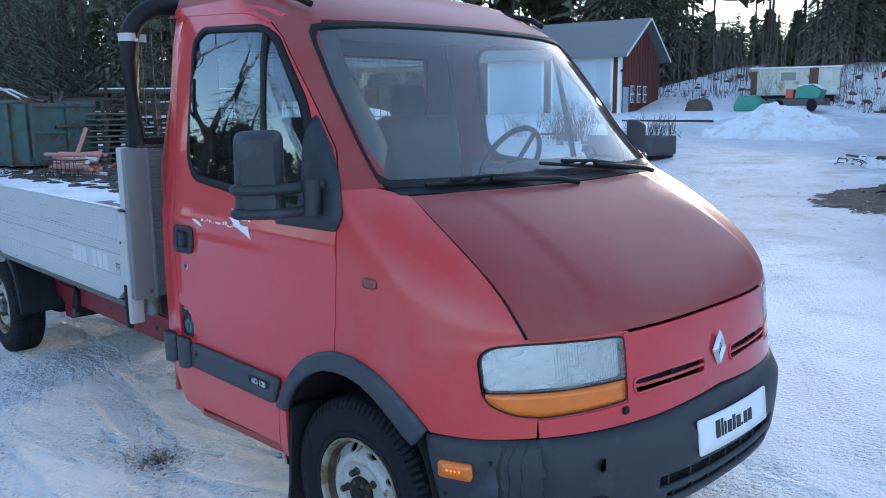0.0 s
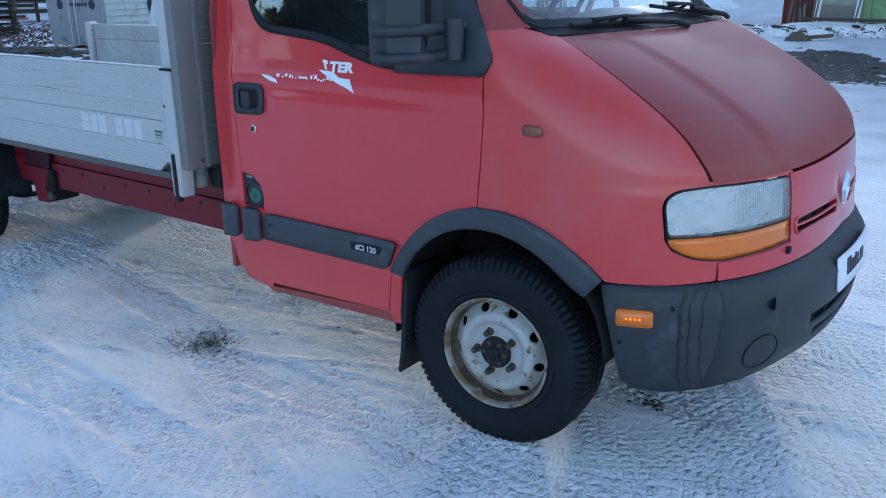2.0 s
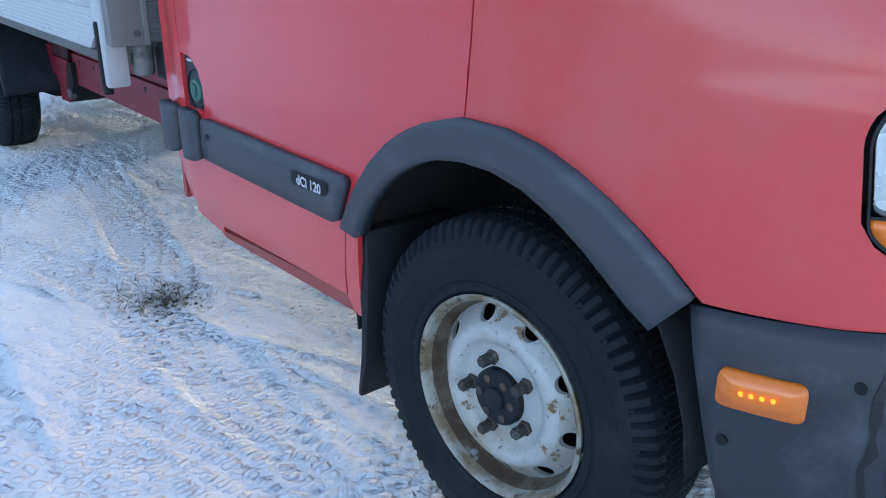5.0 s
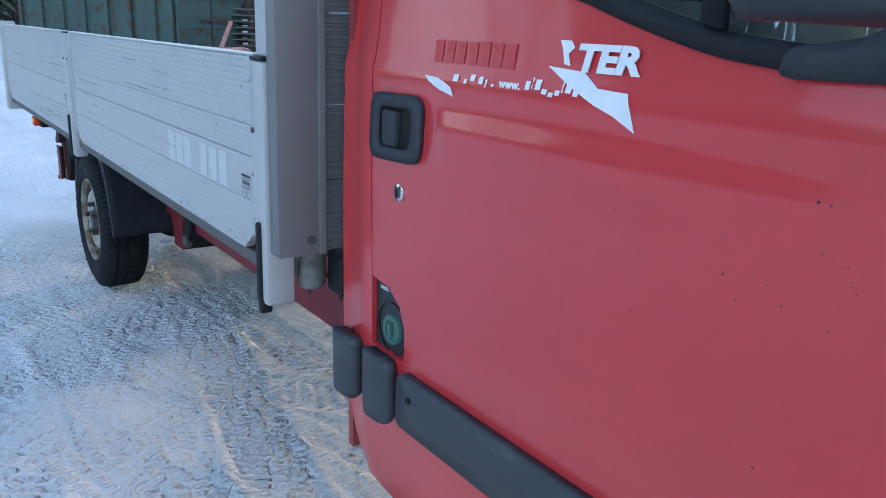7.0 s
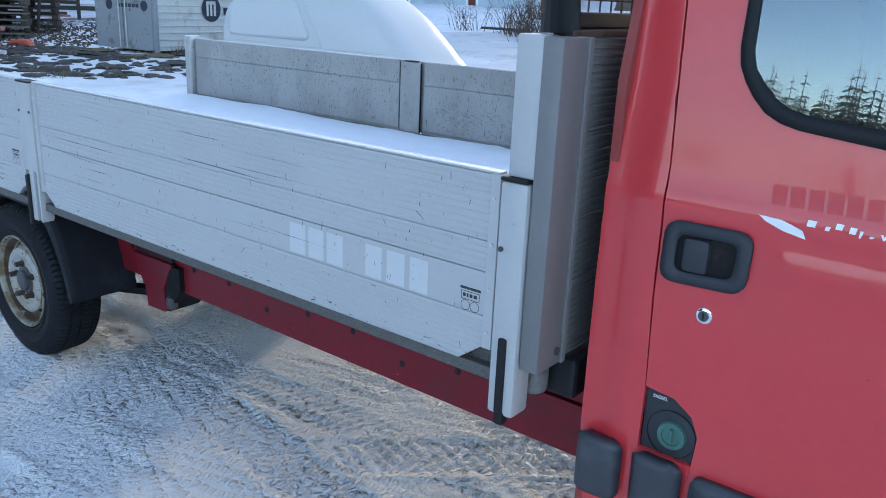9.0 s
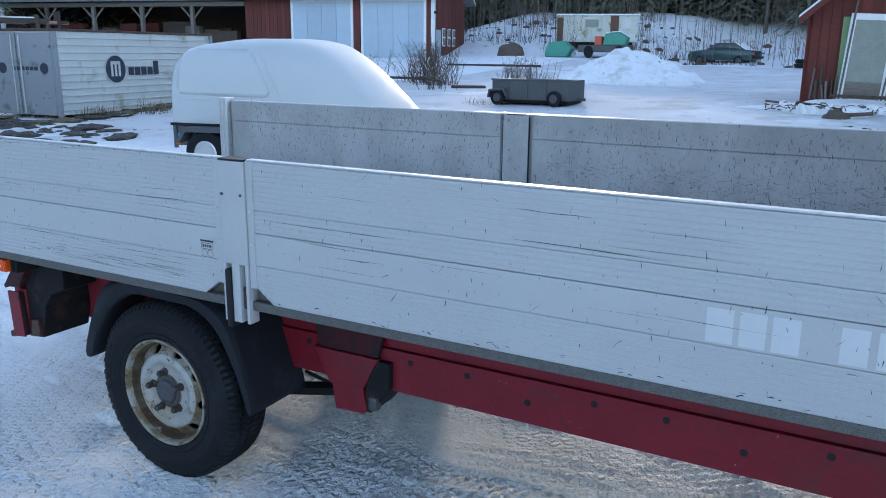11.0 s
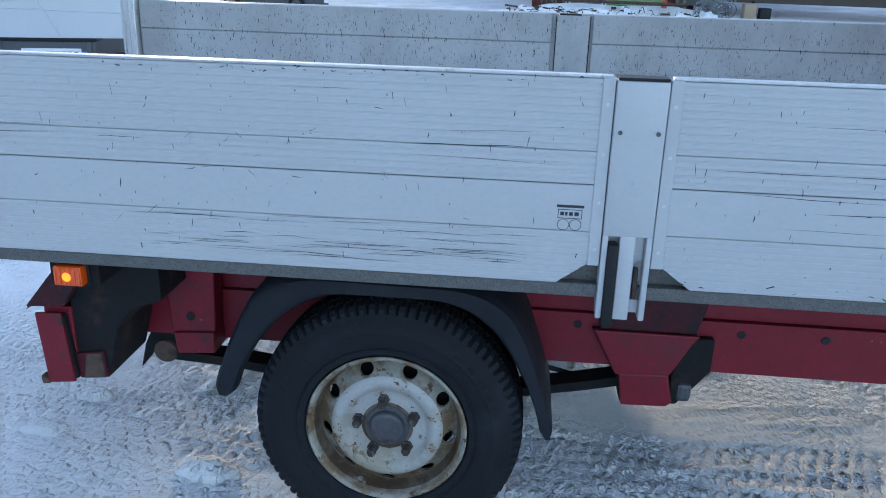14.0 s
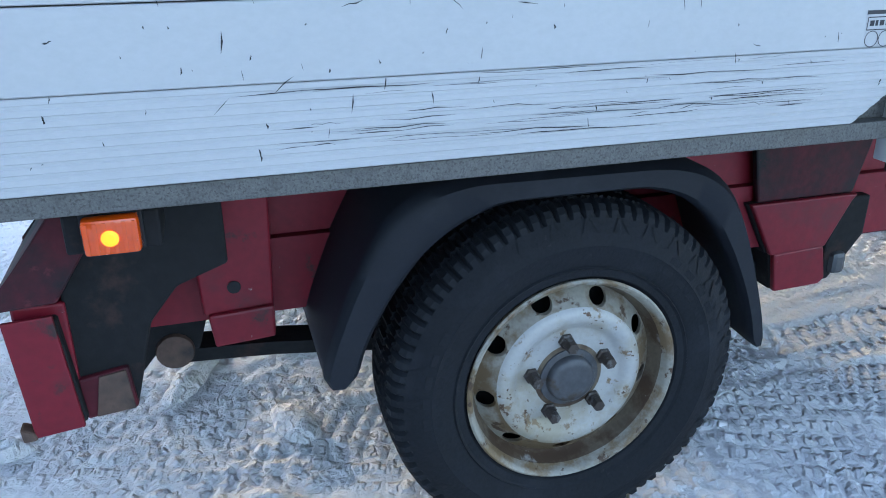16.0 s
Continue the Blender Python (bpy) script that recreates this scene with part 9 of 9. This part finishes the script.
# two bare trees across the field, mirrored in the cab's windows
for x, y, h, sd in ((-18.6, -8.9, 12.0, 23), (-10.5, -13.5, 8.5, 2), (-14.5, -10.2, 9.5, 11), (-17.5, -13.5, 10.5, 14), (-21.0, -16.0, 9.0, 17), (-3, -24, 9, 5), (9, -28, 9, 7)):
    bm = bmesh.new()
    bare_tree(bm, x, y, h, sd, 6, .42)
    loose("bare_tree", "tall leafless birch across the field", "tree", bm, BARK)
bm = bmesh.new()
bare_tree(bm, -24.5, 10.0, 5.0, 9, 4, .35)
loose("bare_tree", "thin leafless tree among the lumber", "tree", bm, BARK)
blades("weed_stalks", "dry weeds and twigs among the rubble", [(-21.5 + 1.1 * k % 6, 4 + (k * 1.7) % 8) for k in range(16)], TWIG, .45, .7, 50, .006, 12, .5)


# the yard was drawn small: bring each group out to its true distance and size, standing on the ground
def drawn_out(names, k, cx, cy):
    m = Matrix.Translation((cx, cy, 0)) @ Matrix.Scale(k, 4) @ Matrix.Translation((-cx, -cy, 0))
    for ob in scene.objects:
        if ob.parent or ob.name.split(".")[0] not in names:
            continue
        p = ob.matrix_world.translation.copy()
        if ob.type == 'MESH' and p.length < 1e-6:
            p = sum((Vector(c) for c in ob.bound_box), Vector()) / 8
        q = m @ p
        w = m @ ob.matrix_world
        w.translation.z += float(land(q.x, q.y)) - k * gz(p.x, p.y)
        ob.matrix_world = w


bpy.context.view_layer.update()
for name in ("saplings", "bank_stones", "bank_brush", "spruce_wood"):
    ob = bpy.data.objects[name]
    ob.matrix_world = Matrix.Translation((YARD_X, YARD_Y, 0)) @ Matrix.Scale(YARD, 4) @ Matrix.Translation((-YARD_X, -YARD_Y, 0)) @ ob.matrix_world
drawn_out({"barn", "boulder", "site_caravan", "tarp_load", "loaded_pickup", "parked_car", "cottage", "old_tyre"}, YARD, YARD_X, YARD_Y)
drawn_out({"snow_heap", "fallen_beam", "bare_bush", "red_shed", "ladder", "rope_coil", "blue_trailer"}, 1.19, YARD_X, YARD_Y)
drawn_out({"shed", "leaning_door", "leaning_board", "lath", "rusty_pipe", "shed_snow_bank", "snow_lump", "twig_litter", "scrap_board", "field_stone", "red_can", "log", "earth_patch"}, 1.07, YARD_X, YARD_Y)
drawn_out({"concrete_ring", "cable_heap", "fuel_can", "black_can", "green_bottle"}, 1.13, YARD_X, YARD_Y)
drawn_out({"open_trailer"}, 1.17, -1.5, -1.75)
drawn_out({"skip_container", "lumber_rack", "pallet", "yard_rubble", "debris_mound", "orange_sheet", "weed_stalks"}, 1.22, .9, -1.3)
drawn_out({"dry_grass", "plank_heap"}, 1.0, 0, 0)
# the barn stands a little lower than the plan has it
ob = bpy.data.objects["barn"]
ob.matrix_world = Matrix.Translation((0, 0, -.15)) @ ob.matrix_world @ Matrix.Diagonal((1, 1, .965, 1))
